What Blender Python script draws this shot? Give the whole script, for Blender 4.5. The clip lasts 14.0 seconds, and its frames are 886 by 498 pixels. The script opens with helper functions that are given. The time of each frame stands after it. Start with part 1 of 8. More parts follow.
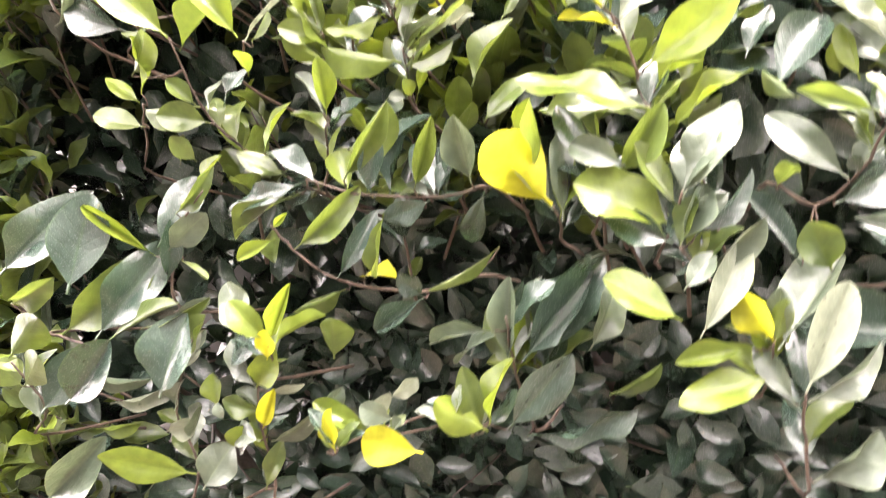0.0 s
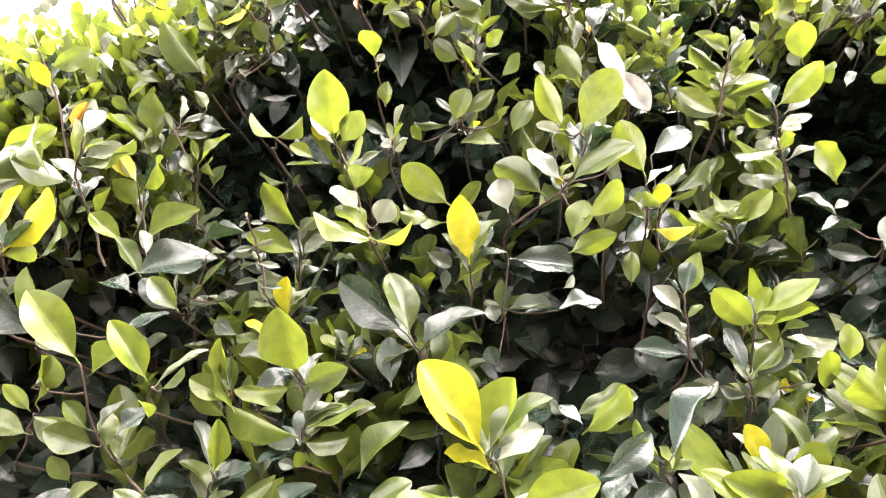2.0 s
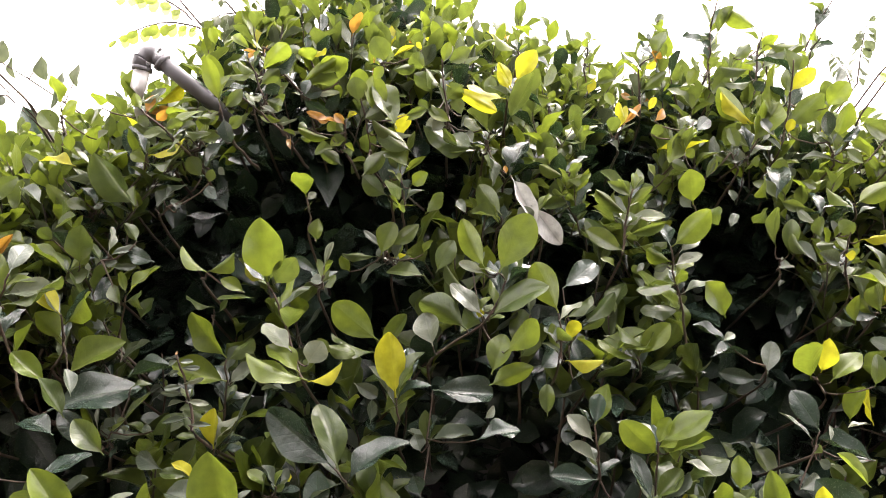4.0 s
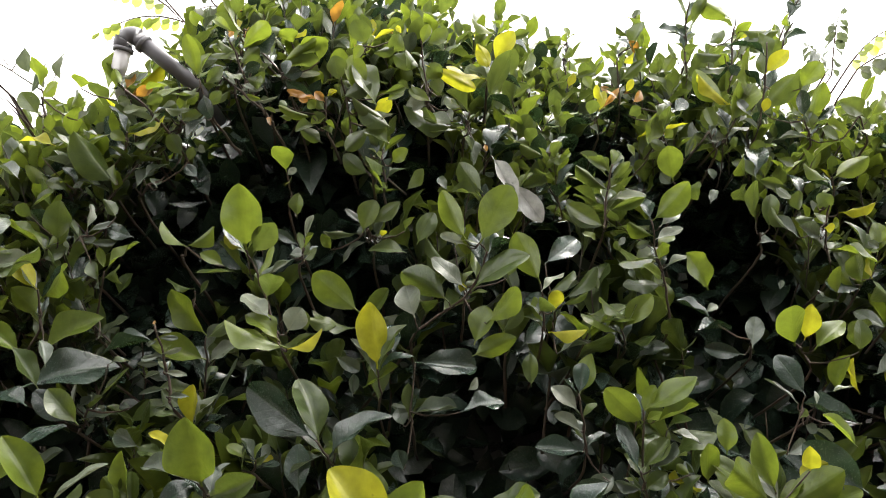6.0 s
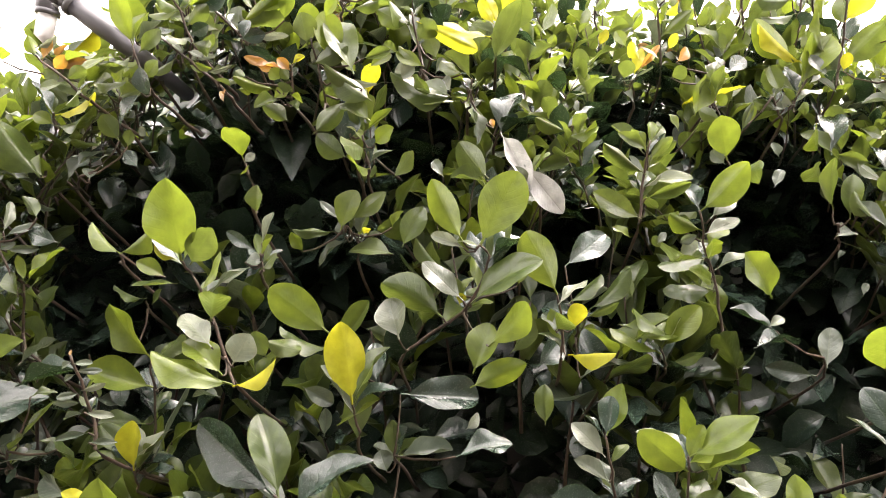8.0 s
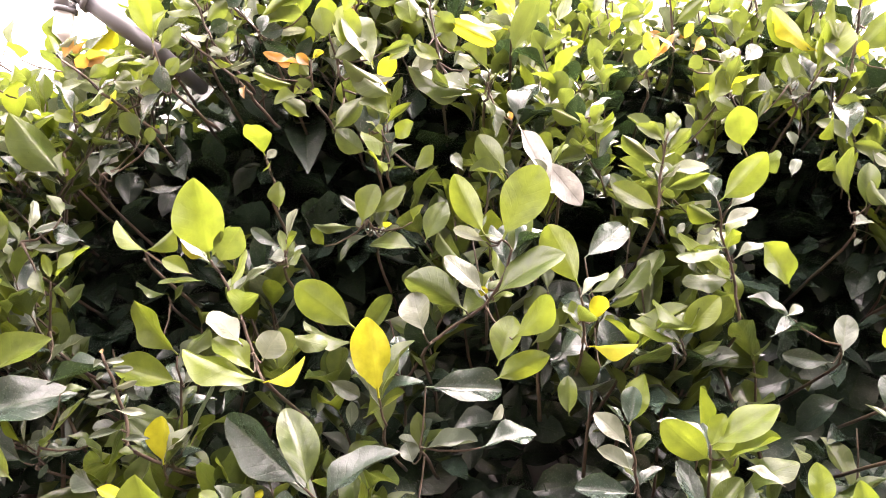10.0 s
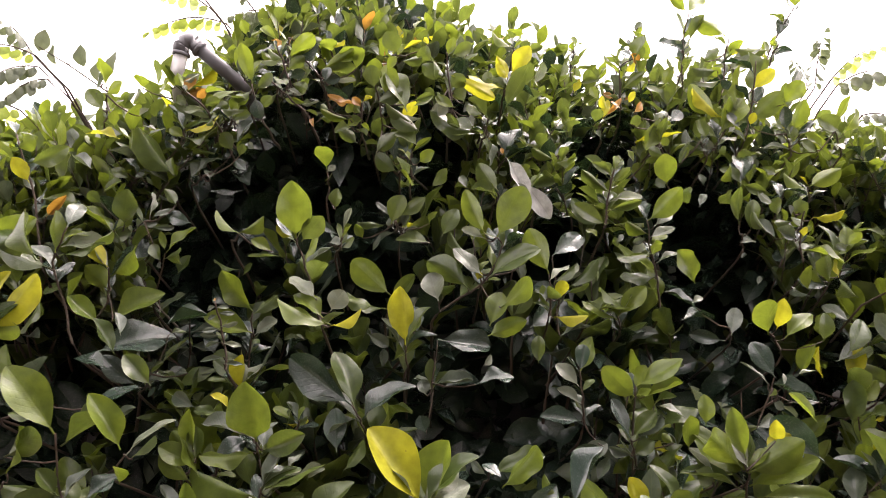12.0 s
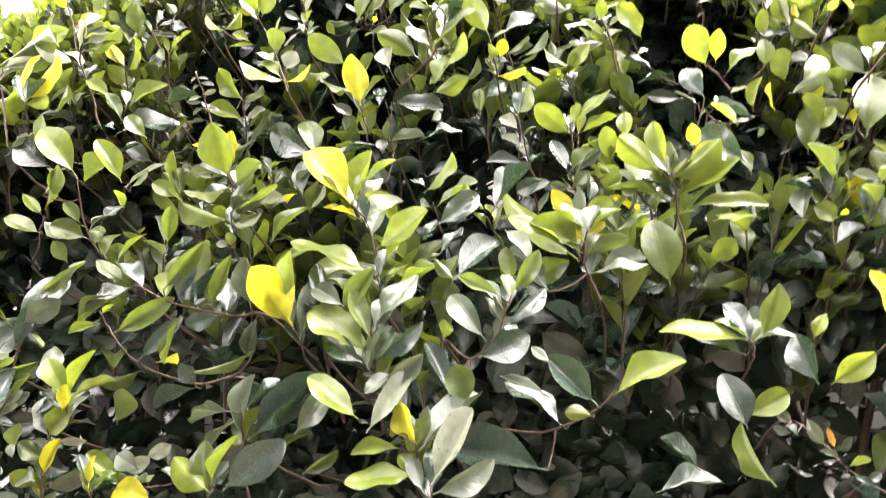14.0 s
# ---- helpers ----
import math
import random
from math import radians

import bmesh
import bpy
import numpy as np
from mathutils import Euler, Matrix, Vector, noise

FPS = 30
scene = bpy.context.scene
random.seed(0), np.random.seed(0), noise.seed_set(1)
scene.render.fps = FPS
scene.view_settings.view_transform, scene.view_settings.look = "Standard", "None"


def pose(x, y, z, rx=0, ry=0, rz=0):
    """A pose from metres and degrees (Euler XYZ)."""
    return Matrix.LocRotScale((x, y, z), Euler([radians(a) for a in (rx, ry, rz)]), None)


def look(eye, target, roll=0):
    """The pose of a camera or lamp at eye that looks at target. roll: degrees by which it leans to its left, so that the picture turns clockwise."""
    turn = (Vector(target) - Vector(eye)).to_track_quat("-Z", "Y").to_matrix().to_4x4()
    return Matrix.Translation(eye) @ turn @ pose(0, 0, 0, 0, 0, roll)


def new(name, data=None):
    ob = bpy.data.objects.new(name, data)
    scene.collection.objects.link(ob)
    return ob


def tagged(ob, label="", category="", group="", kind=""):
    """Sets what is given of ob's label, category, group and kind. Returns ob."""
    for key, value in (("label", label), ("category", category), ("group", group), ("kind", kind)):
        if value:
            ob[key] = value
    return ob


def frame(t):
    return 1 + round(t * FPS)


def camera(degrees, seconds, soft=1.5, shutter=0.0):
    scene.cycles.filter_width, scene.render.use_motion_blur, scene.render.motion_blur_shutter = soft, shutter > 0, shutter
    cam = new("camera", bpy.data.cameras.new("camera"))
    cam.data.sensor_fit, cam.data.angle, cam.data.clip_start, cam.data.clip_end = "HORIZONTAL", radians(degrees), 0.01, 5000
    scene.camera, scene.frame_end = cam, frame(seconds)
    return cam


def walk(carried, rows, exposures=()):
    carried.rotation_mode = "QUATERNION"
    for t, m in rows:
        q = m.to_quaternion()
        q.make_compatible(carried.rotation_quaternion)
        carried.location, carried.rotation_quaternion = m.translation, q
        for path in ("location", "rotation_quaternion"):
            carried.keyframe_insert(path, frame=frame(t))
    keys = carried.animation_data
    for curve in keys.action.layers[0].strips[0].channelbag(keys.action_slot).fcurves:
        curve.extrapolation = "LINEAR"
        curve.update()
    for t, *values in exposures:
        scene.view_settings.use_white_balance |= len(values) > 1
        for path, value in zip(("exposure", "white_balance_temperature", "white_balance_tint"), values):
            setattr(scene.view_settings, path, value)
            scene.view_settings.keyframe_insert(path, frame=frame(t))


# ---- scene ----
cam = camera(64.0, 14.0, soft=0.9, shutter=0.25)
PATH = [
    (0, (0.048, 0.041, 1.353), (-0.531, 1.889, 0.882), -11.6),
    (0.5, (0.116, 0.069, 1.436), (-0.543, 1.895, 1.090), -4.9),
    (1, (0.119, 0.069, 1.488), (-0.454, 1.955, 1.210), -3.5),
    (1.5, (0.091, 0.048, 1.520), (-0.394, 1.979, 1.346), -1.5),
    (2, (0.071, 0.027, 1.517), (-0.217, 1.998, 1.512), 1.6),
    (2.5, (0.095, 0.014, 1.545), (-0.141, 2.003, 1.592), 0.3),
    (3, (0.070, 0.004, 1.554), (-0.070, 1.998, 1.641), 0.7),
    (3.5, (0.060, -0.005, 1.566), (-0.018, 1.986, 1.709), 1.9),
    (3.7, (0.059, -0.010, 1.584), (-0.000, 1.975, 1.735), 2.0),
    (5.8, (0.066, -0.006, 1.537), (0.056, 1.977, 1.797), 0.9),
    (6, (0.07, -0.003, 1.525), (0.046, 1.979, 1.792), 0.8),
    (6.5, (0.108, 0.001, 1.506), (0.018, 1.981, 1.773), 1.2),
    (7, (0.134, 0.001, 1.51), (0.023, 1.98, 1.782), 0.4),
    (7.5, (0.118, 0.064, 1.549), (0.014, 2.048, 1.781), 1.0),
    (7.7, (0.11, 0.123, 1.567), (-0.017, 2.11, 1.761), 1.0),
    (9.8, (0.092, 0.116, 1.574), (-0.053, 2.107, 1.704), -0.6),
    (10, (0.087, 0.116, 1.578), (-0.048, 2.108, 1.699), -0.1),
    (10.5, (0.088, 0.064, 1.556), (-0.026, 2.053, 1.729), 0.0),
    (11, (0.072, -0.013, 1.527), (0.021, 1.973, 1.754), 1.5),
    (11.5, (0.054, -0.02, 1.512), (0.02, 1.965, 1.753), 1.8),
    (12, (0.037, -0.091, 1.524), (0.047, 1.898, 1.738), 2.3),
    (12.5, (0.042, -0.201, 1.486), (0.074, 1.785, 1.721), 1.4),
    (13, (0.058, -0.263, 1.396), (0.062, 1.71, 1.723), 0.9),
    (13.5, (0.137, -0.22, 1.348), (0.02, 1.764, 1.575), 1.8),
    (14, (0.263, -0.123, 1.258), (-0.158, 1.821, 1.467), -0.2),
]
EXPOSURES = (
    (0, 5.46, 6720, 22), (1.0, 5.10, 6830, 21), (1.5, 5.00, 6780, 21), (3.0, 4.62, 6720, 27), (3.7, 3.88, 6650, 22), (5.8, 2.82, 6380, 10), (6.5, 3.66, 6430, 15),
    (7.5, 3.78, 6620, 17), (9.8, 4.78, 6960, 28), (11.0, 4.36, 6800, 30), (12.0, 3.15, 6680, 24), (12.5, 1.93, 6420, 12), (13.0, 1.58, 6350, 7),
    (13.5, 3.02, 6250, 14), (13.8, 4.45, 6500, 15), (14.0, 5.00, 6620, 18),
)
walk(cam, [(t, look(eye, target, roll)) for t, eye, target, roll in PATH], EXPOSURES)

# ---- light: an overcast, very bright sky over and behind the hedge ----
world = bpy.data.worlds.new("overcast_sky")
scene.world = world
world.use_nodes = True
nt = world.node_tree
bg = nt.nodes["Background"]
sky = nt.nodes.new("ShaderNodeTexSky")
sky.sky_type = "NISHITA"
sky.sun_disc = False
sky.sun_elevation = radians(68)
sky.sun_rotation = radians(48)
sky.dust_density = 9.0
hsv = nt.nodes.new("ShaderNodeHueSaturation")
hsv.inputs["Saturation"].default_value = 0.5
nt.links.new(sky.outputs[0], hsv.inputs["Color"])
cloud = nt.nodes.new("ShaderNodeMix")
cloud.data_type = "RGBA"
cloud.inputs[0].default_value = 0.7
cloud.inputs[7].default_value = (4.75, 4.55, 4.15, 1)
nt.links.new(hsv.outputs[0], cloud.inputs[6])
nt.links.new(cloud.outputs[2], bg.inputs["Color"])
bg.inputs["Strength"].default_value = 0.15
sun_data = bpy.data.lights.new("sun", "SUN")
sun_data.energy = 0.65
sun_data.angle = radians(50)
sun_data.color = (1.0, 0.96, 0.88)
sun = new("sun", sun_data)
sun.matrix_world = look((2.0, 2.4, 6.6), (0, 0.6, 1.4))


# ---- materials ----
def node_mat(name):
    m = bpy.data.materials.new(name)
    m.use_nodes = True
    return m, m.node_tree, m.node_tree.nodes["Principled BSDF"]


def ramp(nt, stops, fac):
    r = nt.nodes.new("ShaderNodeValToRGB")
    els = r.color_ramp.elements
    while len(els) < len(stops):
        els.new(0.5)
    for e, (p, c) in zip(els, stops):
        e.position, e.color = p, (*c, 1)
    nt.links.new(fac, r.inputs[0])
    return r.outputs[0]


def math_node(nt, op, a, b=None):
    n = nt.nodes.new("ShaderNodeMath")
    n.operation = op
    for k, v in enumerate((a, b)):
        if v is None:
            continue
        if isinstance(v, (int, float)):
            n.inputs[k].default_value = v
        else:
            nt.links.new(v, n.inputs[k])
    return n.outputs[0]


def mix_col(nt, fac, a, b, blend="MIX"):
    n = nt.nodes.new("ShaderNodeMix")
    n.data_type, n.blend_type = "RGBA", blend
    for sock, v in ((n.inputs[0], fac), (n.inputs[6], a), (n.inputs[7], b)):
        if isinstance(v, (int, float)):
            sock.default_value = v
        elif isinstance(v, tuple):
            sock.default_value = (*v, 1)
        else:
            nt.links.new(v, sock)
    return n.outputs[2]


def leaf_mat(name, dark, light, through_col, trans, rough=0.33, island=False, bump=0.4, blotch=(0.10, 0.09, 0.03), blotch_at=0.72, gloss=0.85):
    """A leaf: two tones by leaf, a paler midrib and side veins, blotches, waxy gloss and light shining through."""
    m, nt, p = node_mat(name)
    if island:
        rnd = nt.nodes.new("ShaderNodeNewGeometry").outputs["Random Per Island"]
    else:
        rnd = nt.nodes.new("ShaderNodeObjectInfo").outputs["Random"]
    uv = nt.nodes.new("ShaderNodeUVMap")
    sep = nt.nodes.new("ShaderNodeSeparateXYZ")
    nt.links.new(uv.outputs[0], sep.inputs[0])
    across = math_node(nt, "ABSOLUTE", math_node(nt, "SUBTRACT", sep.outputs[0], 0.5))
    base = mix_col(nt, rnd, dark, light)
    geo = nt.nodes.new("ShaderNodeNewGeometry")
    no = nt.nodes.new("ShaderNodeTexNoise")
    no.inputs["Scale"].default_value = 90
    no.inputs["Detail"].default_value = 4
    nt.links.new(geo.outputs["Position"], no.inputs["Vector"])
    grain = nt.nodes.new("ShaderNodeTexNoise")
    grain.inputs["Scale"].default_value = 900
    nt.links.new(geo.outputs["Position"], grain.inputs["Vector"])
    tone = ramp(nt, ((0.3, (0.62, 0.65, 0.6)), (0.7, (1.3, 1.27, 1.22))), no.outputs[0])
    base = mix_col(nt, 0.8, base, tone, "MULTIPLY")
    # veins: the midrib and slanting side veins
    rib = ramp(nt, ((0.01, (1, 1, 1)), (0.045, (0, 0, 0))), across)
    slant = math_node(nt, "SUBTRACT", sep.outputs[1], math_node(nt, "MULTIPLY", across, 0.55))
    slant = math_node(nt, "ADD", slant, math_node(nt, "MULTIPLY", no.outputs[0], 0.09))
    wave = math_node(nt, "SINE", math_node(nt, "MULTIPLY", slant, 46.0))
    side = ramp(nt, ((0.8, (0, 0, 0)), (1.0, (0.45, 0.45, 0.45))), wave)
    veins = mix_col(nt, 1.0, rib, side, "ADD")
    lift = mix_col(nt, 0.5, base, through_col)
    vfac = math_node(nt, "MULTIPLY", veins, 0.35)
    base = mix_col(nt, vfac, base, lift)
    rim = ramp(nt, ((0.455, (0, 0, 0)), (0.49, (0.5, 0.5, 0.5))), across)
    base = mix_col(nt, rim, base, lift)
    spots = ramp(nt, ((blotch_at, (0, 0, 0)), (blotch_at + 0.06, (0.7, 0.7, 0.7))), no.outputs[0])
    base = mix_col(nt, spots, base, blotch)
    nt.links.new(base, p.inputs["Base Color"])
    rr = math_node(nt, "ADD", math_node(nt, "MULTIPLY", grain.outputs[0], 0.12), rough - 0.06)
    nt.links.new(rr, p.inputs["Roughness"])
    p.inputs["Specular IOR Level"].default_value = gloss
    b = nt.nodes.new("ShaderNodeBump")
    b.inputs["Strength"].default_value = bump
    b.inputs["Distance"].default_value = 0.0012
    pucker = math_node(nt, "MULTIPLY", math_node(nt, "MULTIPLY", wave, across), -0.08)
    hsum = math_node(nt, "ADD", math_node(nt, "MULTIPLY", no.outputs[0], 2.2), math_node(nt, "ADD", pucker, math_node(nt, "MULTIPLY", veins, -0.3)))
    nt.links.new(hsum, b.inputs["Height"])
    nt.links.new(b.outputs[0], p.inputs["Normal"])
    tr = nt.nodes.new("ShaderNodeBsdfTranslucent")
    tcol = mix_col(nt, vfac, mix_col(nt, 0.6, through_col, tone, "MULTIPLY"), mix_col(nt, 0.5, through_col, dark))
    tcol = mix_col(nt, spots, tcol, blotch)
    nt.links.new(tcol, tr.inputs["Color"])
    mx = nt.nodes.new("ShaderNodeMixShader")
    mx.inputs[0].default_value = trans
    nt.links.new(p.outputs[0], mx.inputs[1])
    nt.links.new(tr.outputs[0], mx.inputs[2])
    nt.links.new(mx.outputs[0], nt.nodes["Material Output"].inputs["Surface"])
    return m


LEAF_TONES = {
    "yellow": dict(dark=(0.25, 0.245, 0.016), light=(0.31, 0.30, 0.021), through_col=(0.44, 0.445, 0.022), trans=0.48, rough=0.42, gloss=0.25, bump=0.3),
    "young": dict(dark=(0.068, 0.098, 0.015), light=(0.098, 0.132, 0.020), through_col=(0.175, 0.23, 0.02), trans=0.42, rough=0.34, gloss=0.45, bump=0.4),
    "green": dict(dark=(0.033, 0.053, 0.015), light=(0.060, 0.082, 0.021), through_col=(0.135, 0.18, 0.026), trans=0.30, rough=0.3, gloss=0.5),
    # deep: dark green leaves, bluish because shade inside the hedge is mixed in
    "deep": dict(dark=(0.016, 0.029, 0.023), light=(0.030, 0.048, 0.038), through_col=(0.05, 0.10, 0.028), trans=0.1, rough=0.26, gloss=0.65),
    # silver and pale: really pale leaves, and sky sheen put into the colour
    "silver": dict(dark=(0.036, 0.050, 0.036), light=(0.063, 0.080, 0.058), through_col=(0.17, 0.21, 0.10), trans=0.16, rough=0.3, gloss=0.55, bump=0.5),
    "pale": dict(dark=(0.088, 0.106, 0.076), light=(0.135, 0.152, 0.115), through_col=(0.28, 0.31, 0.20), trans=0.2, rough=0.32, gloss=0.55, bump=0.55, blotch=(0.05, 0.06, 0.035), blotch_at=0.62),
    "red": dict(dark=(0.22, 0.10, 0.02), light=(0.30, 0.15, 0.025), through_col=(0.42, 0.22, 0.03), trans=0.36),
    "white": dict(dark=(0.32, 0.325, 0.32), light=(0.38, 0.38, 0.375), through_col=(0.32, 0.32, 0.31), trans=0.25, rough=0.5, gloss=0.3, bump=0.9, blotch=(0.12, 0.12, 0.11)),
}
LEAF = {k: leaf_mat("leaf_" + k, **v) for k, v in LEAF_TONES.items()}
FILL = {k: leaf_mat("foliage_" + k, island=True, **v) for k, v in LEAF_TONES.items()}


def bark_mat(name, a, b, rough=0.75, scale=160):
    m, nt, p = node_mat(name)
    geo = nt.nodes.new("ShaderNodeNewGeometry")
    no = nt.nodes.new("ShaderNodeTexNoise")
    no.inputs["Scale"].default_value = scale
    no.inputs["Detail"].default_value = 6
    nt.links.new(geo.outputs["Position"], no.inputs["Vector"])
    nt.links.new(ramp(nt, ((0.3, a), (0.7, b)), no.outputs[0]), p.inputs["Base Color"])
    p.inputs["Roughness"].default_value = rough
    bp = nt.nodes.new("ShaderNodeBump")
    bp.inputs["Strength"].default_value = 0.5
    bp.inputs["Distance"].default_value = 0.002
    nt.links.new(no.outputs[0], bp.inputs["Height"])
    nt.links.new(bp.outputs[0], p.inputs["Normal"])
    return m


BARK = bark_mat("bark", (0.026, 0.018, 0.013), (0.06, 0.042, 0.03))
STEM = bark_mat("young_stem", (0.026, 0.017, 0.012), (0.062, 0.038, 0.023))
SOIL = bark_mat("soil", (0.03, 0.022, 0.015), (0.075, 0.055, 0.038), 0.95, 14)
PVC = bark_mat("weathered_pvc", (0.055, 0.053, 0.06), (0.10, 0.096, 0.105), 0.45, 30)
ROOF = bark_mat("roof_tile", (0.22, 0.19, 0.17), (0.38, 0.35, 0.32), 0.8, 12)


# ---- leaf meshes ----
OUTLINE_V = (0, 0.06, 0.13, 0.2, 0.28, 0.37, 0.47, 0.57, 0.67, 0.76, 0.84, 0.9, 0.95, 0.98, 1)
OUTLINE_POINTED = (0.05, 0.21, 0.41, 0.60, 0.78, 0.92, 0.99, 0.99, 0.91, 0.77, 0.58, 0.41, 0.25, 0.14, 0.01)
OUTLINE_W = (0.06, 0.22, 0.42, 0.59, 0.75, 0.88, 0.96, 1.0, 0.98, 0.91, 0.79, 0.64, 0.45, 0.28, 0.03)


def leaf_grid(nv, nu, width, fold, curl, wave, twist, seed, cup=0.0, bend=0.0):
    """A leaf one unit long from its stalk's foot at the origin, blade along +Y, upper side +Z: vertices, faces, uvs."""
    rng = random.Random(seed)
    ph = rng.uniform(0, 6.28)
    verts, uvs, faces = [], [], []
    for i in range(nv + 1):
        v = i / nv
        if nv > 8:
            v = v + 0.8 * v * (1 - v) * v
        w = width * (float(np.interp(v, OUTLINE_V, [p + (q - p) * (0.2 + 0.25 * (seed % 4)) for p, q in zip(OUTLINE_W, OUTLINE_POINTED)])) + 0.04 * math.sin(math.pi * v))
        y = 0.10 + 0.90 * v
        ripple = 0.018 * math.sin(9 * v + ph), 0.018 * math.sin(8 * v + 2.1 * ph)
        for k in range(nu):
            u = 2 * k / (nu - 1) - 1
            x = u * w * (1 + ripple[u > 0])
            z = fold * abs(u) * w + cup * u * u * w - curl * v * v + wave * math.sin(v * 9 + ph + (1.3 if u > 0 else 0)) * abs(u) ** 1.5 * w
            z += twist * u * w * v
            yy = y - 0.35 * curl * curl * v * v
            verts.append((x + bend * v * v, yy, z))
            uvs.append((0.5 + 0.5 * u, v))
    for i in range(nv):
        for k in range(nu - 1):
            a = i * nu + k
            faces.append((a, a + 1, a + nu + 1, a + nu))
    # the stalk
    n0 = len(verts)
    sw = 0.016
    verts += [(-sw, 0, 0), (sw, 0, 0), (0, 0, -sw * 1.6), (-sw, 0.13, 0.002), (sw, 0.13, 0.002), (0, 0.13, -sw)]
    uvs += [(0.5, 0)] * 6
    faces += [(n0, n0 + 1, n0 + 4, n0 + 3), (n0 + 1, n0 + 2, n0 + 5, n0 + 4), (n0 + 2, n0, n0 + 3, n0 + 5)]
    return np.array(verts), faces, uvs


rs = random.Random(11)
SHAPES = [
    dict(width=rs.uniform(0.20, 0.27), fold=rs.choice((0.2, 0.35, 0.55, 0.8)), curl=rs.choice((-0.1, 0.08, 0.18, 0.3, 0.42)),
         wave=rs.uniform(0.08, 0.4), twist=rs.uniform(-0.4, 0.4), cup=rs.uniform(-0.35, 0.4), bend=rs.uniform(-0.09, 0.09), seed=n)
    for n in range(18)
]
# calmer blades for the large single leaves
FIRST_CALM = len(SHAPES)
SHAPES += [
    dict(width=rs.uniform(0.25, 0.28), fold=rs.uniform(0.2, 0.85), curl=rs.uniform(-0.1, 0.34), wave=rs.uniform(0.08, 0.3),
         twist=rs.uniform(-0.35, 0.35), cup=rs.uniform(-0.4, 0.35), bend=rs.uniform(-0.08, 0.08), seed=n)
    for n in range(18, 38)
]


def mesh_from(name, verts, faces, uvs, mats, mat_index=None):
    me = bpy.data.meshes.new(name)
    me.from_pydata([tuple(v) for v in verts], [], faces)
    lay = me.uv_layers.new(name="UVMap")
    idx = np.empty(len(me.loops), dtype=np.int32)
    me.loops.foreach_get("vertex_index", idx)
    lay.data.foreach_set("uv", np.asarray(uvs, dtype=np.float32)[idx].ravel())
    for m in mats:
        me.materials.append(m)
    if mat_index is not None:
        me.polygons.foreach_set("material_index", np.asarray(mat_index, dtype=np.int32))
    me.polygons.foreach_set("use_smooth", np.ones(len(me.polygons), dtype=bool))
    me.update()
    return me


FINE = [leaf_grid(14, 7, **s) for s in SHAPES]
COARSE = [leaf_grid(5, 3, **s) for s in SHAPES]
MEDIUM = [leaf_grid(8, 5, **s) for s in SHAPES]
LEAF_MESH = {(k, n): mesh_from("leaf_" + k, *FINE[n], [LEAF[k]]) for k in LEAF for n in range(len(FINE))}


def leaf_frame(foot, axis, normal, length):
    y = Vector(axis).normalized()
    z = Vector(normal)
    z = (z - y * z.dot(y)).normalized()
    x = y.cross(z)
    m = Matrix((x, y, z)).transposed().to_4x4()
    return Matrix.Translation(foot) @ m @ Matrix.Scale(length, 4)


class Mass:
    """Many leaves joined into one mesh."""

    def __init__(self):
        self.v, self.f, self.uv, self.mi, self.n = [], [], [], [], 0

    def add(self, shape, m, mat, kit=COARSE):
        verts, faces, uvs = kit[shape]
        a = np.array(m)
        self.v.append(verts @ a[:3, :3].T + a[:3, 3])
        self.f += [tuple(i + self.n for i in f) for f in faces]
        self.uv += uvs
        self.mi += [mat] * len(faces)
        self.n += len(verts)

    def link(self, name, mats, parent, label):
        me = mesh_from(name, np.concatenate(self.v), self.f, self.uv, mats, self.mi)
        ob = new(name, me)
        ob.parent = parent
        return tagged(ob, label, kind="stuff")


def tube(bm, pts, r0, r1, sides=6):
    """A tapered tube along points, closed at its ends."""
    rings = []
    n = len(pts)
    for i, p in enumerate(pts):
        d = (pts[min(i + 1, n - 1)] - pts[max(i - 1, 0)]).normalized()
        a = d.orthogonal().normalized()
        b = d.cross(a)
        r = r0 + (r1 - r0) * i / (n - 1)
        rings.append([bm.verts.new(p + (a * math.cos(6.2832 * k / sides) + b * math.sin(6.2832 * k / sides)) * r) for k in range(sides)])
    for ra, rb in zip(rings, rings[1:]):
        for k in range(sides):
            # keep the rings from twisting: join to the nearest vertex
            bm.faces.new((ra[k], ra[(k + 1) % sides], rb[(k + 1) % sides], rb[k]))
    bm.faces.new(rings[0][::-1])
    bm.faces.new(rings[-1])


def part(name, bm, material, parent=None, label=""):
    me = bpy.data.meshes.new(name)
    bmesh.ops.recalc_face_normals(bm, faces=bm.faces)
    for f in bm.faces:
        f.smooth = True
    bm.to_mesh(me)
    bm.free()
    me.materials.append(material)
    ob = new(name, me)
    ob.parent = parent
    return tagged(ob, label) if label else ob


# ---- the ground ----
bm = bmesh.new()
bmesh.ops.create_grid(bm, x_segments=40, y_segments=40, size=60)
for v in bm.verts:
    v.co.z = 0.02 * noise.noise(v.co * 0.7)
tagged(part("ground", bm, SOIL), "bare brown soil under the hedge", "ground", kind="structure")

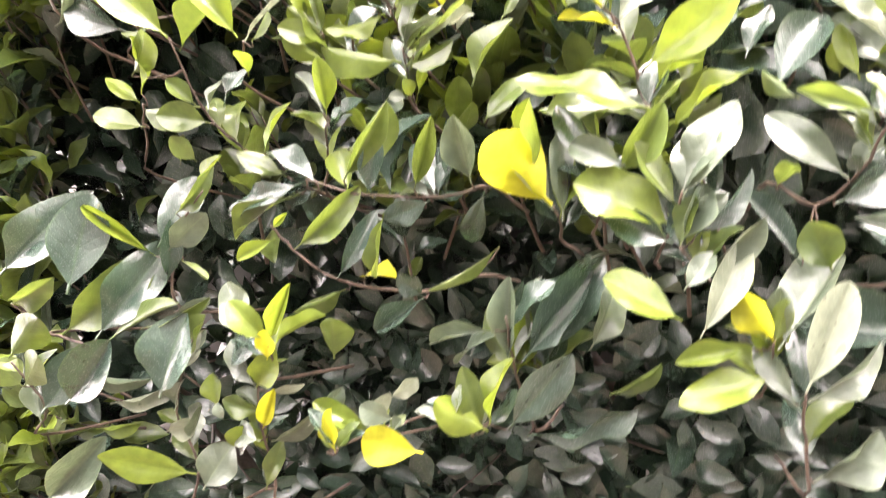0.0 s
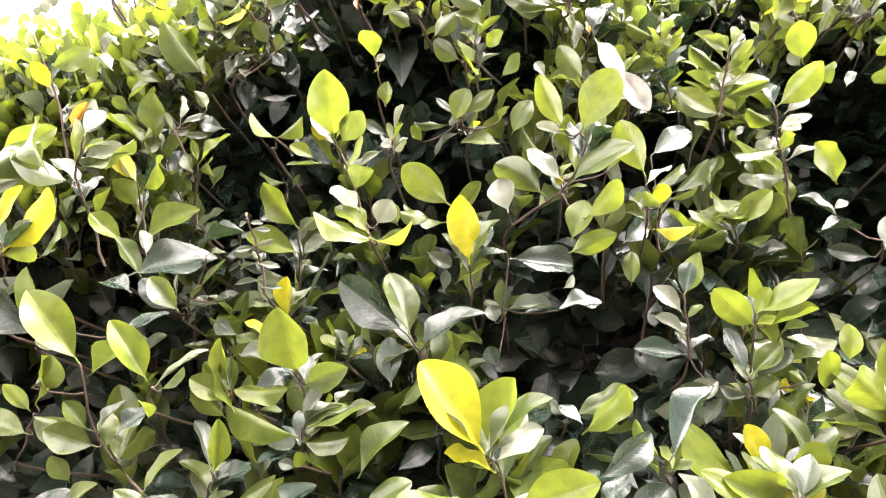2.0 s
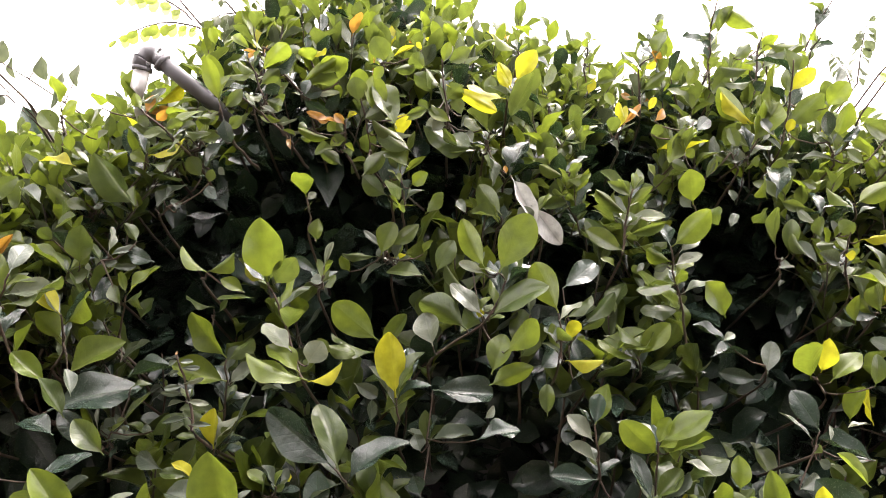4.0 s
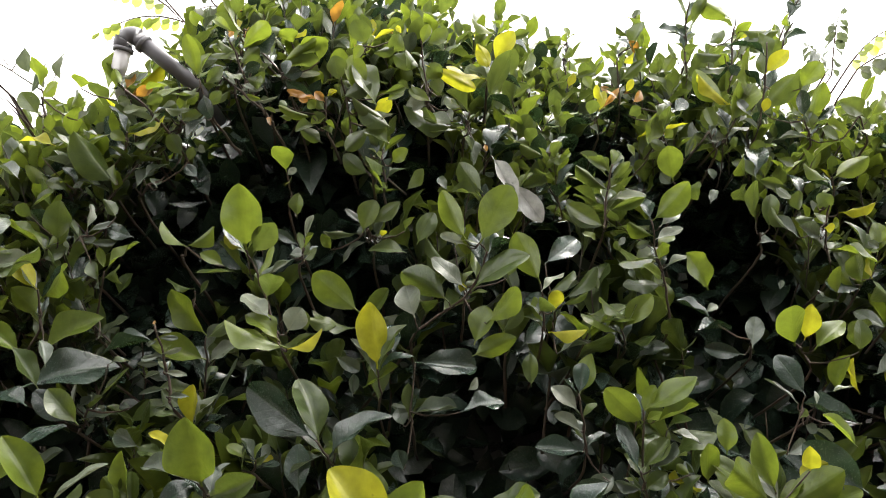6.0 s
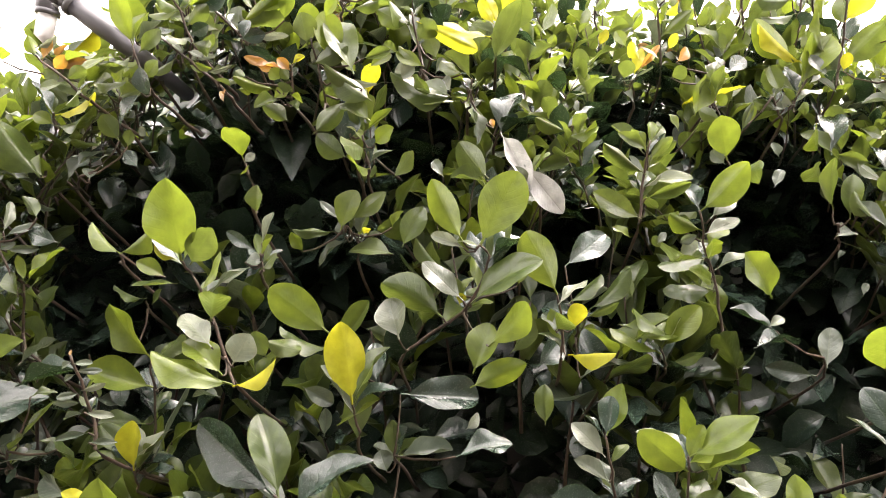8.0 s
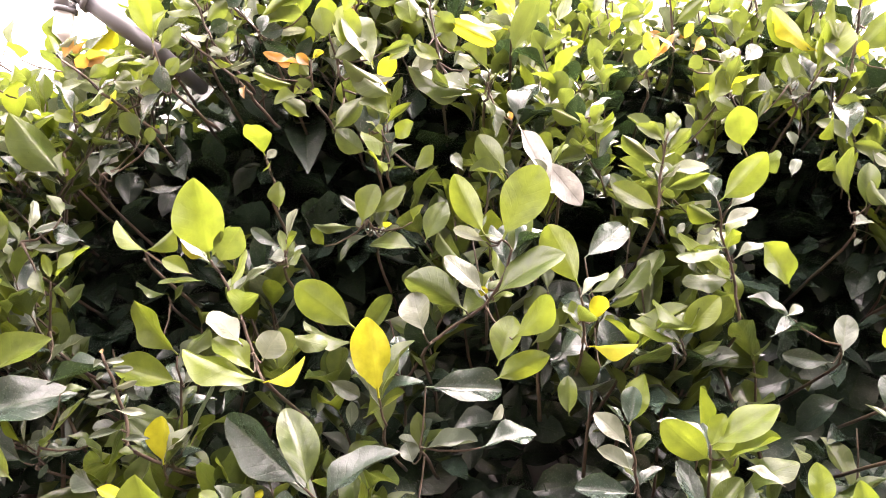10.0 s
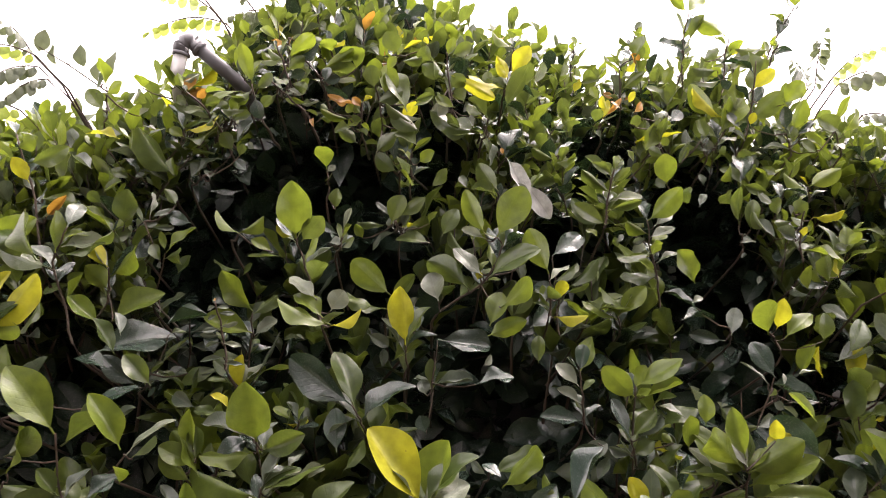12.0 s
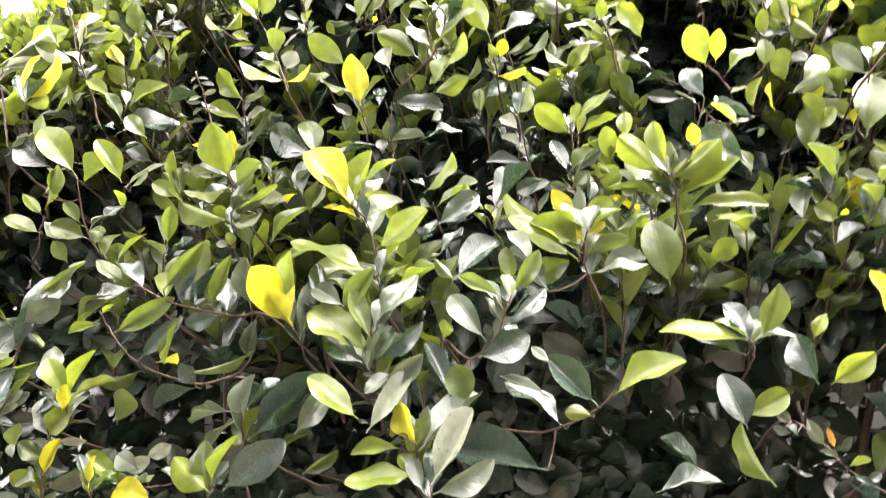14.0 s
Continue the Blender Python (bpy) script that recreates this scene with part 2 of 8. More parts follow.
# ---- an unseen wall behind the hedge, added to stop light leaking through ----
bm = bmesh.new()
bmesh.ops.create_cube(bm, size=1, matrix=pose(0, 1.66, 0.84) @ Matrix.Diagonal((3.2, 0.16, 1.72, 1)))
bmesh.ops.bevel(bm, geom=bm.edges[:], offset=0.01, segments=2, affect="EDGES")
tagged(part("wall_north", bm, bark_mat("dark_plaster", (0.09, 0.085, 0.08), (0.16, 0.15, 0.14), 0.9, 9)), "unseen wall added behind the hedge to block light", "wall", kind="structure")
# unseen wall behind the camera, added to hold back sky light from the front
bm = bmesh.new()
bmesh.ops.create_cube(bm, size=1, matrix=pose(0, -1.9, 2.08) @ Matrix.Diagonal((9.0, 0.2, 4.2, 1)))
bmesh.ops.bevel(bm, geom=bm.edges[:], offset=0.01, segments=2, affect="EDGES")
tagged(part("wall_south", bm, bark_mat("grey_plaster", (0.08, 0.075, 0.07), (0.13, 0.125, 0.115), 0.9, 7)), "unseen grey wall added to cut the light from the front", "wall", kind="structure")

# ---- the hedge: its outline ----
PROFILE = [(0.46, 0.15), (0.47, 0.8), (0.49, 1.1), (0.54, 1.25), (0.60, 1.4), (0.66, 1.52), (0.69, 1.64), (0.73, 1.76), (0.79, 1.88), (0.92, 1.98), (1.12, 2.02), (1.6, 2.0)]
CREST = [(-1.6, 1.79), (-0.9, 1.79), (-0.49, 1.79), (-0.39, 1.825), (-0.32, 1.84), (-0.27, 1.85), (-0.2, 1.925), (-0.156, 1.975), (-0.13, 1.99), (-0.07, 2.015), (-0.02, 2.02), (0.065, 2.01), (0.16, 1.97), (0.26, 1.93), (0.32, 1.95), (0.39, 1.96), (0.46, 1.93), (0.55, 1.91), (0.63, 1.88), (0.73, 1.86), (1.6, 1.83)]
CUT = np.cumsum([0] + [math.hypot(b[0] - a[0], b[1] - a[1]) for a, b in zip(PROFILE, PROFILE[1:])])


def skin(x, s):
    """The hedge's outer face at x, s metres up along its profile: place and outward direction."""
    y = float(np.interp(s, CUT, [p[0] for p in PROFILE]))
    z = float(np.interp(s, CUT, [p[1] for p in PROFILE]))
    y2 = float(np.interp(s + 0.06, CUT, [p[0] for p in PROFILE]))
    z2 = float(np.interp(s + 0.06, CUT, [p[1] for p in PROFILE]))
    y1 = float(np.interp(s - 0.06, CUT, [p[0] for p in PROFILE]))
    z1 = float(np.interp(s - 0.06, CUT, [p[1] for p in PROFILE]))
    drop = 2.0 - float(np.interp(x, [c[0] for c in CREST], [c[1] for c in CREST]))
    # the face stands steeper on one side
    y -= 0.13 * min(1, max(0, (0.05 - x) / 0.25)) * min(1, max(0, (z - 1.4) / 0.45))
    z -= drop * min(1, max(0, (z - 1.3) / 0.6))
    out = Vector((0, -(z2 - z1), y2 - y1)).normalized()
    lump = noise.noise(Vector((x * 3.1, z * 3.1, 4.0))) * 0.05 + noise.noise(Vector((x * 7, z * 7, 9.0))) * 0.03
    return Vector((x, y, z)) + out * (lump - 0.06 - 0.04 * min(1, max(0, (x - 0.3) / 0.2))), out


# dark hollows in the leaves: centre and radius
HIGH_HOLLOWS = [
    ((-0.143, 0.68, 1.726), 0.033), ((-0.155, 0.67, 1.692), 0.033), ((-0.110, 0.67, 1.685), 0.038), ((-0.062, 0.68, 1.684), 0.042),
    ((-0.178, 0.66, 1.666), 0.033), ((-0.198, 0.65, 1.628), 0.036), ((-0.204, 0.64, 1.588), 0.041), ((-0.201, 0.63, 1.551), 0.028),
    ((-0.024, 0.67, 1.582), 0.028), ((-0.040, 0.67, 1.562), 0.024), ((0.246, 0.80, 1.765), 0.033), ((0.348, 0.74, 1.634), 0.041),
    ((0.352, 0.72, 1.588), 0.045), ((0.386, 0.72, 1.602), 0.034), ((0.332, 0.75, 1.672), 0.035), ((0.040, 0.73, 1.735), 0.027),
    ((0.164, 0.70, 1.613), 0.028), ((-0.152, 0.60, 1.566), 0.019),
    ((-0.128, 0.60, 1.720), 0.030), ((-0.110, 0.60, 1.710), 0.030), ((-0.129, 0.60, 1.689), 0.025), ((0.307, 0.60, 1.605), 0.035), ((0.325, 0.60, 1.581), 0.030), ((0.309, 0.60, 1.538), 0.020), ((-0.108, 0.60, 1.730), 0.020),
]
MIDDLE_HOLLOWS = [
    ((0.091, 0.63, 1.400), 0.038), ((0.115, 0.64, 1.428), 0.033), ((0.075, 0.64, 1.437), 0.025), ((0.418, 0.65, 1.474), 0.024),
    ((0.334, 0.65, 1.472), 0.028), ((-0.197, 0.57, 1.230), 0.041), ((0.176, 0.58, 1.182), 0.048), ((0.298, 0.58, 1.174), 0.053),
    ((0.005, 0.57, 1.097), 0.033), ((0.230, 0.56, 1.119), 0.046), ((0.122, 0.67, 1.435), 0.032), ((-0.371, 0.58, 1.249), 0.034),
    ((0.364, 0.60, 1.221), 0.035), ((0.483, 0.61, 1.263), 0.041), ((0.437, 0.56, 1.117), 0.033),
]
LOW_HOLLOWS = [
    ((0.320, 0.63, 1.490), 0.033), ((0.375, 0.63, 1.498), 0.033), ((0.418, 0.63, 1.470), 0.035), ((0.110, 0.63, 1.436), 0.036),
    ((0.078, 0.63, 1.460), 0.026), ((0.142, 0.62, 1.402), 0.034),
    ((0.341, 0.62, 1.264), 0.030), ((-0.412, 0.55, 1.285), 0.057), ((-0.370, 0.54, 1.239), 0.052), ((-0.320, 0.56, 1.317), 0.035),
    ((-0.446, 0.57, 1.330), 0.044), ((0.104, 0.60, 1.495), 0.029), ((-0.375, 0.58, 1.421), 0.062), ((-0.369, 0.57, 1.352), 0.068),
    ((-0.281, 0.58, 1.447), 0.047), ((-0.224, 0.57, 1.378), 0.040), ((-0.169, 0.54, 1.243), 0.024), ((-0.095, 0.54, 1.220), 0.024),
    ((0.005, 0.50, 1.079), 0.040), ((0.032, 0.50, 1.045), 0.033), ((-0.199, 0.52, 1.148), 0.015),
    ((0.019, 0.48, 1.096), 0.035), ((0.050, 0.48, 1.082), 0.033), ((-0.014, 0.48, 1.076), 0.033), ((0.064, 0.48, 1.114), 0.033),
    ((-0.190, 0.50, 1.254), 0.030), ((-0.220, 0.50, 1.245), 0.030), ((-0.167, 0.50, 1.200), 0.030), ((-0.141, 0.50, 1.163), 0.028),
    ((-0.090, 0.50, 1.225), 0.030), ((-0.250, 0.50, 1.250), 0.030), ((-0.370, 0.50, 1.246), 0.035), ((-0.430, 0.50, 1.212), 0.035),
    ((0.304, 0.56, 1.489), 0.028), ((0.335, 0.56, 1.494), 0.026), ((0.369, 0.56, 1.482), 0.026), ((0.292, 0.56, 1.515), 0.022), ((0.396, 0.56, 1.495), 0.026), ((0.269, 0.56, 1.493), 0.020),
    ((0.370, 0.50, 1.181), 0.028), ((0.434, 0.50, 1.200), 0.028), ((0.464, 0.50, 1.236), 0.030), ((0.410, 0.50, 1.142), 0.030), ((0.468, 0.50, 1.166), 0.030),
]
HOLLOWS = [(c, r * 1.42) for c, r in HIGH_HOLLOWS] + [(c, r * 1.15) for c, r in MIDDLE_HOLLOWS + LOW_HOLLOWS]

# the leaves part round the end of the pipe
PIPE_GAP = [((-0.238, 0.60, 1.808), 0.026), ((-0.215, 0.60, 1.795), 0.016), ((-0.246, 0.60, 1.782), 0.015)]


def in_hollow(p):
    """Each hollow runs back into the hedge from its mouth, spreading out from the middle of the face."""
    for c, r in HOLLOWS + PIPE_GAP:
        back = max(0, p.y - c[1])
        if back > 0.2:
            continue
        dx = p.x - c[0] - back * (c[0] - 0.1) / 0.75
        dz = p.z - c[2] - back * (c[2] - 1.5) * (0.4 if c[2] > 1.5 else 1.3)
        if dx * dx + dz * dz + ((p.y - c[1]) / (6.0 if back else 4.0)) ** 2 < r * r:
            return True
    return False


def thin(p):
    """Low on the face the hedge is open, with few leaves between the shoots."""
    return p.z < 1.26 + 0.05 * noise.noise(Vector((p.x * 9, 3.0, p.z * 9))) and -0.6 < p.x < 0.6


hedge = tagged(new("hedge"), "dense evergreen climbing hedge with glossy green and yellowish leaves", "hedge")
TONE_NAMES = list(LEAF_TONES)
mass = Mass()
twigs = bmesh.new()
rng = random.Random(5)


def pick_tone(age, high):
    """A leaf's tone: age 0 at the shoot's tip to 1 at its foot."""
    q = rng.random()
    if age < 0.25:
        if high > 0.6 and q > 0.98:
            return "red"
        return "yellow" if q < 0.012 else "young" if q < 0.34 - 0.1 * high else "green"
    if age < 0.6:
        return "young" if q < 0.12 else "green" if q < 0.6 else "silver" if q > 0.92 else "deep"
    return "young" if q < 0.04 else "green" if q < 0.42 else "silver" if q > 0.93 else "deep"


def shoot(foot, way, length, leaves, size, single, lighter=0.0):
    """A shoot that bends upwards, with leaves set alternately along it. single: its leaves are objects of their own."""
    pts, d, p = [], Vector(way).normalized(), Vector(foot)
    steps = 6
    for i in range(steps + 1):
        pts.append(p.copy())
        p = p + d * (length / steps)
        d = (d + Vector((rng.gauss(0, 0.09), rng.gauss(0, 0.09), 0.10 + rng.gauss(0, 0.05)))).normalized()
    if any(in_hollow(q) for q in pts):
        return
    turn = rng.uniform(0, 6.28)
    high = min(1, max(0, (foot[2] - 1.5) / 0.35))
    placed = []
    for i in range(leaves):
        f = 0.12 + 0.88 * (i + rng.uniform(-0.2, 0.2)) / max(1, leaves - 1)
        f = min(1, max(0.05, f))
        k = min(steps - 1, int(f * steps))
        at = pts[k].lerp(pts[k + 1], f * steps - k)
        if in_hollow(at):
            continue
        along = (pts[k + 1] - pts[k]).normalized()
        turn += 2.4 + rng.gauss(0, 0.35)
        a = along.orthogonal().normalized()
        side = a * math.cos(turn) + along.cross(a) * math.sin(turn)
        spread = 0.35 + 0.75 * (1 - f) + rng.gauss(0, 0.12)
        axis = along * (0.95 - 0.45 * (1 - f)) + side * (spread + 0.2) + Vector((0, -0.08, 0.32))
        up = along * 0.35 - side * 0.3 + Vector((rng.gauss(0, 0.28), rng.gauss(0, 0.28) - 0.12, 1.0))
        ln = size * (0.55 + 0.75 * math.sin(math.pi * min(1, 0.2 + 0.75 * (1 - f)))) * rng.uniform(0.75, 1.12)
        if in_hollow(at + axis.normalized() * ln) or in_hollow(at + axis.normalized() * ln * 0.5):
            continue
        m = leaf_frame(at, axis, up, ln)
        tone = pick_tone(1 - f, high)
        # a share of the leaves turns to lighter tones
        if rng.random() < lighter:
            tone = rng.choice(("young", "young", "young", "green", "green", "silver"))
        placed.append((rng.randrange(FIRST_CALM), m, tone))
    # no bare sticks
    if len(placed) < max(4, 0.6 * leaves):
        return
    bm = bmesh.new() if single else twigs
    tube(bm, pts, 0.0022 * size / 0.055, 0.0009 * size / 0.055, 5)
    stem = part("shoot", bm, STEM, hedge) if single else None
    for shape, m, tone in placed:
        if single:
            ob = new("leaf", LEAF_MESH[tone, shape])
            ob.parent = stem
            ob.matrix_basis = m
        else:
            mass.add(shape, m, TONE_NAMES.index(tone), MEDIUM)


def leaf_size(z):
    return float(np.interp(z, [1.2, 1.5, 1.75, 1.95], [0.054, 0.049, 0.038, 0.031]))


def sprig(stem_points, *rows):
    """A shoot of its own form: the stem's line, then leaves as tone, foot, tip, width and the turn of the blade about its length."""
    own = random.Random(round(1000 * sum(stem_points[-1])))
    line = [Vector(p) for p in stem_points]
    full = []
    for n in range(len(line) - 1):
        a, c = line[n], line[n + 1]
        # a rounded line through the points
        ta = (c - line[max(n - 1, 0)]) * 0.5
        tc = (line[min(n + 2, len(line) - 1)] - a) * 0.5
        for k in range(4):
            f = k / 4
            p = a * (2 * f**3 - 3 * f**2 + 1) + ta * (f**3 - 2 * f**2 + f) + c * (3 * f**2 - 2 * f**3) + tc * (f**3 - f**2)
            full.append(p + Vector((own.gauss(0, 0.0006), own.gauss(0, 0.0006), 0)))
    full.append(line[-1])
    bm = bmesh.new()
    tube(bm, full, 0.0016, 0.0008, 6)
    stem = part("shoot", bm, STEM, hedge)
    for tone, foot, tip, wide, turn in rows:
        foot, tip = Vector(foot), Vector(tip)
        near = min(full, key=lambda q: (q - foot).length)
        if (near - foot).length < 0.035:
            foot = foot.lerp(near, 0.6)
        axis = tip - foot
        axis.y += axis.length * (own.uniform(0.1, 0.65) if tone in ("silver", "pale") else own.uniform(0.0, 0.6) if tone == "deep" else own.uniform(-0.1, 0.12) if tone == "yellow" else own.uniform(-0.3, 0.3))
        y = axis.normalized()
        z = Vector((0, -1, 0)) - y * -y.y
        # some blades show their undersides
        back = 180 if tone in ("yellow", "young", "green") and own.random() < (0.6 if tip.z > 1.5 else 0.3) else 0
        z = Matrix.Rotation(radians(turn + back + own.gauss(0, 14)), 3, y) @ z.normalized()
        shape = own.choice(CALM if wide < 0.58 * axis.length else ROUND)
        m = leaf_frame(foot, axis, z, axis.length * 1.02)
        ob = new("leaf", LEAF_MESH[tone, shape])
        ob.parent = stem
        ob.matrix_basis = m @ Matrix.Diagonal((0.9 * wide / (2 * SHAPES[shape]["width"] * axis.length), 1, 1, 1))
        # a thin side twig carries a leaf that sits off the stem
        if 0.006 < (near - foot).length < 0.045:
            bm = bmesh.new()
            mid = near.lerp(foot, 0.5) + Vector((0, 0.008, -0.006))
            tube(bm, [near, near.lerp(mid, 0.6), mid.lerp(foot, 0.5), foot], 0.0010, 0.0006, 5)
            part("side_twig", bm, STEM, stem)
    # older leaves set round the far side of the stem
    usual = sum((Vector(r[2]) - Vector(r[1])).length for r in rows) / len(rows)
    turn = own.uniform(0, 3.14)
    for k in range(min(7, 2 + len(rows))):
        n = len(full) // 2 + own.randrange(len(full) - len(full) // 2 - 1)
        along = (full[n + 1] - full[n]).normalized()
        turn += 2.4
        side = Vector((math.cos(turn), 0.25 + 0.5 * abs(math.sin(turn)), 0.15 * own.gauss(0, 1)))
        axis = along * 0.6 + side * 0.8 + Vector((0, 0, 0.45))
        size = usual * own.uniform(0.6, 1.0)
        at = full[n].lerp(full[n + 1], own.random())
        if in_hollow(at) or in_hollow(at + axis.normalized() * size):
            continue
        tone = own.choice(("young", "green", "green", "deep") if k % 3 == 0 else ("green", "deep", "deep", "silver"))
        ob = new("leaf", LEAF_MESH[tone, own.randrange(FIRST_CALM)])
        ob.parent = stem
        ob.matrix_basis = leaf_frame(at, axis, Vector((own.gauss(0, 0.25), -0.25, 1)) - side * 0.3, size)


CALM = list(range(FIRST_CALM, len(SHAPES)))
ROUND = sorted((n for n in CALM if SHAPES[n]["seed"] % 4 < 2), key=lambda n: SHAPES[n]["fold"])[:4]

# woody stems that carry the hedge
for n in range(9):
    bm = bmesh.new()
    x = -1.2 + 0.3 * n + rng.uniform(-0.08, 0.08)
    line = [Vector((x, 1.1, -0.02))]
    for k in range(1, 9):
        line.append(Vector((x + rng.gauss(0, 0.05), 1.1 + rng.gauss(0, 0.04), 0.2 * k)))
    tube(bm, line, 0.022, 0.008, 9)
    part("trunk", bm, BARK, hedge, "gnarled brown climbing stem")
    for k in range(3, 9):
        for q in range(2):
            a = line[k]
            c = a + Vector((rng.gauss(0, 0.15), rng.uniform(-0.22, -0.08), rng.uniform(-0.05, 0.1)))
            if in_hollow(c) or in_hollow(a.lerp(c, 0.5)):
                continue
            tube(twigs, [a, a.lerp(c, 0.5) + Vector((rng.gauss(0, 0.03), 0, rng.gauss(0, 0.03))), c], 0.004, 0.0015, 6)

# inner leaves that close the hedge, all dark: shade put into their colour
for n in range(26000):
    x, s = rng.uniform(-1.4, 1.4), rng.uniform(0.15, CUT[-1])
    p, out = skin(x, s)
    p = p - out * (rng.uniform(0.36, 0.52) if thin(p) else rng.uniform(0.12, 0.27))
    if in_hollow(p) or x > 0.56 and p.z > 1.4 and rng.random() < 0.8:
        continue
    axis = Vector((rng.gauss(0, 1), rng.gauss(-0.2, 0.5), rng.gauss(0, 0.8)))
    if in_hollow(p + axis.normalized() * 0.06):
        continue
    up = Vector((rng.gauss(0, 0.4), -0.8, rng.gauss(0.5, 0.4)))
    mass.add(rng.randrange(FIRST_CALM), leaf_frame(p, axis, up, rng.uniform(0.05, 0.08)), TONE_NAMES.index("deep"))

# hedge's far face, ends and roof: dark leaves added to keep light out
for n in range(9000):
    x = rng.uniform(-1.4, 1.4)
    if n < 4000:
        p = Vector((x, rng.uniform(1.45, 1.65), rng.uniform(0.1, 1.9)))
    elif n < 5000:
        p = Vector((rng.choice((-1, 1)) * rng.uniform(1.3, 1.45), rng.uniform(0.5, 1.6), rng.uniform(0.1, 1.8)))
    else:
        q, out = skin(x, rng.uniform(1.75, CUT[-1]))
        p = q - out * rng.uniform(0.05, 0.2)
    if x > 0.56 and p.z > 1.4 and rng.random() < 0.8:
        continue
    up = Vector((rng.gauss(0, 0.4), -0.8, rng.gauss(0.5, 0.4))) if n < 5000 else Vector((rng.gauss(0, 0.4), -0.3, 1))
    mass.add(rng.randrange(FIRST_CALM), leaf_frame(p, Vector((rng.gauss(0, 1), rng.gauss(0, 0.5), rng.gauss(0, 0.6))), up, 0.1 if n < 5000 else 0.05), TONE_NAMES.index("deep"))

# a thick roof of leaves under the crest, shade put into their dark tone
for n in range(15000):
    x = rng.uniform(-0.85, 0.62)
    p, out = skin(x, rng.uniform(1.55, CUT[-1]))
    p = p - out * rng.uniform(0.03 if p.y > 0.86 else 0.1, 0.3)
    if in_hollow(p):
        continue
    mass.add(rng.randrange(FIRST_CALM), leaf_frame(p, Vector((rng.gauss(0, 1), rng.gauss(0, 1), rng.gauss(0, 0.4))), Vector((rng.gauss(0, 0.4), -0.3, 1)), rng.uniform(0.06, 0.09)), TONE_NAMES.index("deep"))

# thicket behind the pipe, added to close gaps, its shade put into colour
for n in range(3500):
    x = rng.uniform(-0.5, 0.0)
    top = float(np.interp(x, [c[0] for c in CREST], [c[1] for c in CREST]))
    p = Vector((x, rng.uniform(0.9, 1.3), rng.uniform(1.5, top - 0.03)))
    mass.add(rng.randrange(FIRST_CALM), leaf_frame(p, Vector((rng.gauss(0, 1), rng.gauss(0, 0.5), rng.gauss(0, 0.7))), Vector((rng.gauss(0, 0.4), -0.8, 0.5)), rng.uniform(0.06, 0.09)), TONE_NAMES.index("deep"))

# inner leaves nearer the face, mostly dark: their shade is in the tone
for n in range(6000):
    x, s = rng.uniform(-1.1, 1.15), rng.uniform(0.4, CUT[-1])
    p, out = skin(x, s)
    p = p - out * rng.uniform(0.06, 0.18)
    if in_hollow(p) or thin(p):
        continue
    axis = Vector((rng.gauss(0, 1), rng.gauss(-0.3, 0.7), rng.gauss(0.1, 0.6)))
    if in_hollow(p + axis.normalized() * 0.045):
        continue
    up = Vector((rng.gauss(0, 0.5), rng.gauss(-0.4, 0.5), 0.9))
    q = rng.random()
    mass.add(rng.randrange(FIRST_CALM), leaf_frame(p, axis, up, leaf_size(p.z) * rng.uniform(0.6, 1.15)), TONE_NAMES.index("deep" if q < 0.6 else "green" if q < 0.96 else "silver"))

# the outer shoots
singles = 0
for n in range(2700):
    x, s = rng.uniform(-1.05, 1.1), rng.uniform(0.7, CUT[-1]) if n < 1900 else rng.uniform(1.55, CUT[-1])
    p, out = skin(x, s)
    size = leaf_size(p.z) * rng.uniform(0.8, 1.2)
    ln = rng.uniform(0.09, 0.2) * size / 0.046
    way = out * 0.55 + Vector((rng.gauss(0, 0.32), rng.gauss(0, 0.15), 0.7 + rng.gauss(0, 0.25)))
    if -0.45 < x < 0.55 and 1.1 < p.z < 1.85:
        p = p - out * 0.03
    if thin(p):
        continue
    foot = p - way.normalized() * ln * rng.uniform(0.72, 1.1)
    if in_hollow(p) or in_hollow(foot):
        continue
    near = -0.6 < x < 0.65 and 1.05 < p.z < 1.92 and p.y < 0.9 and singles < 250
    singles += near
    shoot(foot, way, ln, rng.randint(7, 12), size, near)

# bushy small-leaved growth along the upper face and the crest
for n in range(680):
    x, s = (rng.uniform(-0.62, -0.16), rng.uniform(1.5, 2.0)) if n < 380 else (rng.uniform(-0.2, 0.7), rng.uniform(1.6, 2.1))
    p, out = skin(x, s)
    p = p + out * rng.uniform(0.0, 0.035)
    if not in_hollow(p):
        way = out * 0.5 + Vector((rng.gauss(0, 0.5), rng.gauss(0, 0.2), 0.6))
        # more young tones at low x, where sky light is put into the colour
        shoot(p - way.normalized() * 0.05, way, rng.uniform(0.06, 0.11), rng.randint(7, 10), rng.uniform(0.024, 0.034), n % 7 == 0, 0.3 if n < 380 else 0.1)

# brighter young shoots where the hedge thins out
for n in range(50):
    x, s = rng.uniform(0.5, 0.95), rng.uniform(1.2, 1.6)
    p, out = skin(x, s)
    if not in_hollow(p):
        way = out * 0.6 + Vector((rng.gauss(0, 0.4), 0, 0.6))
        shoot(p - way.normalized() * 0.06, way, rng.uniform(0.1, 0.16), rng.randint(6, 9), 0.04, n < 30)

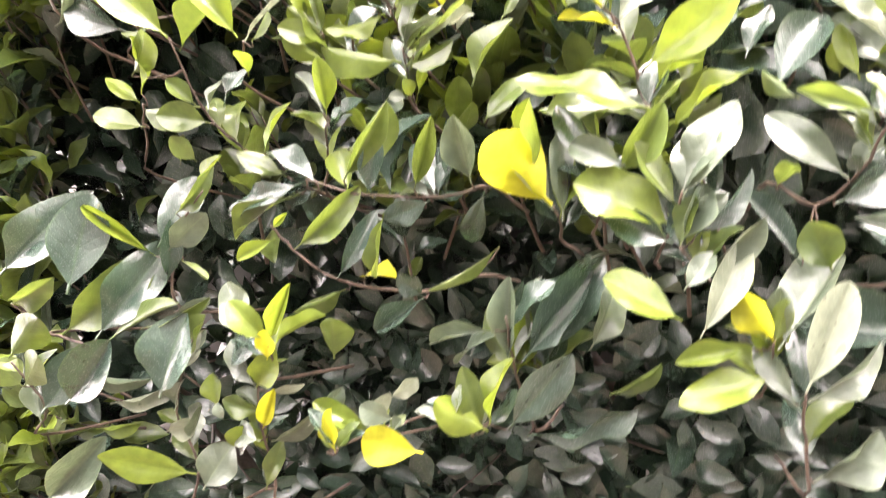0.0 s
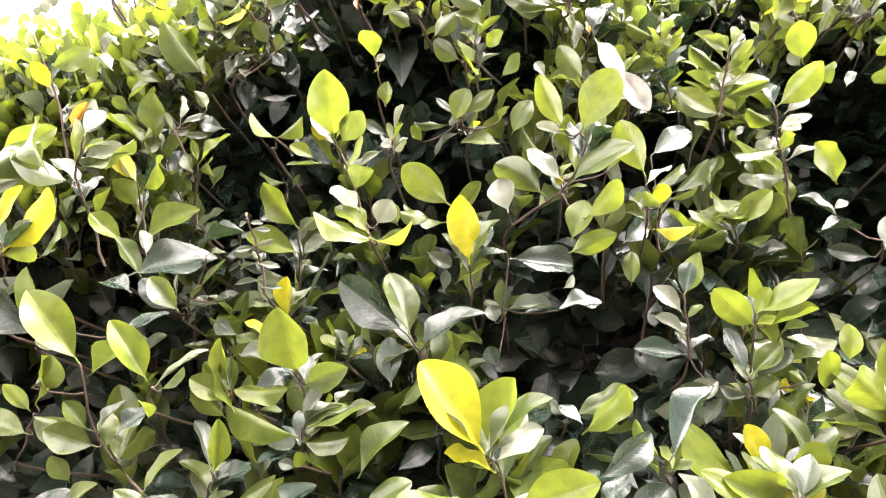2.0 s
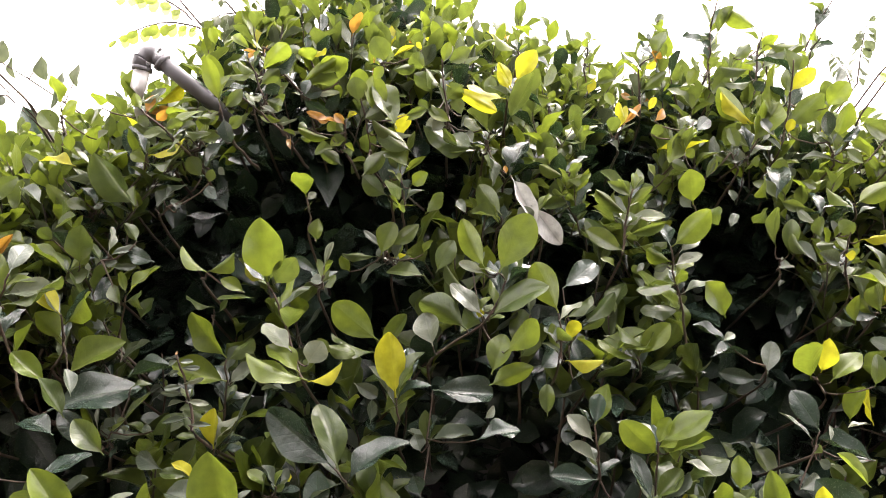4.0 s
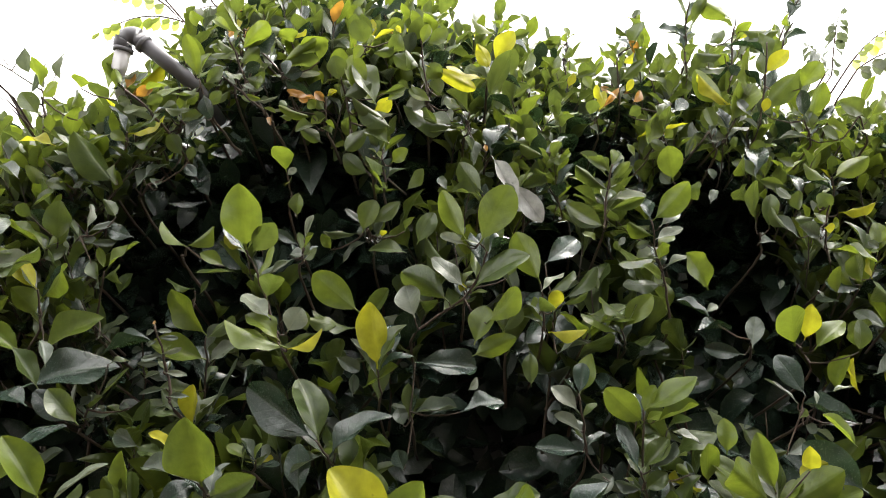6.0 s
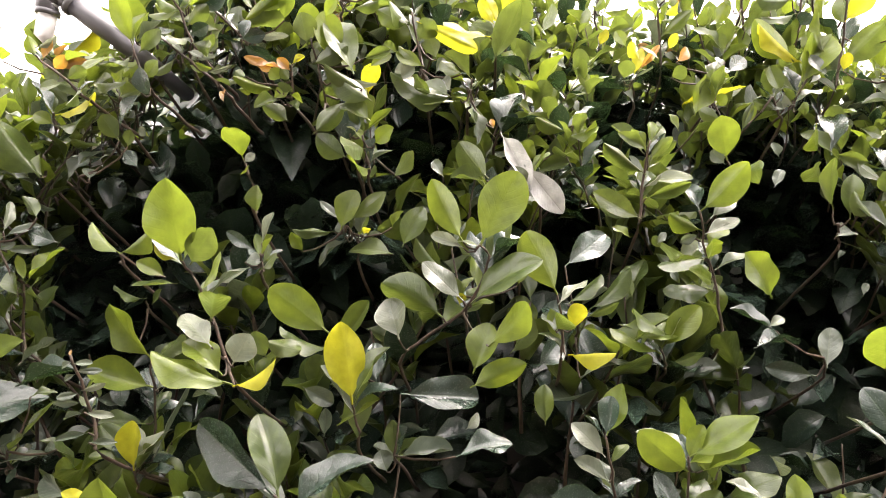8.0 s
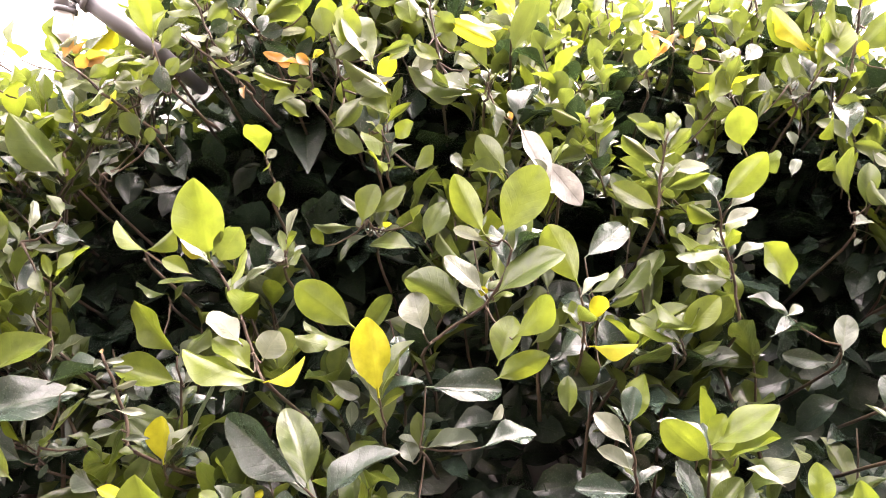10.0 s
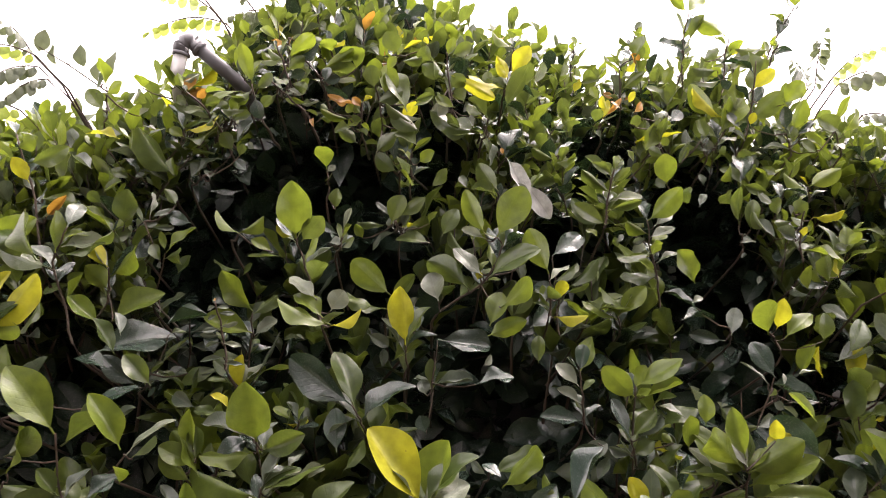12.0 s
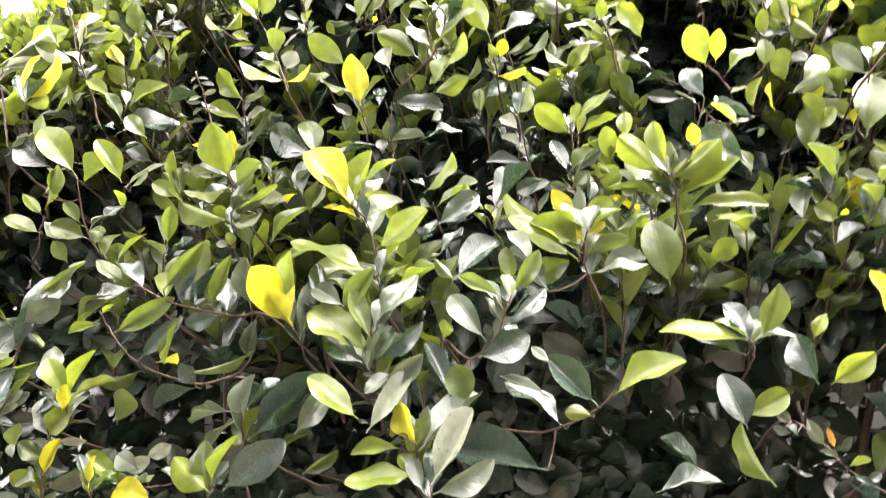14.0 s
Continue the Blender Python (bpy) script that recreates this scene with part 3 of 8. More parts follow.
# shoots known one by one
sprig(
    [(-0.075, 0.752, 1.463), (-0.075, 0.622, 1.513), (-0.087, 0.605, 1.556), (-0.096, 0.589, 1.588), (-0.099, 0.572, 1.600)],
    ("young", (-0.098, 0.572, 1.599), (-0.096, 0.555, 1.644), 0.034, 0),
    ("green", (-0.086, 0.572, 1.595), (-0.072, 0.559, 1.620), 0.021, 0),
    ("yellow", (-0.108, 0.572, 1.601), (-0.118, 0.572, 1.610), 0.008, 52),
    ("green", (-0.077, 0.572, 1.553), (-0.074, 0.559, 1.583), 0.022, 0),
    ("pale", (-0.076, 0.572, 1.544), (-0.105, 0.572, 1.566), 0.021, 48),
    ("pale", (-0.062, 0.572, 1.533), (-0.051, 0.552, 1.552), 0.021, 0),
    ("young", (-0.061, 0.572, 1.520), (-0.109, 0.572, 1.539), 0.029, 51),
    ("young", (-0.068, 0.572, 1.526), (-0.094, 0.572, 1.553), 0.021, 41),
    ("yellow", (-0.061, 0.572, 1.519), (-0.031, 0.572, 1.531), 0.016, -59),
)
sprig(
    [(-0.167, 0.830, 1.390), (-0.167, 0.700, 1.440), (-0.161, 0.675, 1.485), (-0.154, 0.650, 1.529)],
    ("young", (-0.153, 0.650, 1.532), (-0.192, 0.650, 1.568), 0.029, 0),
    ("young", (-0.153, 0.650, 1.506), (-0.200, 0.650, 1.522), 0.028, 41),
    ("green", (-0.152, 0.650, 1.526), (-0.130, 0.650, 1.547), 0.016, 0),
    ("pale", (-0.148, 0.650, 1.500), (-0.133, 0.650, 1.524), 0.016, -55),
    ("green", (-0.167, 0.650, 1.471), (-0.197, 0.650, 1.482), 0.018, 44),
)
sprig(
    [(-0.172, 0.817, 1.370), (-0.172, 0.687, 1.420), (-0.163, 0.656, 1.435), (-0.157, 0.637, 1.450)],
    ("yellow", (-0.157, 0.637, 1.450), (-0.159, 0.637, 1.487), 0.021, 35),
    ("pale", (-0.158, 0.637, 1.448), (-0.169, 0.637, 1.483), 0.018, 56),
    ("pale", (-0.155, 0.637, 1.451), (-0.143, 0.637, 1.484), 0.020, -55),
)
sprig(
    [(-0.121, 0.740, 1.320), (-0.121, 0.610, 1.370), (-0.123, 0.585, 1.397), (-0.120, 0.560, 1.414)],
    ("young", (-0.119, 0.560, 1.413), (-0.123, 0.529, 1.462), 0.040, 0),
    ("yellow", (-0.146, 0.560, 1.442), (-0.163, 0.560, 1.455), 0.012, 40),
    ("silver", (-0.132, 0.560, 1.423), (-0.176, 0.560, 1.430), 0.025, 41),
    ("green", (-0.104, 0.560, 1.398), (-0.073, 0.544, 1.422), 0.024, 0),
    ("young", (-0.126, 0.560, 1.397), (-0.167, 0.560, 1.394), 0.023, 52),
    ("silver", (-0.106, 0.560, 1.402), (-0.114, 0.560, 1.428), 0.015, 0),
)
sprig(
    [(-0.194, 0.730, 1.320), (-0.194, 0.600, 1.370), (-0.180, 0.569, 1.384), (-0.170, 0.550, 1.398)],
    ("young", (-0.167, 0.550, 1.390), (-0.201, 0.550, 1.408), 0.021, 45),
    ("young", (-0.170, 0.550, 1.394), (-0.192, 0.550, 1.421), 0.019, 48),
    ("young", (-0.176, 0.550, 1.419), (-0.175, 0.543, 1.443), 0.016, 0),
)
sprig(
    [(-0.032, 0.780, 1.363), (-0.032, 0.650, 1.413), (-0.034, 0.619, 1.429), (-0.041, 0.600, 1.445)],
    ("deep", (-0.041, 0.600, 1.445), (-0.108, 0.600, 1.483), 0.040, 0),
)
sprig(
    [(0.005, 0.800, 1.408), (0.005, 0.670, 1.458), (0.008, 0.639, 1.481), (0.007, 0.620, 1.503)],
    ("yellow", (0.007, 0.620, 1.503), (-0.001, 0.620, 1.560), 0.033, 0),
    ("young", (-0.010, 0.620, 1.552), (-0.051, 0.620, 1.583), 0.029, 31),
)
sprig(
    [(0.033, 0.810, 1.477), (0.033, 0.680, 1.527), (0.053, 0.667, 1.548), (0.082, 0.655, 1.568), (0.102, 0.642, 1.604), (0.095, 0.630, 1.616)],
    ("pale", (0.038, 0.630, 1.548), (0.029, 0.612, 1.579), 0.026, 0),
    ("green", (0.059, 0.630, 1.567), (0.028, 0.615, 1.594), 0.029, 0),
    ("pale", (0.075, 0.630, 1.576), (0.052, 0.630, 1.605), 0.020, 0),
    ("young", (0.096, 0.630, 1.615), (0.121, 0.630, 1.670), 0.036, 0),
    ("young", (0.065, 0.630, 1.623), (0.058, 0.630, 1.660), 0.022, 0),
    ("pale", (0.067, 0.630, 1.611), (0.059, 0.630, 1.626), 0.010, 0),
    ("green", (0.039, 0.630, 1.614), (0.052, 0.630, 1.645), 0.019, 0),
    ("green", (0.088, 0.630, 1.571), (0.132, 0.630, 1.612), 0.033, -47),
    ("young", (0.102, 0.630, 1.544), (0.133, 0.630, 1.573), 0.024, -28),
    ("young", (0.091, 0.630, 1.525), (0.103, 0.625, 1.561), 0.024, 0),
    ("young", (0.089, 0.630, 1.515), (0.126, 0.630, 1.532), 0.021, 0),
)
sprig(
    [(0.158, 0.820, 1.474), (0.158, 0.690, 1.524), (0.156, 0.659, 1.552), (0.151, 0.640, 1.581)],
    ("young", (0.151, 0.640, 1.582), (0.130, 0.640, 1.626), 0.030, 0),
    ("pale", (0.151, 0.640, 1.572), (0.172, 0.640, 1.594), 0.017, -48),
    ("green", (0.145, 0.640, 1.549), (0.159, 0.629, 1.568), 0.018, 0),
    ("yellow", (0.173, 0.640, 1.550), (0.169, 0.640, 1.575), 0.015, 0),
    ("yellow", (0.164, 0.640, 1.524), (0.191, 0.640, 1.542), 0.018, -52),
)
sprig(
    [(0.295, 0.870, 1.489), (0.295, 0.740, 1.539), (0.289, 0.723, 1.584), (0.277, 0.707, 1.616), (0.267, 0.690, 1.650)],
    ("young", (0.270, 0.690, 1.648), (0.305, 0.690, 1.681), 0.027, -49),
    ("pale", (0.286, 0.690, 1.643), (0.300, 0.690, 1.669), 0.017, 0),
    ("pale", (0.272, 0.690, 1.626), (0.300, 0.690, 1.643), 0.018, -57),
    ("young", (0.268, 0.690, 1.633), (0.244, 0.690, 1.646), 0.015, 37),
    ("young", (0.277, 0.690, 1.607), (0.275, 0.675, 1.623), 0.016, 0),
    ("green", (0.273, 0.690, 1.609), (0.234, 0.690, 1.607), 0.022, 57),
    ("pale", (0.283, 0.690, 1.597), (0.310, 0.690, 1.620), 0.020, -44),
    ("young", (0.321, 0.690, 1.581), (0.297, 0.674, 1.612), 0.027, 0),
    ("young", (0.274, 0.690, 1.585), (0.259, 0.677, 1.600), 0.016, 0),
    ("green", (0.277, 0.690, 1.579), (0.238, 0.690, 1.585), 0.020, 56),
)
sprig(
    [(0.245, 0.860, 1.465), (0.245, 0.730, 1.515), (0.241, 0.699, 1.528), (0.233, 0.680, 1.541)],
    ("young", (0.234, 0.680, 1.544), (0.261, 0.680, 1.574), 0.023, -45),
    ("young", (0.231, 0.680, 1.535), (0.197, 0.680, 1.558), 0.023, 55),
    ("pale", (0.314, 0.680, 1.559), (0.327, 0.680, 1.567), 0.009, -32),
    ("green", (0.250, 0.680, 1.567), (0.210, 0.680, 1.570), 0.020, 66),
)
sprig(
    [(0.417, 0.830, 1.447), (0.417, 0.700, 1.497), (0.402, 0.675, 1.523), (0.384, 0.650, 1.530)],
    ("young", (0.381, 0.650, 1.526), (0.366, 0.622, 1.560), 0.031, 0),
    ("yellow", (0.401, 0.650, 1.540), (0.395, 0.634, 1.562), 0.019, 0),
    ("young", (0.418, 0.650, 1.522), (0.432, 0.650, 1.558), 0.022, -37),
    ("green", (0.440, 0.650, 1.523), (0.443, 0.639, 1.550), 0.020, 0),
)
sprig(
    [(0.315, 0.900, 1.626), (0.315, 0.770, 1.676), (0.309, 0.739, 1.686), (0.299, 0.720, 1.696)],
    ("young", (0.299, 0.720, 1.697), (0.290, 0.702, 1.730), 0.028, 0),
    ("silver", (0.295, 0.720, 1.688), (0.286, 0.714, 1.704), 0.013, 0),
    ("green", (0.312, 0.720, 1.677), (0.323, 0.700, 1.684), 0.020, 0),
)
sprig(
    [(0.249, 0.940, 1.614), (0.249, 0.810, 1.664), (0.247, 0.779, 1.688), (0.242, 0.760, 1.711)],
    ("green", (0.242, 0.760, 1.711), (0.251, 0.760, 1.744), 0.019, -55),
    ("green", (0.238, 0.760, 1.710), (0.211, 0.760, 1.736), 0.021, 30),
    ("green", (0.245, 0.760, 1.708), (0.266, 0.758, 1.724), 0.017, 0),
    ("green", (0.238, 0.760, 1.653), (0.193, 0.760, 1.676), 0.028, 41),
    ("green", (0.243, 0.760, 1.680), (0.281, 0.760, 1.687), 0.022, -52),
)
sprig(
    [(-0.089, 0.820, 1.591), (-0.089, 0.690, 1.641), (-0.085, 0.665, 1.666), (-0.084, 0.640, 1.682)],
    ("young", (-0.085, 0.640, 1.682), (-0.085, 0.622, 1.702), 0.021, 0),
    ("pale", (-0.083, 0.640, 1.675), (-0.076, 0.640, 1.686), 0.008, 0),
    ("young", (-0.079, 0.640, 1.663), (-0.078, 0.630, 1.671), 0.011, 0),
    ("green", (-0.073, 0.640, 1.640), (-0.071, 0.631, 1.659), 0.015, 0),
)
sprig(
    [(-0.185, 0.800, 1.548), (-0.185, 0.670, 1.598), (-0.174, 0.639, 1.603), (-0.166, 0.620, 1.608)],
    ("young", (-0.166, 0.620, 1.607), (-0.194, 0.620, 1.626), 0.019, 54),
    ("young", (-0.166, 0.620, 1.607), (-0.140, 0.620, 1.625), 0.018, -46),
    ("young", (-0.131, 0.620, 1.591), (-0.150, 0.620, 1.604), 0.013, 33),
    ("green", (-0.122, 0.620, 1.587), (-0.153, 0.620, 1.583), 0.015, 61),
)
sprig(
    [(-0.313, 0.780, 1.458), (-0.313, 0.650, 1.508), (-0.294, 0.625, 1.534), (-0.284, 0.600, 1.567)],
    ("yellow", (-0.286, 0.600, 1.567), (-0.309, 0.600, 1.591), 0.019, 49),
    ("young", (-0.275, 0.600, 1.556), (-0.240, 0.588, 1.585), 0.027, 0),
    ("young", (-0.276, 0.600, 1.515), (-0.237, 0.600, 1.550), 0.030, -49),
    ("young", (-0.282, 0.600, 1.536), (-0.307, 0.600, 1.567), 0.022, 0),
)
sprig(
    [(-0.320, 0.800, 1.541), (-0.320, 0.670, 1.591), (-0.304, 0.639, 1.598), (-0.291, 0.620, 1.605)],
    ("young", (-0.292, 0.620, 1.604), (-0.327, 0.620, 1.628), 0.021, 57),
    ("young", (-0.291, 0.620, 1.604), (-0.276, 0.620, 1.626), 0.015, -32),
    ("green", (-0.267, 0.620, 1.620), (-0.275, 0.603, 1.643), 0.025, 0),
    ("green", (-0.300, 0.620, 1.588), (-0.277, 0.620, 1.605), 0.016, 0),
)
sprig(
    [(-0.263, 0.800, 1.476), (-0.263, 0.670, 1.526), (-0.249, 0.639, 1.556), (-0.238, 0.620, 1.585)],
    ("young", (-0.236, 0.620, 1.587), (-0.212, 0.620, 1.614), 0.020, -56),
    ("young", (-0.239, 0.620, 1.592), (-0.245, 0.620, 1.605), 0.008, 0),
    ("green", (-0.238, 0.620, 1.579), (-0.211, 0.603, 1.584), 0.018, 0),
    ("silver", (-0.239, 0.620, 1.526), (-0.222, 0.620, 1.547), 0.015, -49),
)
sprig(
    [(-0.273, 0.820, 1.627), (-0.273, 0.690, 1.677), (-0.251, 0.665, 1.704), (-0.236, 0.640, 1.719)],
    ("yellow", (-0.232, 0.640, 1.713), (-0.196, 0.640, 1.727), 0.022, -54),
    ("green", (-0.232, 0.640, 1.698), (-0.197, 0.640, 1.710), 0.021, -34),
    ("green", (-0.244, 0.640, 1.668), (-0.283, 0.640, 1.712), 0.033, 49),
    ("young", (-0.235, 0.640, 1.701), (-0.249, 0.640, 1.719), 0.012, 0),
    ("young", (-0.242, 0.640, 1.668), (-0.253, 0.640, 1.688), 0.013, 0),
    ("yellow", (-0.303, 0.640, 1.705), (-0.338, 0.640, 1.716), 0.020, 54),
)
sprig(
    [(-0.196, 0.835, 1.734), (-0.196, 0.705, 1.784), (-0.186, 0.674, 1.783), (-0.181, 0.655, 1.782)],
    ("young", (-0.179, 0.655, 1.779), (-0.187, 0.655, 1.817), 0.022, 0),
    ("green", (-0.041, 0.655, 1.776), (-0.045, 0.639, 1.799), 0.023, 0),
    ("green", (-0.004, 0.655, 1.752), (-0.025, 0.655, 1.802), 0.028, 0),
    ("young", (-0.028, 0.655, 1.798), (-0.019, 0.648, 1.809), 0.011, 0),
    ("green", (-0.037, 0.655, 1.760), (-0.010, 0.655, 1.775), 0.018, 0),
    ("green", (0.011, 0.655, 1.730), (-0.023, 0.655, 1.753), 0.023, 35),
)
sprig(
    [(0.001, 0.850, 1.618), (0.001, 0.720, 1.668), (0.003, 0.689, 1.688), (0.001, 0.670, 1.707)],
    ("green", (0.004, 0.670, 1.695), (-0.008, 0.642, 1.694), 0.025, 0),
    ("young", (0.008, 0.670, 1.673), (-0.008, 0.647, 1.676), 0.022, 0),
    ("young", (0.024, 0.670, 1.695), (0.025, 0.657, 1.710), 0.015, 0),
)
sprig(
    [(0.106, 0.875, 1.751), (0.106, 0.745, 1.801), (0.110, 0.714, 1.803), (0.109, 0.695, 1.805)],
    ("yellow", (0.092, 0.695, 1.780), (0.063, 0.695, 1.808), 0.023, 36),
    ("yellow", (0.114, 0.695, 1.825), (0.130, 0.678, 1.841), 0.022, 0),
    ("green", (0.121, 0.695, 1.789), (0.130, 0.691, 1.827), 0.025, 0),
    ("yellow", (0.106, 0.695, 1.809), (0.095, 0.695, 1.833), 0.014, 0),
    ("green", (0.074, 0.695, 1.744), (0.019, 0.695, 1.754), 0.031, 57),
)
sprig(
    [(0.160, 0.910, 1.653), (0.160, 0.780, 1.703), (0.168, 0.755, 1.728), (0.174, 0.730, 1.730)],
    ("young", (0.158, 0.730, 1.713), (0.142, 0.730, 1.736), 0.015, 0),
    ("young", (0.160, 0.730, 1.705), (0.195, 0.730, 1.724), 0.022, -37),
    ("young", (0.142, 0.730, 1.699), (0.130, 0.720, 1.714), 0.015, 0),
    ("green", (0.142, 0.730, 1.690), (0.169, 0.730, 1.696), 0.015, -31),
)
sprig(
    [(0.425, 0.940, 1.720), (0.425, 0.810, 1.770), (0.428, 0.785, 1.825), (0.422, 0.760, 1.867)],
    ("young", (0.373, 0.760, 1.794), (0.339, 0.760, 1.829), 0.030, 0),
    ("young", (0.376, 0.760, 1.771), (0.404, 0.760, 1.822), 0.030, 0),
    ("yellow", (0.418, 0.760, 1.830), (0.444, 0.760, 1.857), 0.021, -27),
    ("green", (0.417, 0.760, 1.794), (0.458, 0.760, 1.826), 0.028, 0),
    ("young", (0.457, 0.760, 1.813), (0.470, 0.747, 1.838), 0.025, 0),
    ("young", (0.466, 0.760, 1.778), (0.476, 0.760, 1.816), 0.021, 0),
    ("deep", (0.402, 0.760, 1.709), (0.410, 0.760, 1.760), 0.029, 0),
    ("young", (0.392, 0.760, 1.711), (0.368, 0.739, 1.726), 0.023, 0),
)
sprig(
    [(0.483, 0.900, 1.634), (0.483, 0.770, 1.684), (0.475, 0.739, 1.693), (0.463, 0.720, 1.702)],
    ("young", (0.468, 0.720, 1.701), (0.499, 0.720, 1.726), 0.022, -39),
    ("young", (0.458, 0.720, 1.695), (0.435, 0.720, 1.713), 0.016, 45),
)
sprig(
    [(0.249, 0.810, 1.316), (0.249, 0.680, 1.366), (0.244, 0.655, 1.425), (0.239, 0.630, 1.471)],
    ("young", (0.241, 0.630, 1.470), (0.283, 0.630, 1.499), 0.028, -44),
    ("young", (0.238, 0.630, 1.455), (0.207, 0.616, 1.483), 0.027, 0),
    ("young", (0.263, 0.630, 1.458), (0.289, 0.630, 1.472), 0.015, -54),
    ("pale", (0.236, 0.630, 1.465), (0.212, 0.630, 1.494), 0.021, 53),
)
sprig(
    [(0.195, 0.810, 1.360), (0.195, 0.680, 1.410), (0.191, 0.649, 1.447), (0.183, 0.630, 1.484)],
    ("young", (0.185, 0.630, 1.483), (0.198, 0.630, 1.517), 0.021, 0),
    ("pale", (0.180, 0.630, 1.468), (0.163, 0.630, 1.492), 0.016, 33),
    ("pale", (0.183, 0.630, 1.442), (0.163, 0.630, 1.462), 0.015, 28),
    ("deep", (0.183, 0.630, 1.425), (0.148, 0.630, 1.437), 0.021, 45),
    ("deep", (0.209, 0.630, 1.410), (0.180, 0.624, 1.401), 0.019, 0),
)
sprig(
    [(0.347, 0.770, 1.323), (0.347, 0.640, 1.373), (0.343, 0.609, 1.387), (0.335, 0.590, 1.401)],
    ("young", (0.279, 0.590, 1.417), (0.274, 0.586, 1.450), 0.021, 0),
    ("young", (0.295, 0.590, 1.440), (0.295, 0.588, 1.468), 0.017, 0),
    ("young", (0.320, 0.590, 1.406), (0.286, 0.572, 1.435), 0.028, 0),
    ("pale", (0.335, 0.590, 1.404), (0.321, 0.590, 1.431), 0.018, 0),
    ("yellow", (0.361, 0.590, 1.428), (0.357, 0.576, 1.446), 0.015, 0),
    ("young", (0.337, 0.590, 1.396), (0.386, 0.590, 1.425), 0.032, -40),
    ("young", (0.330, 0.590, 1.426), (0.317, 0.577, 1.455), 0.021, 0),
    ("young", (0.401, 0.590, 1.447), (0.379, 0.590, 1.472), 0.018, 43),
    ("deep", (0.407, 0.590, 1.411), (0.364, 0.567, 1.446), 0.034, 0),
)
sprig(
    [(0.050, 0.700, 1.250), (0.050, 0.570, 1.300), (0.042, 0.545, 1.355), (0.033, 0.520, 1.373)],
    ("yellow", (0.031, 0.520, 1.374), (-0.017, 0.520, 1.434), 0.043, 38),
    ("pale", (0.028, 0.520, 1.373), (0.058, 0.520, 1.402), 0.023, -45),
    ("yellow", (0.045, 0.520, 1.348), (0.006, 0.520, 1.376), 0.024, 60),
    ("young", (0.060, 0.520, 1.331), (0.111, 0.520, 1.363), 0.034, -28),
    ("young", (0.056, 0.520, 1.304), (-0.026, 0.520, 1.343), 0.045, 58),
)
sprig(
    [(-0.020, 0.680, 1.168), (-0.020, 0.550, 1.218), (-0.015, 0.519, 1.236), (-0.015, 0.500, 1.255)],
    ("yellow", (-0.018, 0.500, 1.258), (-0.050, 0.490, 1.310), 0.046, 0),
    ("silver", (-0.005, 0.500, 1.238), (-0.007, 0.500, 1.302), 0.032, 61),
    ("silver", (0.034, 0.500, 1.274), (0.003, 0.500, 1.294), 0.021, 30),
)
sprig(
    [(0.045, 0.670, 1.150), (0.045, 0.540, 1.200), (0.057, 0.509, 1.227), (0.065, 0.490, 1.255)],
    ("young", (0.060, 0.490, 1.227), (0.005, 0.490, 1.273), 0.040, 56),
    ("silver", (0.065, 0.490, 1.249), (0.098, 0.490, 1.305), 0.033, -54),
    ("silver", (0.068, 0.490, 1.219), (0.091, 0.490, 1.247), 0.019, 0),
)
sprig(
    [(0.100, 0.660, 1.042), (0.100, 0.530, 1.092), (0.106, 0.499, 1.124), (0.108, 0.480, 1.156)],
    ("yellow", (0.109, 0.480, 1.153), (0.090, 0.480, 1.189), 0.025, 0),
    ("silver", (0.113, 0.480, 1.148), (0.159, 0.480, 1.192), 0.036, -48),
    ("young", (0.108, 0.480, 1.124), (0.050, 0.480, 1.125), 0.029, 55),
    ("young", (0.056, 0.480, 1.175), (0.011, 0.480, 1.209), 0.032, 51),
    ("silver", (0.059, 0.480, 1.195), (0.080, 0.480, 1.215), 0.017, 0),
    ("young", (0.077, 0.480, 1.152), (0.049, 0.480, 1.152), 0.016, 40),
)
sprig(
    [(-0.047, 0.680, 1.065), (-0.047, 0.550, 1.115), (-0.042, 0.519, 1.128), (-0.041, 0.500, 1.140)],
    ("deep", (-0.041, 0.500, 1.139), (0.002, 0.500, 1.205), 0.044, -31),
    ("silver", (-0.055, 0.500, 1.149), (-0.045, 0.500, 1.200), 0.029, -46),
    ("silver", (-0.066, 0.500, 1.169), (-0.114, 0.500, 1.153), 0.025, 58),
)
sprig(
    [(0.155, 0.700, 1.106), (0.155, 0.570, 1.156), (0.210, 0.553, 1.157), (0.257, 0.537, 1.179), (0.277, 0.520, 1.200)],
    ("deep", (0.223, 0.520, 1.164), (0.181, 0.520, 1.209), 0.034, 50),
    ("deep", (0.254, 0.520, 1.189), (0.217, 0.520, 1.227), 0.029, 40),
    ("young", (0.274, 0.520, 1.194), (0.327, 0.520, 1.232), 0.036, -56),
    ("young", (0.258, 0.520, 1.172), (0.232, 0.520, 1.181), 0.015, 0),
    ("deep", (0.217, 0.520, 1.130), (0.131, 0.520, 1.133), 0.048, 52),
)
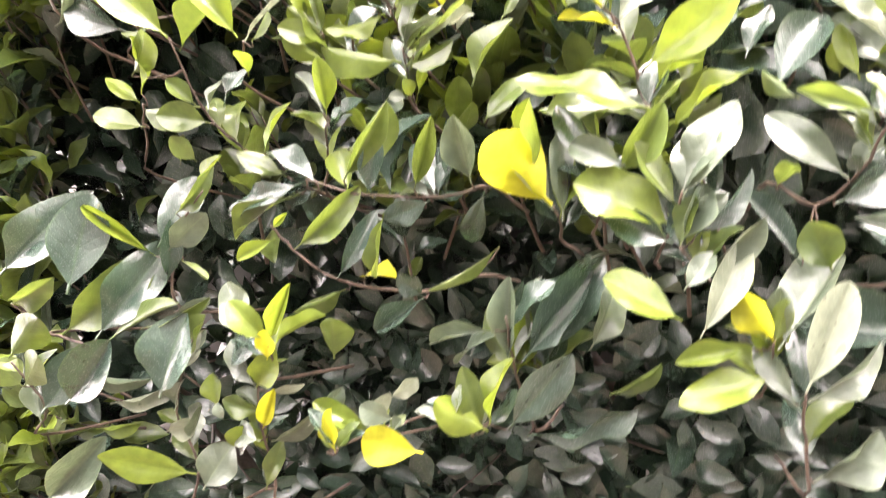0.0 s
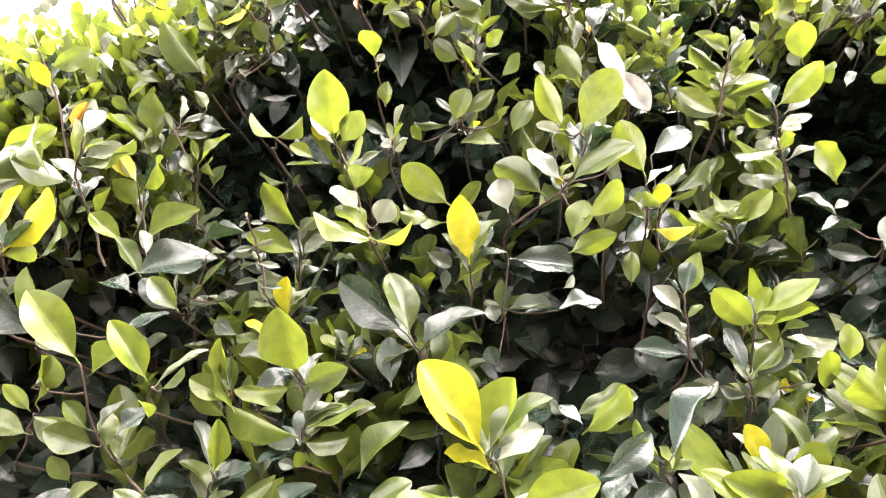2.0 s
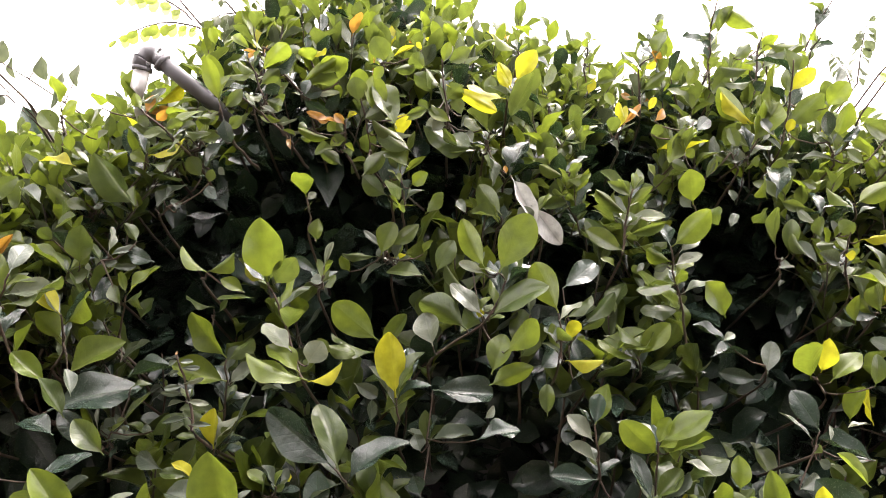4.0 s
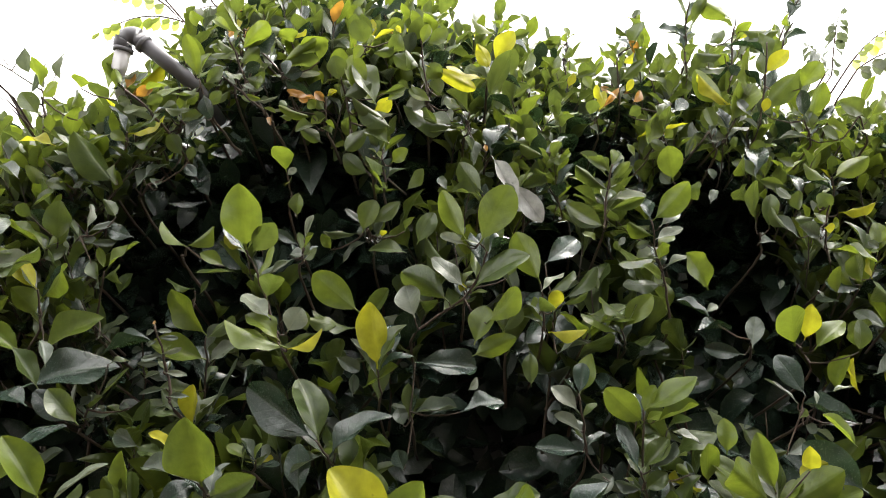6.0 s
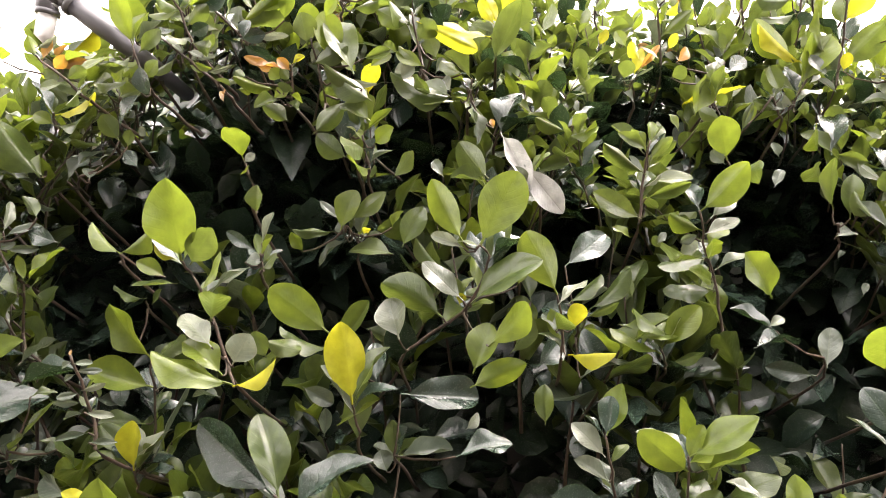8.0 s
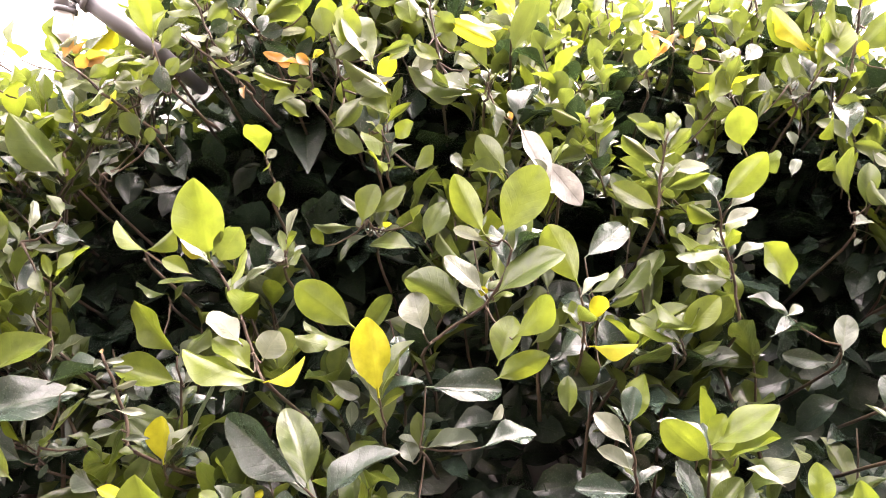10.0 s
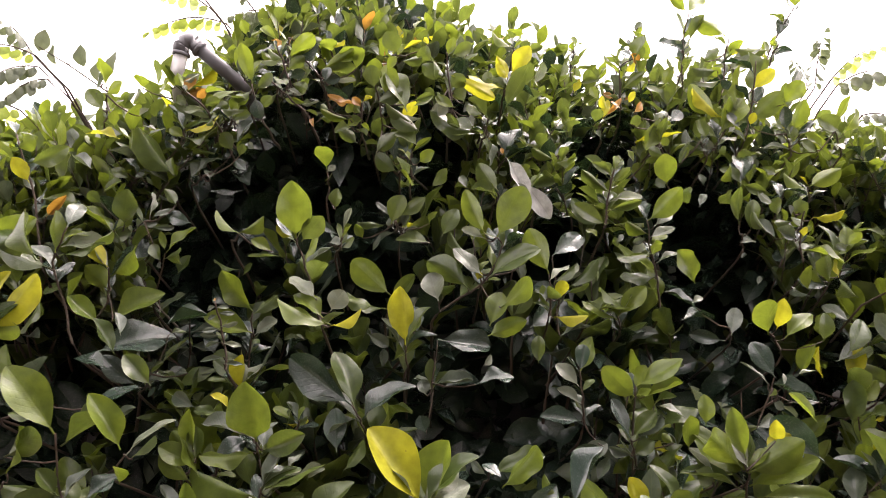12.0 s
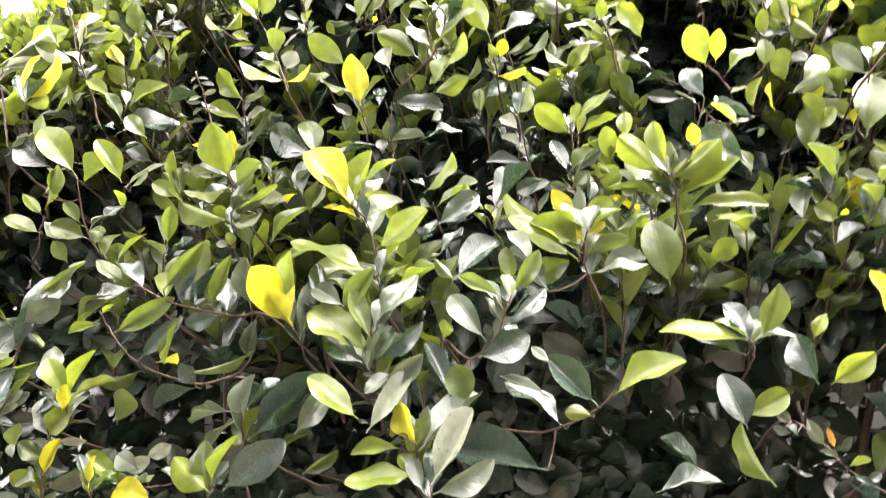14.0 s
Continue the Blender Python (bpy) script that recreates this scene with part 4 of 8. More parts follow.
sprig(
    [(0.408, 0.750, 1.170), (0.408, 0.620, 1.220), (0.404, 0.589, 1.232), (0.397, 0.570, 1.243)],
    ("young", (0.395, 0.570, 1.242), (0.323, 0.570, 1.256), 0.041, 53),
    ("green", (0.425, 0.570, 1.247), (0.421, 0.570, 1.292), 0.027, 0),
    ("young", (0.451, 0.570, 1.243), (0.459, 0.570, 1.266), 0.013, -41),
    ("deep", (0.453, 0.570, 1.203), (0.437, 0.566, 1.248), 0.030, 0),
    ("young", (0.463, 0.570, 1.203), (0.494, 0.570, 1.233), 0.025, 0),
    ("deep", (0.389, 0.570, 1.214), (0.348, 0.570, 1.242), 0.028, 34),
    ("deep", (0.392, 0.570, 1.162), (0.379, 0.553, 1.211), 0.033, 0),
    ("young", (0.390, 0.570, 1.174), (0.430, 0.570, 1.191), 0.024, -27),
    ("young", (0.413, 0.570, 1.113), (0.381, 0.570, 1.165), 0.030, 58),
    ("deep", (0.351, 0.570, 1.125), (0.315, 0.570, 1.150), 0.024, 51),
    ("deep", (0.311, 0.570, 1.104), (0.372, 0.570, 1.121), 0.032, -57),
)
sprig(
    [(0.507, 0.680, 1.194), (0.507, 0.550, 1.244), (0.500, 0.519, 1.251), (0.488, 0.500, 1.258)],
    ("yellow", (0.489, 0.500, 1.256), (0.485, 0.500, 1.300), 0.025, 28),
)
sprig(
    [(0.254, 0.770, 1.260), (0.254, 0.640, 1.310), (0.241, 0.615, 1.340), (0.250, 0.590, 1.360)],
    ("young", (0.241, 0.590, 1.314), (0.166, 0.590, 1.389), 0.053, 54),
    ("yellow", (0.243, 0.590, 1.359), (0.220, 0.590, 1.389), 0.021, 36),
    ("young", (0.261, 0.590, 1.353), (0.277, 0.572, 1.379), 0.025, 0),
    ("silver", (0.266, 0.590, 1.308), (0.309, 0.590, 1.330), 0.027, -32),
    ("green", (0.332, 0.590, 1.293), (0.323, 0.590, 1.356), 0.039, 0),
    ("green", (0.196, 0.590, 1.300), (0.235, 0.574, 1.319), 0.029, 0),
    ("silver", (0.202, 0.590, 1.312), (0.180, 0.590, 1.339), 0.020, 31),
    ("young", (0.179, 0.590, 1.298), (0.175, 0.582, 1.324), 0.018, 0),
    ("young", (0.374, 0.590, 1.355), (0.416, 0.590, 1.368), 0.025, -42),
    ("young", (0.369, 0.590, 1.317), (0.390, 0.572, 1.334), 0.024, 0),
)
sprig(
    [(-0.225, 0.710, 1.233), (-0.225, 0.580, 1.283), (-0.270, 0.563, 1.330), (-0.284, 0.547, 1.366), (-0.284, 0.530, 1.419)],
    ("young", (-0.286, 0.530, 1.418), (-0.323, 0.530, 1.478), 0.035, 56),
    ("green", (-0.273, 0.530, 1.408), (-0.236, 0.530, 1.441), 0.025, -60),
    ("green", (-0.274, 0.530, 1.362), (-0.333, 0.530, 1.375), 0.030, 69),
    ("green", (-0.269, 0.530, 1.344), (-0.309, 0.530, 1.368), 0.026, 46),
    ("young", (-0.230, 0.530, 1.322), (-0.209, 0.530, 1.358), 0.024, -53),
    ("young", (-0.226, 0.530, 1.379), (-0.222, 0.523, 1.400), 0.015, 0),
    ("green", (-0.325, 0.530, 1.398), (-0.286, 0.530, 1.422), 0.025, 0),
    ("green", (-0.216, 0.530, 1.301), (-0.251, 0.530, 1.322), 0.020, 58),
)
sprig(
    [(-0.225, 0.640, 1.028), (-0.225, 0.510, 1.078), (-0.207, 0.479, 1.092), (-0.193, 0.460, 1.107)],
    ("yellow", (-0.199, 0.460, 1.100), (-0.194, 0.460, 1.138), 0.021, 0),
    ("yellow", (-0.128, 0.460, 1.101), (-0.180, 0.460, 1.113), 0.030, 32),
    ("silver", (-0.144, 0.460, 1.128), (-0.164, 0.450, 1.142), 0.020, 0),
)
sprig(
    [(-0.108, 0.650, 1.031), (-0.108, 0.520, 1.081), (-0.092, 0.489, 1.098), (-0.079, 0.470, 1.115)],
    ("young", (-0.080, 0.470, 1.104), (-0.117, 0.470, 1.133), 0.027, 49),
    ("young", (-0.080, 0.470, 1.114), (-0.064, 0.470, 1.162), 0.029, -56),
    ("deep", (-0.048, 0.470, 1.104), (-0.018, 0.447, 1.155), 0.036, 0),
)
sprig(
    [(0.146, 0.875, 1.600), (0.146, 0.745, 1.650), (0.142, 0.714, 1.666), (0.135, 0.695, 1.681)],
    ("pale", (0.129, 0.695, 1.664), (0.120, 0.686, 1.684), 0.017, 0),
    ("pale", (0.149, 0.695, 1.648), (0.126, 0.695, 1.672), 0.019, 0),
)
sprig(
    [(0.377, 1.040, 1.846), (0.377, 0.910, 1.896), (0.374, 0.885, 1.943), (0.374, 0.860, 1.975)],
    ("young", (0.369, 0.860, 1.973), (0.394, 0.860, 2.008), 0.025, 0),
    ("young", (0.364, 0.860, 1.975), (0.344, 0.860, 1.995), 0.016, 0),
    ("green", (0.385, 0.860, 1.932), (0.392, 0.860, 1.966), 0.019, 0),
    ("young", (0.425, 0.860, 1.942), (0.388, 0.860, 1.972), 0.027, 27),
    ("deep", (0.360, 0.860, 1.922), (0.336, 0.860, 1.936), 0.016, 38),
)
sprig(
    [(0.493, 1.040, 1.850), (0.493, 0.910, 1.900), (0.502, 0.885, 1.943), (0.522, 0.860, 1.989)],
    ("young", (0.524, 0.860, 1.987), (0.523, 0.849, 2.017), 0.023, 0),
    ("deep", (0.501, 0.860, 1.949), (0.515, 0.860, 1.979), 0.019, -45),
    ("deep", (0.491, 0.860, 1.921), (0.518, 0.860, 1.930), 0.016, -39),
    ("young", (0.482, 0.860, 1.921), (0.473, 0.853, 1.938), 0.014, 0),
)
sprig(
    [(0.443, 1.020, 1.822), (0.443, 0.890, 1.872), (0.435, 0.859, 1.888), (0.423, 0.840, 1.904)],
    ("yellow", (0.421, 0.840, 1.902), (0.436, 0.840, 1.929), 0.017, 0),
    ("green", (0.417, 0.840, 1.872), (0.448, 0.840, 1.905), 0.025, -34),
    ("green", (0.430, 0.840, 1.886), (0.461, 0.840, 1.902), 0.019, 0),
)
sprig(
    [(0.287, 1.030, 1.774), (0.287, 0.900, 1.824), (0.281, 0.875, 1.890), (0.293, 0.850, 1.899)],
    ("green", (0.296, 0.850, 1.893), (0.302, 0.850, 1.931), 0.022, -50),
    ("deep", (0.293, 0.850, 1.902), (0.278, 0.850, 1.917), 0.012, 28),
    ("green", (0.280, 0.850, 1.862), (0.306, 0.850, 1.877), 0.016, 0),
)
sprig(
    [(0.614, 0.840, 1.642), (0.614, 0.710, 1.692), (0.601, 0.679, 1.697), (0.583, 0.660, 1.703)],
    ("yellow", (0.583, 0.660, 1.701), (0.579, 0.650, 1.730), 0.021, 0),
    ("pale", (0.582, 0.660, 1.697), (0.561, 0.654, 1.704), 0.013, 0),
    ("pale", (0.585, 0.660, 1.697), (0.604, 0.660, 1.707), 0.013, 0),
)
sprig(
    [(-0.377, 0.705, 1.419), (-0.377, 0.575, 1.469), (-0.361, 0.544, 1.487), (-0.350, 0.525, 1.504)],
    ("yellow", (-0.347, 0.525, 1.503), (-0.303, 0.525, 1.547), 0.034, -46),
    ("young", (-0.352, 0.525, 1.500), (-0.321, 0.525, 1.508), 0.018, 0),
    ("yellow", (-0.361, 0.525, 1.531), (-0.340, 0.525, 1.557), 0.019, -30),
)
sprig(
    [(-0.462, 0.900, 1.624), (-0.462, 0.770, 1.674), (-0.448, 0.739, 1.679), (-0.438, 0.720, 1.683)],
    ("yellow", (-0.438, 0.720, 1.682), (-0.435, 0.701, 1.707), 0.024, 0),
    ("young", (-0.395, 0.720, 1.696), (-0.419, 0.720, 1.726), 0.022, 0),
)
sprig(
    [(-0.252, 0.900, 1.389), (-0.252, 0.770, 1.439), (-0.248, 0.745, 1.482), (-0.244, 0.720, 1.528)],
    ("silver", (-0.240, 0.720, 1.510), (-0.256, 0.720, 1.514), 0.009, 40),
    ("silver", (-0.238, 0.720, 1.502), (-0.212, 0.720, 1.506), 0.015, -57),
    ("silver", (-0.240, 0.720, 1.491), (-0.261, 0.720, 1.488), 0.012, 47),
    ("silver", (-0.237, 0.720, 1.482), (-0.213, 0.720, 1.487), 0.012, -54),
    ("silver", (-0.238, 0.720, 1.477), (-0.260, 0.720, 1.475), 0.011, 58),
    ("silver", (-0.236, 0.720, 1.460), (-0.262, 0.720, 1.458), 0.015, 46),
    ("silver", (-0.233, 0.720, 1.454), (-0.214, 0.720, 1.460), 0.011, -52),
    ("silver", (-0.234, 0.720, 1.447), (-0.252, 0.720, 1.445), 0.010, 57),
    ("silver", (-0.242, 0.720, 1.520), (-0.229, 0.720, 1.523), 0.007, -38),
)
sprig(
    [(0.433, 0.750, 1.116), (0.433, 0.620, 1.166), (0.460, 0.603, 1.150), (0.477, 0.587, 1.128), (0.501, 0.570, 1.112)],
    ("silver", (0.428, 0.570, 1.168), (0.418, 0.563, 1.181), 0.011, 0),
    ("deep", (0.430, 0.570, 1.160), (0.414, 0.570, 1.163), 0.009, 0),
    ("deep", (0.423, 0.570, 1.167), (0.438, 0.570, 1.160), 0.010, -33),
    ("silver", (0.452, 0.570, 1.151), (0.444, 0.559, 1.168), 0.013, 0),
    ("red", (0.465, 0.570, 1.156), (0.458, 0.570, 1.164), 0.006, 0),
    ("deep", (0.464, 0.570, 1.149), (0.477, 0.566, 1.154), 0.010, 0),
    ("silver", (0.468, 0.570, 1.142), (0.454, 0.570, 1.145), 0.008, 32),
    ("young", (0.472, 0.570, 1.135), (0.489, 0.570, 1.139), 0.009, 0),
    ("deep", (0.485, 0.570, 1.126), (0.499, 0.570, 1.127), 0.009, 0),
    ("deep", (0.493, 0.570, 1.117), (0.480, 0.570, 1.124), 0.008, 0),
)
sprig(
    [(-0.266, 0.834, 1.708), (-0.266, 0.704, 1.758), (-0.255, 0.673, 1.761), (-0.247, 0.654, 1.764)],
    ("young", (-0.267, 0.654, 1.778), (-0.261, 0.654, 1.804), 0.017, 0),
    ("red", (-0.242, 0.654, 1.765), (-0.238, 0.654, 1.779), 0.008, -29),
    ("red", (-0.237, 0.654, 1.755), (-0.223, 0.654, 1.768), 0.011, 0),
    ("young", (-0.253, 0.654, 1.766), (-0.265, 0.654, 1.791), 0.014, 0),
    ("green", (-0.249, 0.654, 1.757), (-0.227, 0.654, 1.749), 0.013, 0),
    ("yellow", (-0.223, 0.654, 1.775), (-0.211, 0.654, 1.792), 0.012, 0),
    ("green", (-0.234, 0.654, 1.743), (-0.248, 0.647, 1.749), 0.013, 0),
    ("young", (-0.291, 0.654, 1.766), (-0.287, 0.638, 1.776), 0.017, 0),
    ("green", (-0.300, 0.654, 1.746), (-0.282, 0.641, 1.759), 0.017, 0),
    ("young", (-0.193, 0.654, 1.752), (-0.174, 0.643, 1.760), 0.014, 0),
    ("green", (-0.214, 0.654, 1.743), (-0.194, 0.644, 1.751), 0.014, 0),
)
sprig(
    [(0.474, 0.890, 1.547), (0.474, 0.760, 1.597), (0.461, 0.735, 1.635), (0.454, 0.710, 1.671)],
    ("silver", (0.435, 0.710, 1.632), (0.421, 0.695, 1.650), 0.018, 0),
    ("silver", (0.422, 0.710, 1.637), (0.398, 0.710, 1.661), 0.019, 34),
    ("yellow", (0.443, 0.710, 1.638), (0.454, 0.705, 1.647), 0.011, 0),
    ("yellow", (0.481, 0.710, 1.662), (0.500, 0.710, 1.672), 0.013, -48),
    ("green", (0.423, 0.710, 1.667), (0.454, 0.710, 1.681), 0.019, -27),
    ("green", (0.410, 0.710, 1.646), (0.392, 0.710, 1.665), 0.016, 0),
    ("young", (0.454, 0.710, 1.619), (0.497, 0.710, 1.621), 0.022, -66),
    ("green", (0.482, 0.710, 1.590), (0.464, 0.699, 1.615), 0.020, 0),
    ("yellow", (0.492, 0.710, 1.596), (0.487, 0.710, 1.617), 0.012, 49),
    ("young", (0.457, 0.710, 1.579), (0.450, 0.710, 1.608), 0.017, 0),
    ("silver", (0.504, 0.710, 1.546), (0.484, 0.710, 1.569), 0.015, 0),
    ("green", (0.475, 0.710, 1.524), (0.465, 0.693, 1.557), 0.025, 0),
    ("green", (0.514, 0.710, 1.574), (0.480, 0.700, 1.590), 0.022, 0),
    ("silver", (0.502, 0.710, 1.627), (0.489, 0.703, 1.633), 0.009, 0),
    ("young", (0.503, 0.710, 1.633), (0.515, 0.710, 1.648), 0.012, 0),
)
sprig(
    [(0.536, 0.920, 1.698), (0.536, 0.790, 1.748), (0.524, 0.759, 1.762), (0.508, 0.740, 1.776)],
    ("green", (0.517, 0.740, 1.781), (0.487, 0.719, 1.789), 0.023, 0),
    ("young", (0.515, 0.740, 1.802), (0.522, 0.727, 1.817), 0.018, 0),
    ("green", (0.535, 0.740, 1.762), (0.504, 0.740, 1.754), 0.018, 43),
    ("young", (0.532, 0.740, 1.782), (0.542, 0.735, 1.805), 0.018, 0),
    ("green", (0.486, 0.740, 1.748), (0.465, 0.732, 1.760), 0.015, 0),
)
sprig(
    [(-0.345, 0.830, 1.670), (-0.345, 0.700, 1.720), (-0.335, 0.675, 1.742), (-0.327, 0.650, 1.756)],
    ("young", (-0.328, 0.650, 1.777), (-0.330, 0.641, 1.792), 0.014, 0),
    ("young", (-0.326, 0.650, 1.753), (-0.307, 0.644, 1.766), 0.014, 0),
    ("green", (-0.332, 0.650, 1.724), (-0.347, 0.650, 1.759), 0.021, 27),
    ("silver", (-0.355, 0.650, 1.762), (-0.342, 0.650, 1.788), 0.016, -52),
    ("young", (-0.315, 0.650, 1.720), (-0.314, 0.647, 1.736), 0.011, 0),
    ("pale", (-0.290, 0.650, 1.733), (-0.283, 0.650, 1.743), 0.008, 0),
    ("pale", (-0.269, 0.650, 1.718), (-0.285, 0.650, 1.724), 0.010, 37),
    ("green", (-0.297, 0.650, 1.685), (-0.286, 0.650, 1.715), 0.018, -43),
)
sprig(
    [(-0.308, 0.823, 1.608), (-0.308, 0.693, 1.658), (-0.293, 0.662, 1.664), (-0.281, 0.643, 1.669)],
    ("young", (-0.321, 0.643, 1.663), (-0.337, 0.643, 1.684), 0.015, 0),
    ("silver", (-0.316, 0.643, 1.694), (-0.290, 0.643, 1.688), 0.013, -65),
    ("silver", (-0.293, 0.643, 1.685), (-0.256, 0.643, 1.669), 0.020, -58),
    ("silver", (-0.274, 0.643, 1.658), (-0.281, 0.639, 1.671), 0.011, 0),
    ("green", (-0.299, 0.643, 1.663), (-0.312, 0.640, 1.676), 0.013, 0),
    ("green", (-0.256, 0.643, 1.647), (-0.268, 0.641, 1.663), 0.013, 0),
)
sprig(
    [(-0.242, 0.825, 1.609), (-0.242, 0.695, 1.659), (-0.227, 0.664, 1.665), (-0.215, 0.645, 1.670)],
    ("silver", (-0.240, 0.645, 1.670), (-0.220, 0.645, 1.692), 0.015, 0),
    ("silver", (-0.225, 0.645, 1.684), (-0.206, 0.645, 1.698), 0.013, -27),
    ("silver", (-0.196, 0.645, 1.664), (-0.210, 0.645, 1.679), 0.011, 31),
    ("pale", (-0.163, 0.645, 1.701), (-0.170, 0.641, 1.708), 0.008, 0),
    ("green", (-0.185, 0.645, 1.698), (-0.197, 0.638, 1.715), 0.016, 0),
    ("green", (-0.178, 0.645, 1.693), (-0.173, 0.640, 1.705), 0.010, 0),
    ("deep", (-0.169, 0.645, 1.677), (-0.185, 0.645, 1.690), 0.012, 0),
)
sprig(
    [(-0.158, 0.840, 1.730), (-0.158, 0.710, 1.780), (-0.142, 0.685, 1.813), (-0.138, 0.660, 1.831)],
    ("young", (-0.184, 0.660, 1.831), (-0.189, 0.656, 1.847), 0.012, 0),
    ("young", (-0.167, 0.660, 1.828), (-0.173, 0.660, 1.846), 0.011, 0),
    ("green", (-0.143, 0.660, 1.810), (-0.156, 0.651, 1.815), 0.013, 0),
    ("green", (-0.138, 0.660, 1.796), (-0.151, 0.650, 1.803), 0.015, 0),
    ("young", (-0.156, 0.660, 1.798), (-0.169, 0.656, 1.808), 0.012, 0),
    ("green", (-0.119, 0.660, 1.807), (-0.132, 0.647, 1.810), 0.016, 0),
    ("green", (-0.116, 0.660, 1.791), (-0.130, 0.651, 1.797), 0.015, 0),
    ("red", (-0.137, 0.660, 1.819), (-0.133, 0.660, 1.833), 0.008, -32),
    ("red", (-0.147, 0.660, 1.820), (-0.156, 0.660, 1.827), 0.006, 41),
    ("green", (-0.098, 0.660, 1.828), (-0.116, 0.658, 1.833), 0.012, 0),
    ("deep", (-0.144, 0.660, 1.813), (-0.174, 0.660, 1.816), 0.017, 37),
    ("green", (-0.123, 0.660, 1.772), (-0.115, 0.654, 1.782), 0.010, 0),
    ("pale", (-0.139, 0.660, 1.766), (-0.124, 0.660, 1.775), 0.010, -32),
    ("young", (-0.139, 0.660, 1.763), (-0.122, 0.660, 1.757), 0.010, -30),
)
sprig(
    [(-0.101, 0.840, 1.736), (-0.101, 0.710, 1.786), (-0.092, 0.685, 1.813), (-0.095, 0.660, 1.831)],
    ("young", (-0.086, 0.660, 1.813), (-0.095, 0.646, 1.830), 0.020, 0),
    ("yellow", (-0.086, 0.660, 1.818), (-0.076, 0.660, 1.831), 0.009, -42),
    ("young", (-0.085, 0.660, 1.804), (-0.056, 0.660, 1.816), 0.017, 0),
    ("deep", (-0.095, 0.660, 1.783), (-0.092, 0.655, 1.799), 0.012, 0),
    ("silver", (-0.122, 0.660, 1.757), (-0.108, 0.660, 1.759), 0.008, -56),
    ("young", (-0.099, 0.660, 1.742), (-0.081, 0.653, 1.743), 0.011, 0),
    ("red", (-0.067, 0.660, 1.760), (-0.058, 0.660, 1.765), 0.006, 0),
    ("red", (-0.082, 0.660, 1.760), (-0.072, 0.660, 1.758), 0.006, 0),
    ("red", (-0.090, 0.660, 1.762), (-0.083, 0.660, 1.769), 0.005, 0),
    ("young", (-0.070, 0.660, 1.733), (-0.054, 0.649, 1.743), 0.014, 0),
    ("green", (-0.056, 0.660, 1.716), (-0.077, 0.660, 1.732), 0.014, 0),
)
sprig(
    [(-0.212, 0.833, 1.675), (-0.212, 0.703, 1.725), (-0.199, 0.672, 1.730), (-0.191, 0.653, 1.735)],
    ("green", (-0.162, 0.653, 1.726), (-0.180, 0.648, 1.728), 0.013, 0),
    ("young", (-0.198, 0.653, 1.751), (-0.180, 0.638, 1.754), 0.014, 0),
    ("green", (-0.191, 0.653, 1.736), (-0.171, 0.643, 1.740), 0.013, 0),
    ("green", (-0.232, 0.653, 1.729), (-0.254, 0.653, 1.746), 0.017, 0),
    ("green", (-0.215, 0.653, 1.743), (-0.239, 0.653, 1.746), 0.014, 29),
)
sprig(
    [(-0.035, 0.882, 1.780), (-0.035, 0.752, 1.830), (-0.028, 0.721, 1.831), (-0.026, 0.702, 1.833)],
    ("green", (-0.014, 0.702, 1.835), (-0.029, 0.686, 1.851), 0.023, 0),
    ("deep", (-0.041, 0.702, 1.836), (-0.022, 0.702, 1.849), 0.012, 0),
    ("green", (0.020, 0.702, 1.827), (0.003, 0.688, 1.836), 0.019, 0),
    ("young", (-0.005, 0.702, 1.835), (-0.019, 0.702, 1.845), 0.011, 0),
    ("yellow", (0.015, 0.702, 1.847), (0.009, 0.702, 1.855), 0.006, 0),
    ("yellow", (-0.001, 0.702, 1.848), (0.007, 0.702, 1.853), 0.006, 0),
    ("green", (-0.001, 0.702, 1.813), (0.008, 0.695, 1.827), 0.013, 0),
)
sprig(
    [(0.041, 0.866, 1.734), (0.041, 0.736, 1.784), (0.039, 0.711, 1.812), (0.036, 0.686, 1.832)],
    ("young", (0.038, 0.686, 1.829), (0.043, 0.686, 1.849), 0.012, 0),
    ("green", (0.050, 0.686, 1.830), (0.064, 0.674, 1.841), 0.016, 0),
    ("green", (0.033, 0.686, 1.795), (0.014, 0.671, 1.810), 0.022, 0),
    ("green", (0.058, 0.686, 1.774), (0.050, 0.686, 1.798), 0.015, 0),
    ("young", (0.048, 0.686, 1.768), (0.025, 0.686, 1.777), 0.015, 0),
    ("green", (0.026, 0.686, 1.780), (0.014, 0.683, 1.788), 0.010, 0),
    ("young", (0.002, 0.686, 1.768), (0.020, 0.686, 1.780), 0.011, 0),
    ("pale", (0.028, 0.686, 1.759), (0.040, 0.676, 1.768), 0.013, 0),
    ("silver", (0.057, 0.686, 1.762), (0.062, 0.686, 1.777), 0.009, 0),
    ("young", (-0.008, 0.686, 1.764), (-0.017, 0.681, 1.773), 0.010, 0),
)
sprig(
    [(0.081, 0.881, 1.689), (0.081, 0.751, 1.739), (0.085, 0.720, 1.746), (0.085, 0.701, 1.753)],
    ("young", (0.077, 0.701, 1.767), (0.061, 0.701, 1.777), 0.012, 0),
    ("silver", (0.077, 0.701, 1.752), (0.082, 0.701, 1.766), 0.009, 0),
    ("green", (0.089, 0.701, 1.776), (0.064, 0.701, 1.785), 0.015, 37),
    ("silver", (0.083, 0.701, 1.735), (0.097, 0.701, 1.710), 0.014, -56),
    ("red", (0.105, 0.701, 1.720), (0.103, 0.701, 1.728), 0.005, 0),
    ("silver", (0.109, 0.701, 1.738), (0.089, 0.701, 1.741), 0.010, 58),
    ("young", (0.065, 0.701, 1.734), (0.045, 0.701, 1.738), 0.012, 53),
)
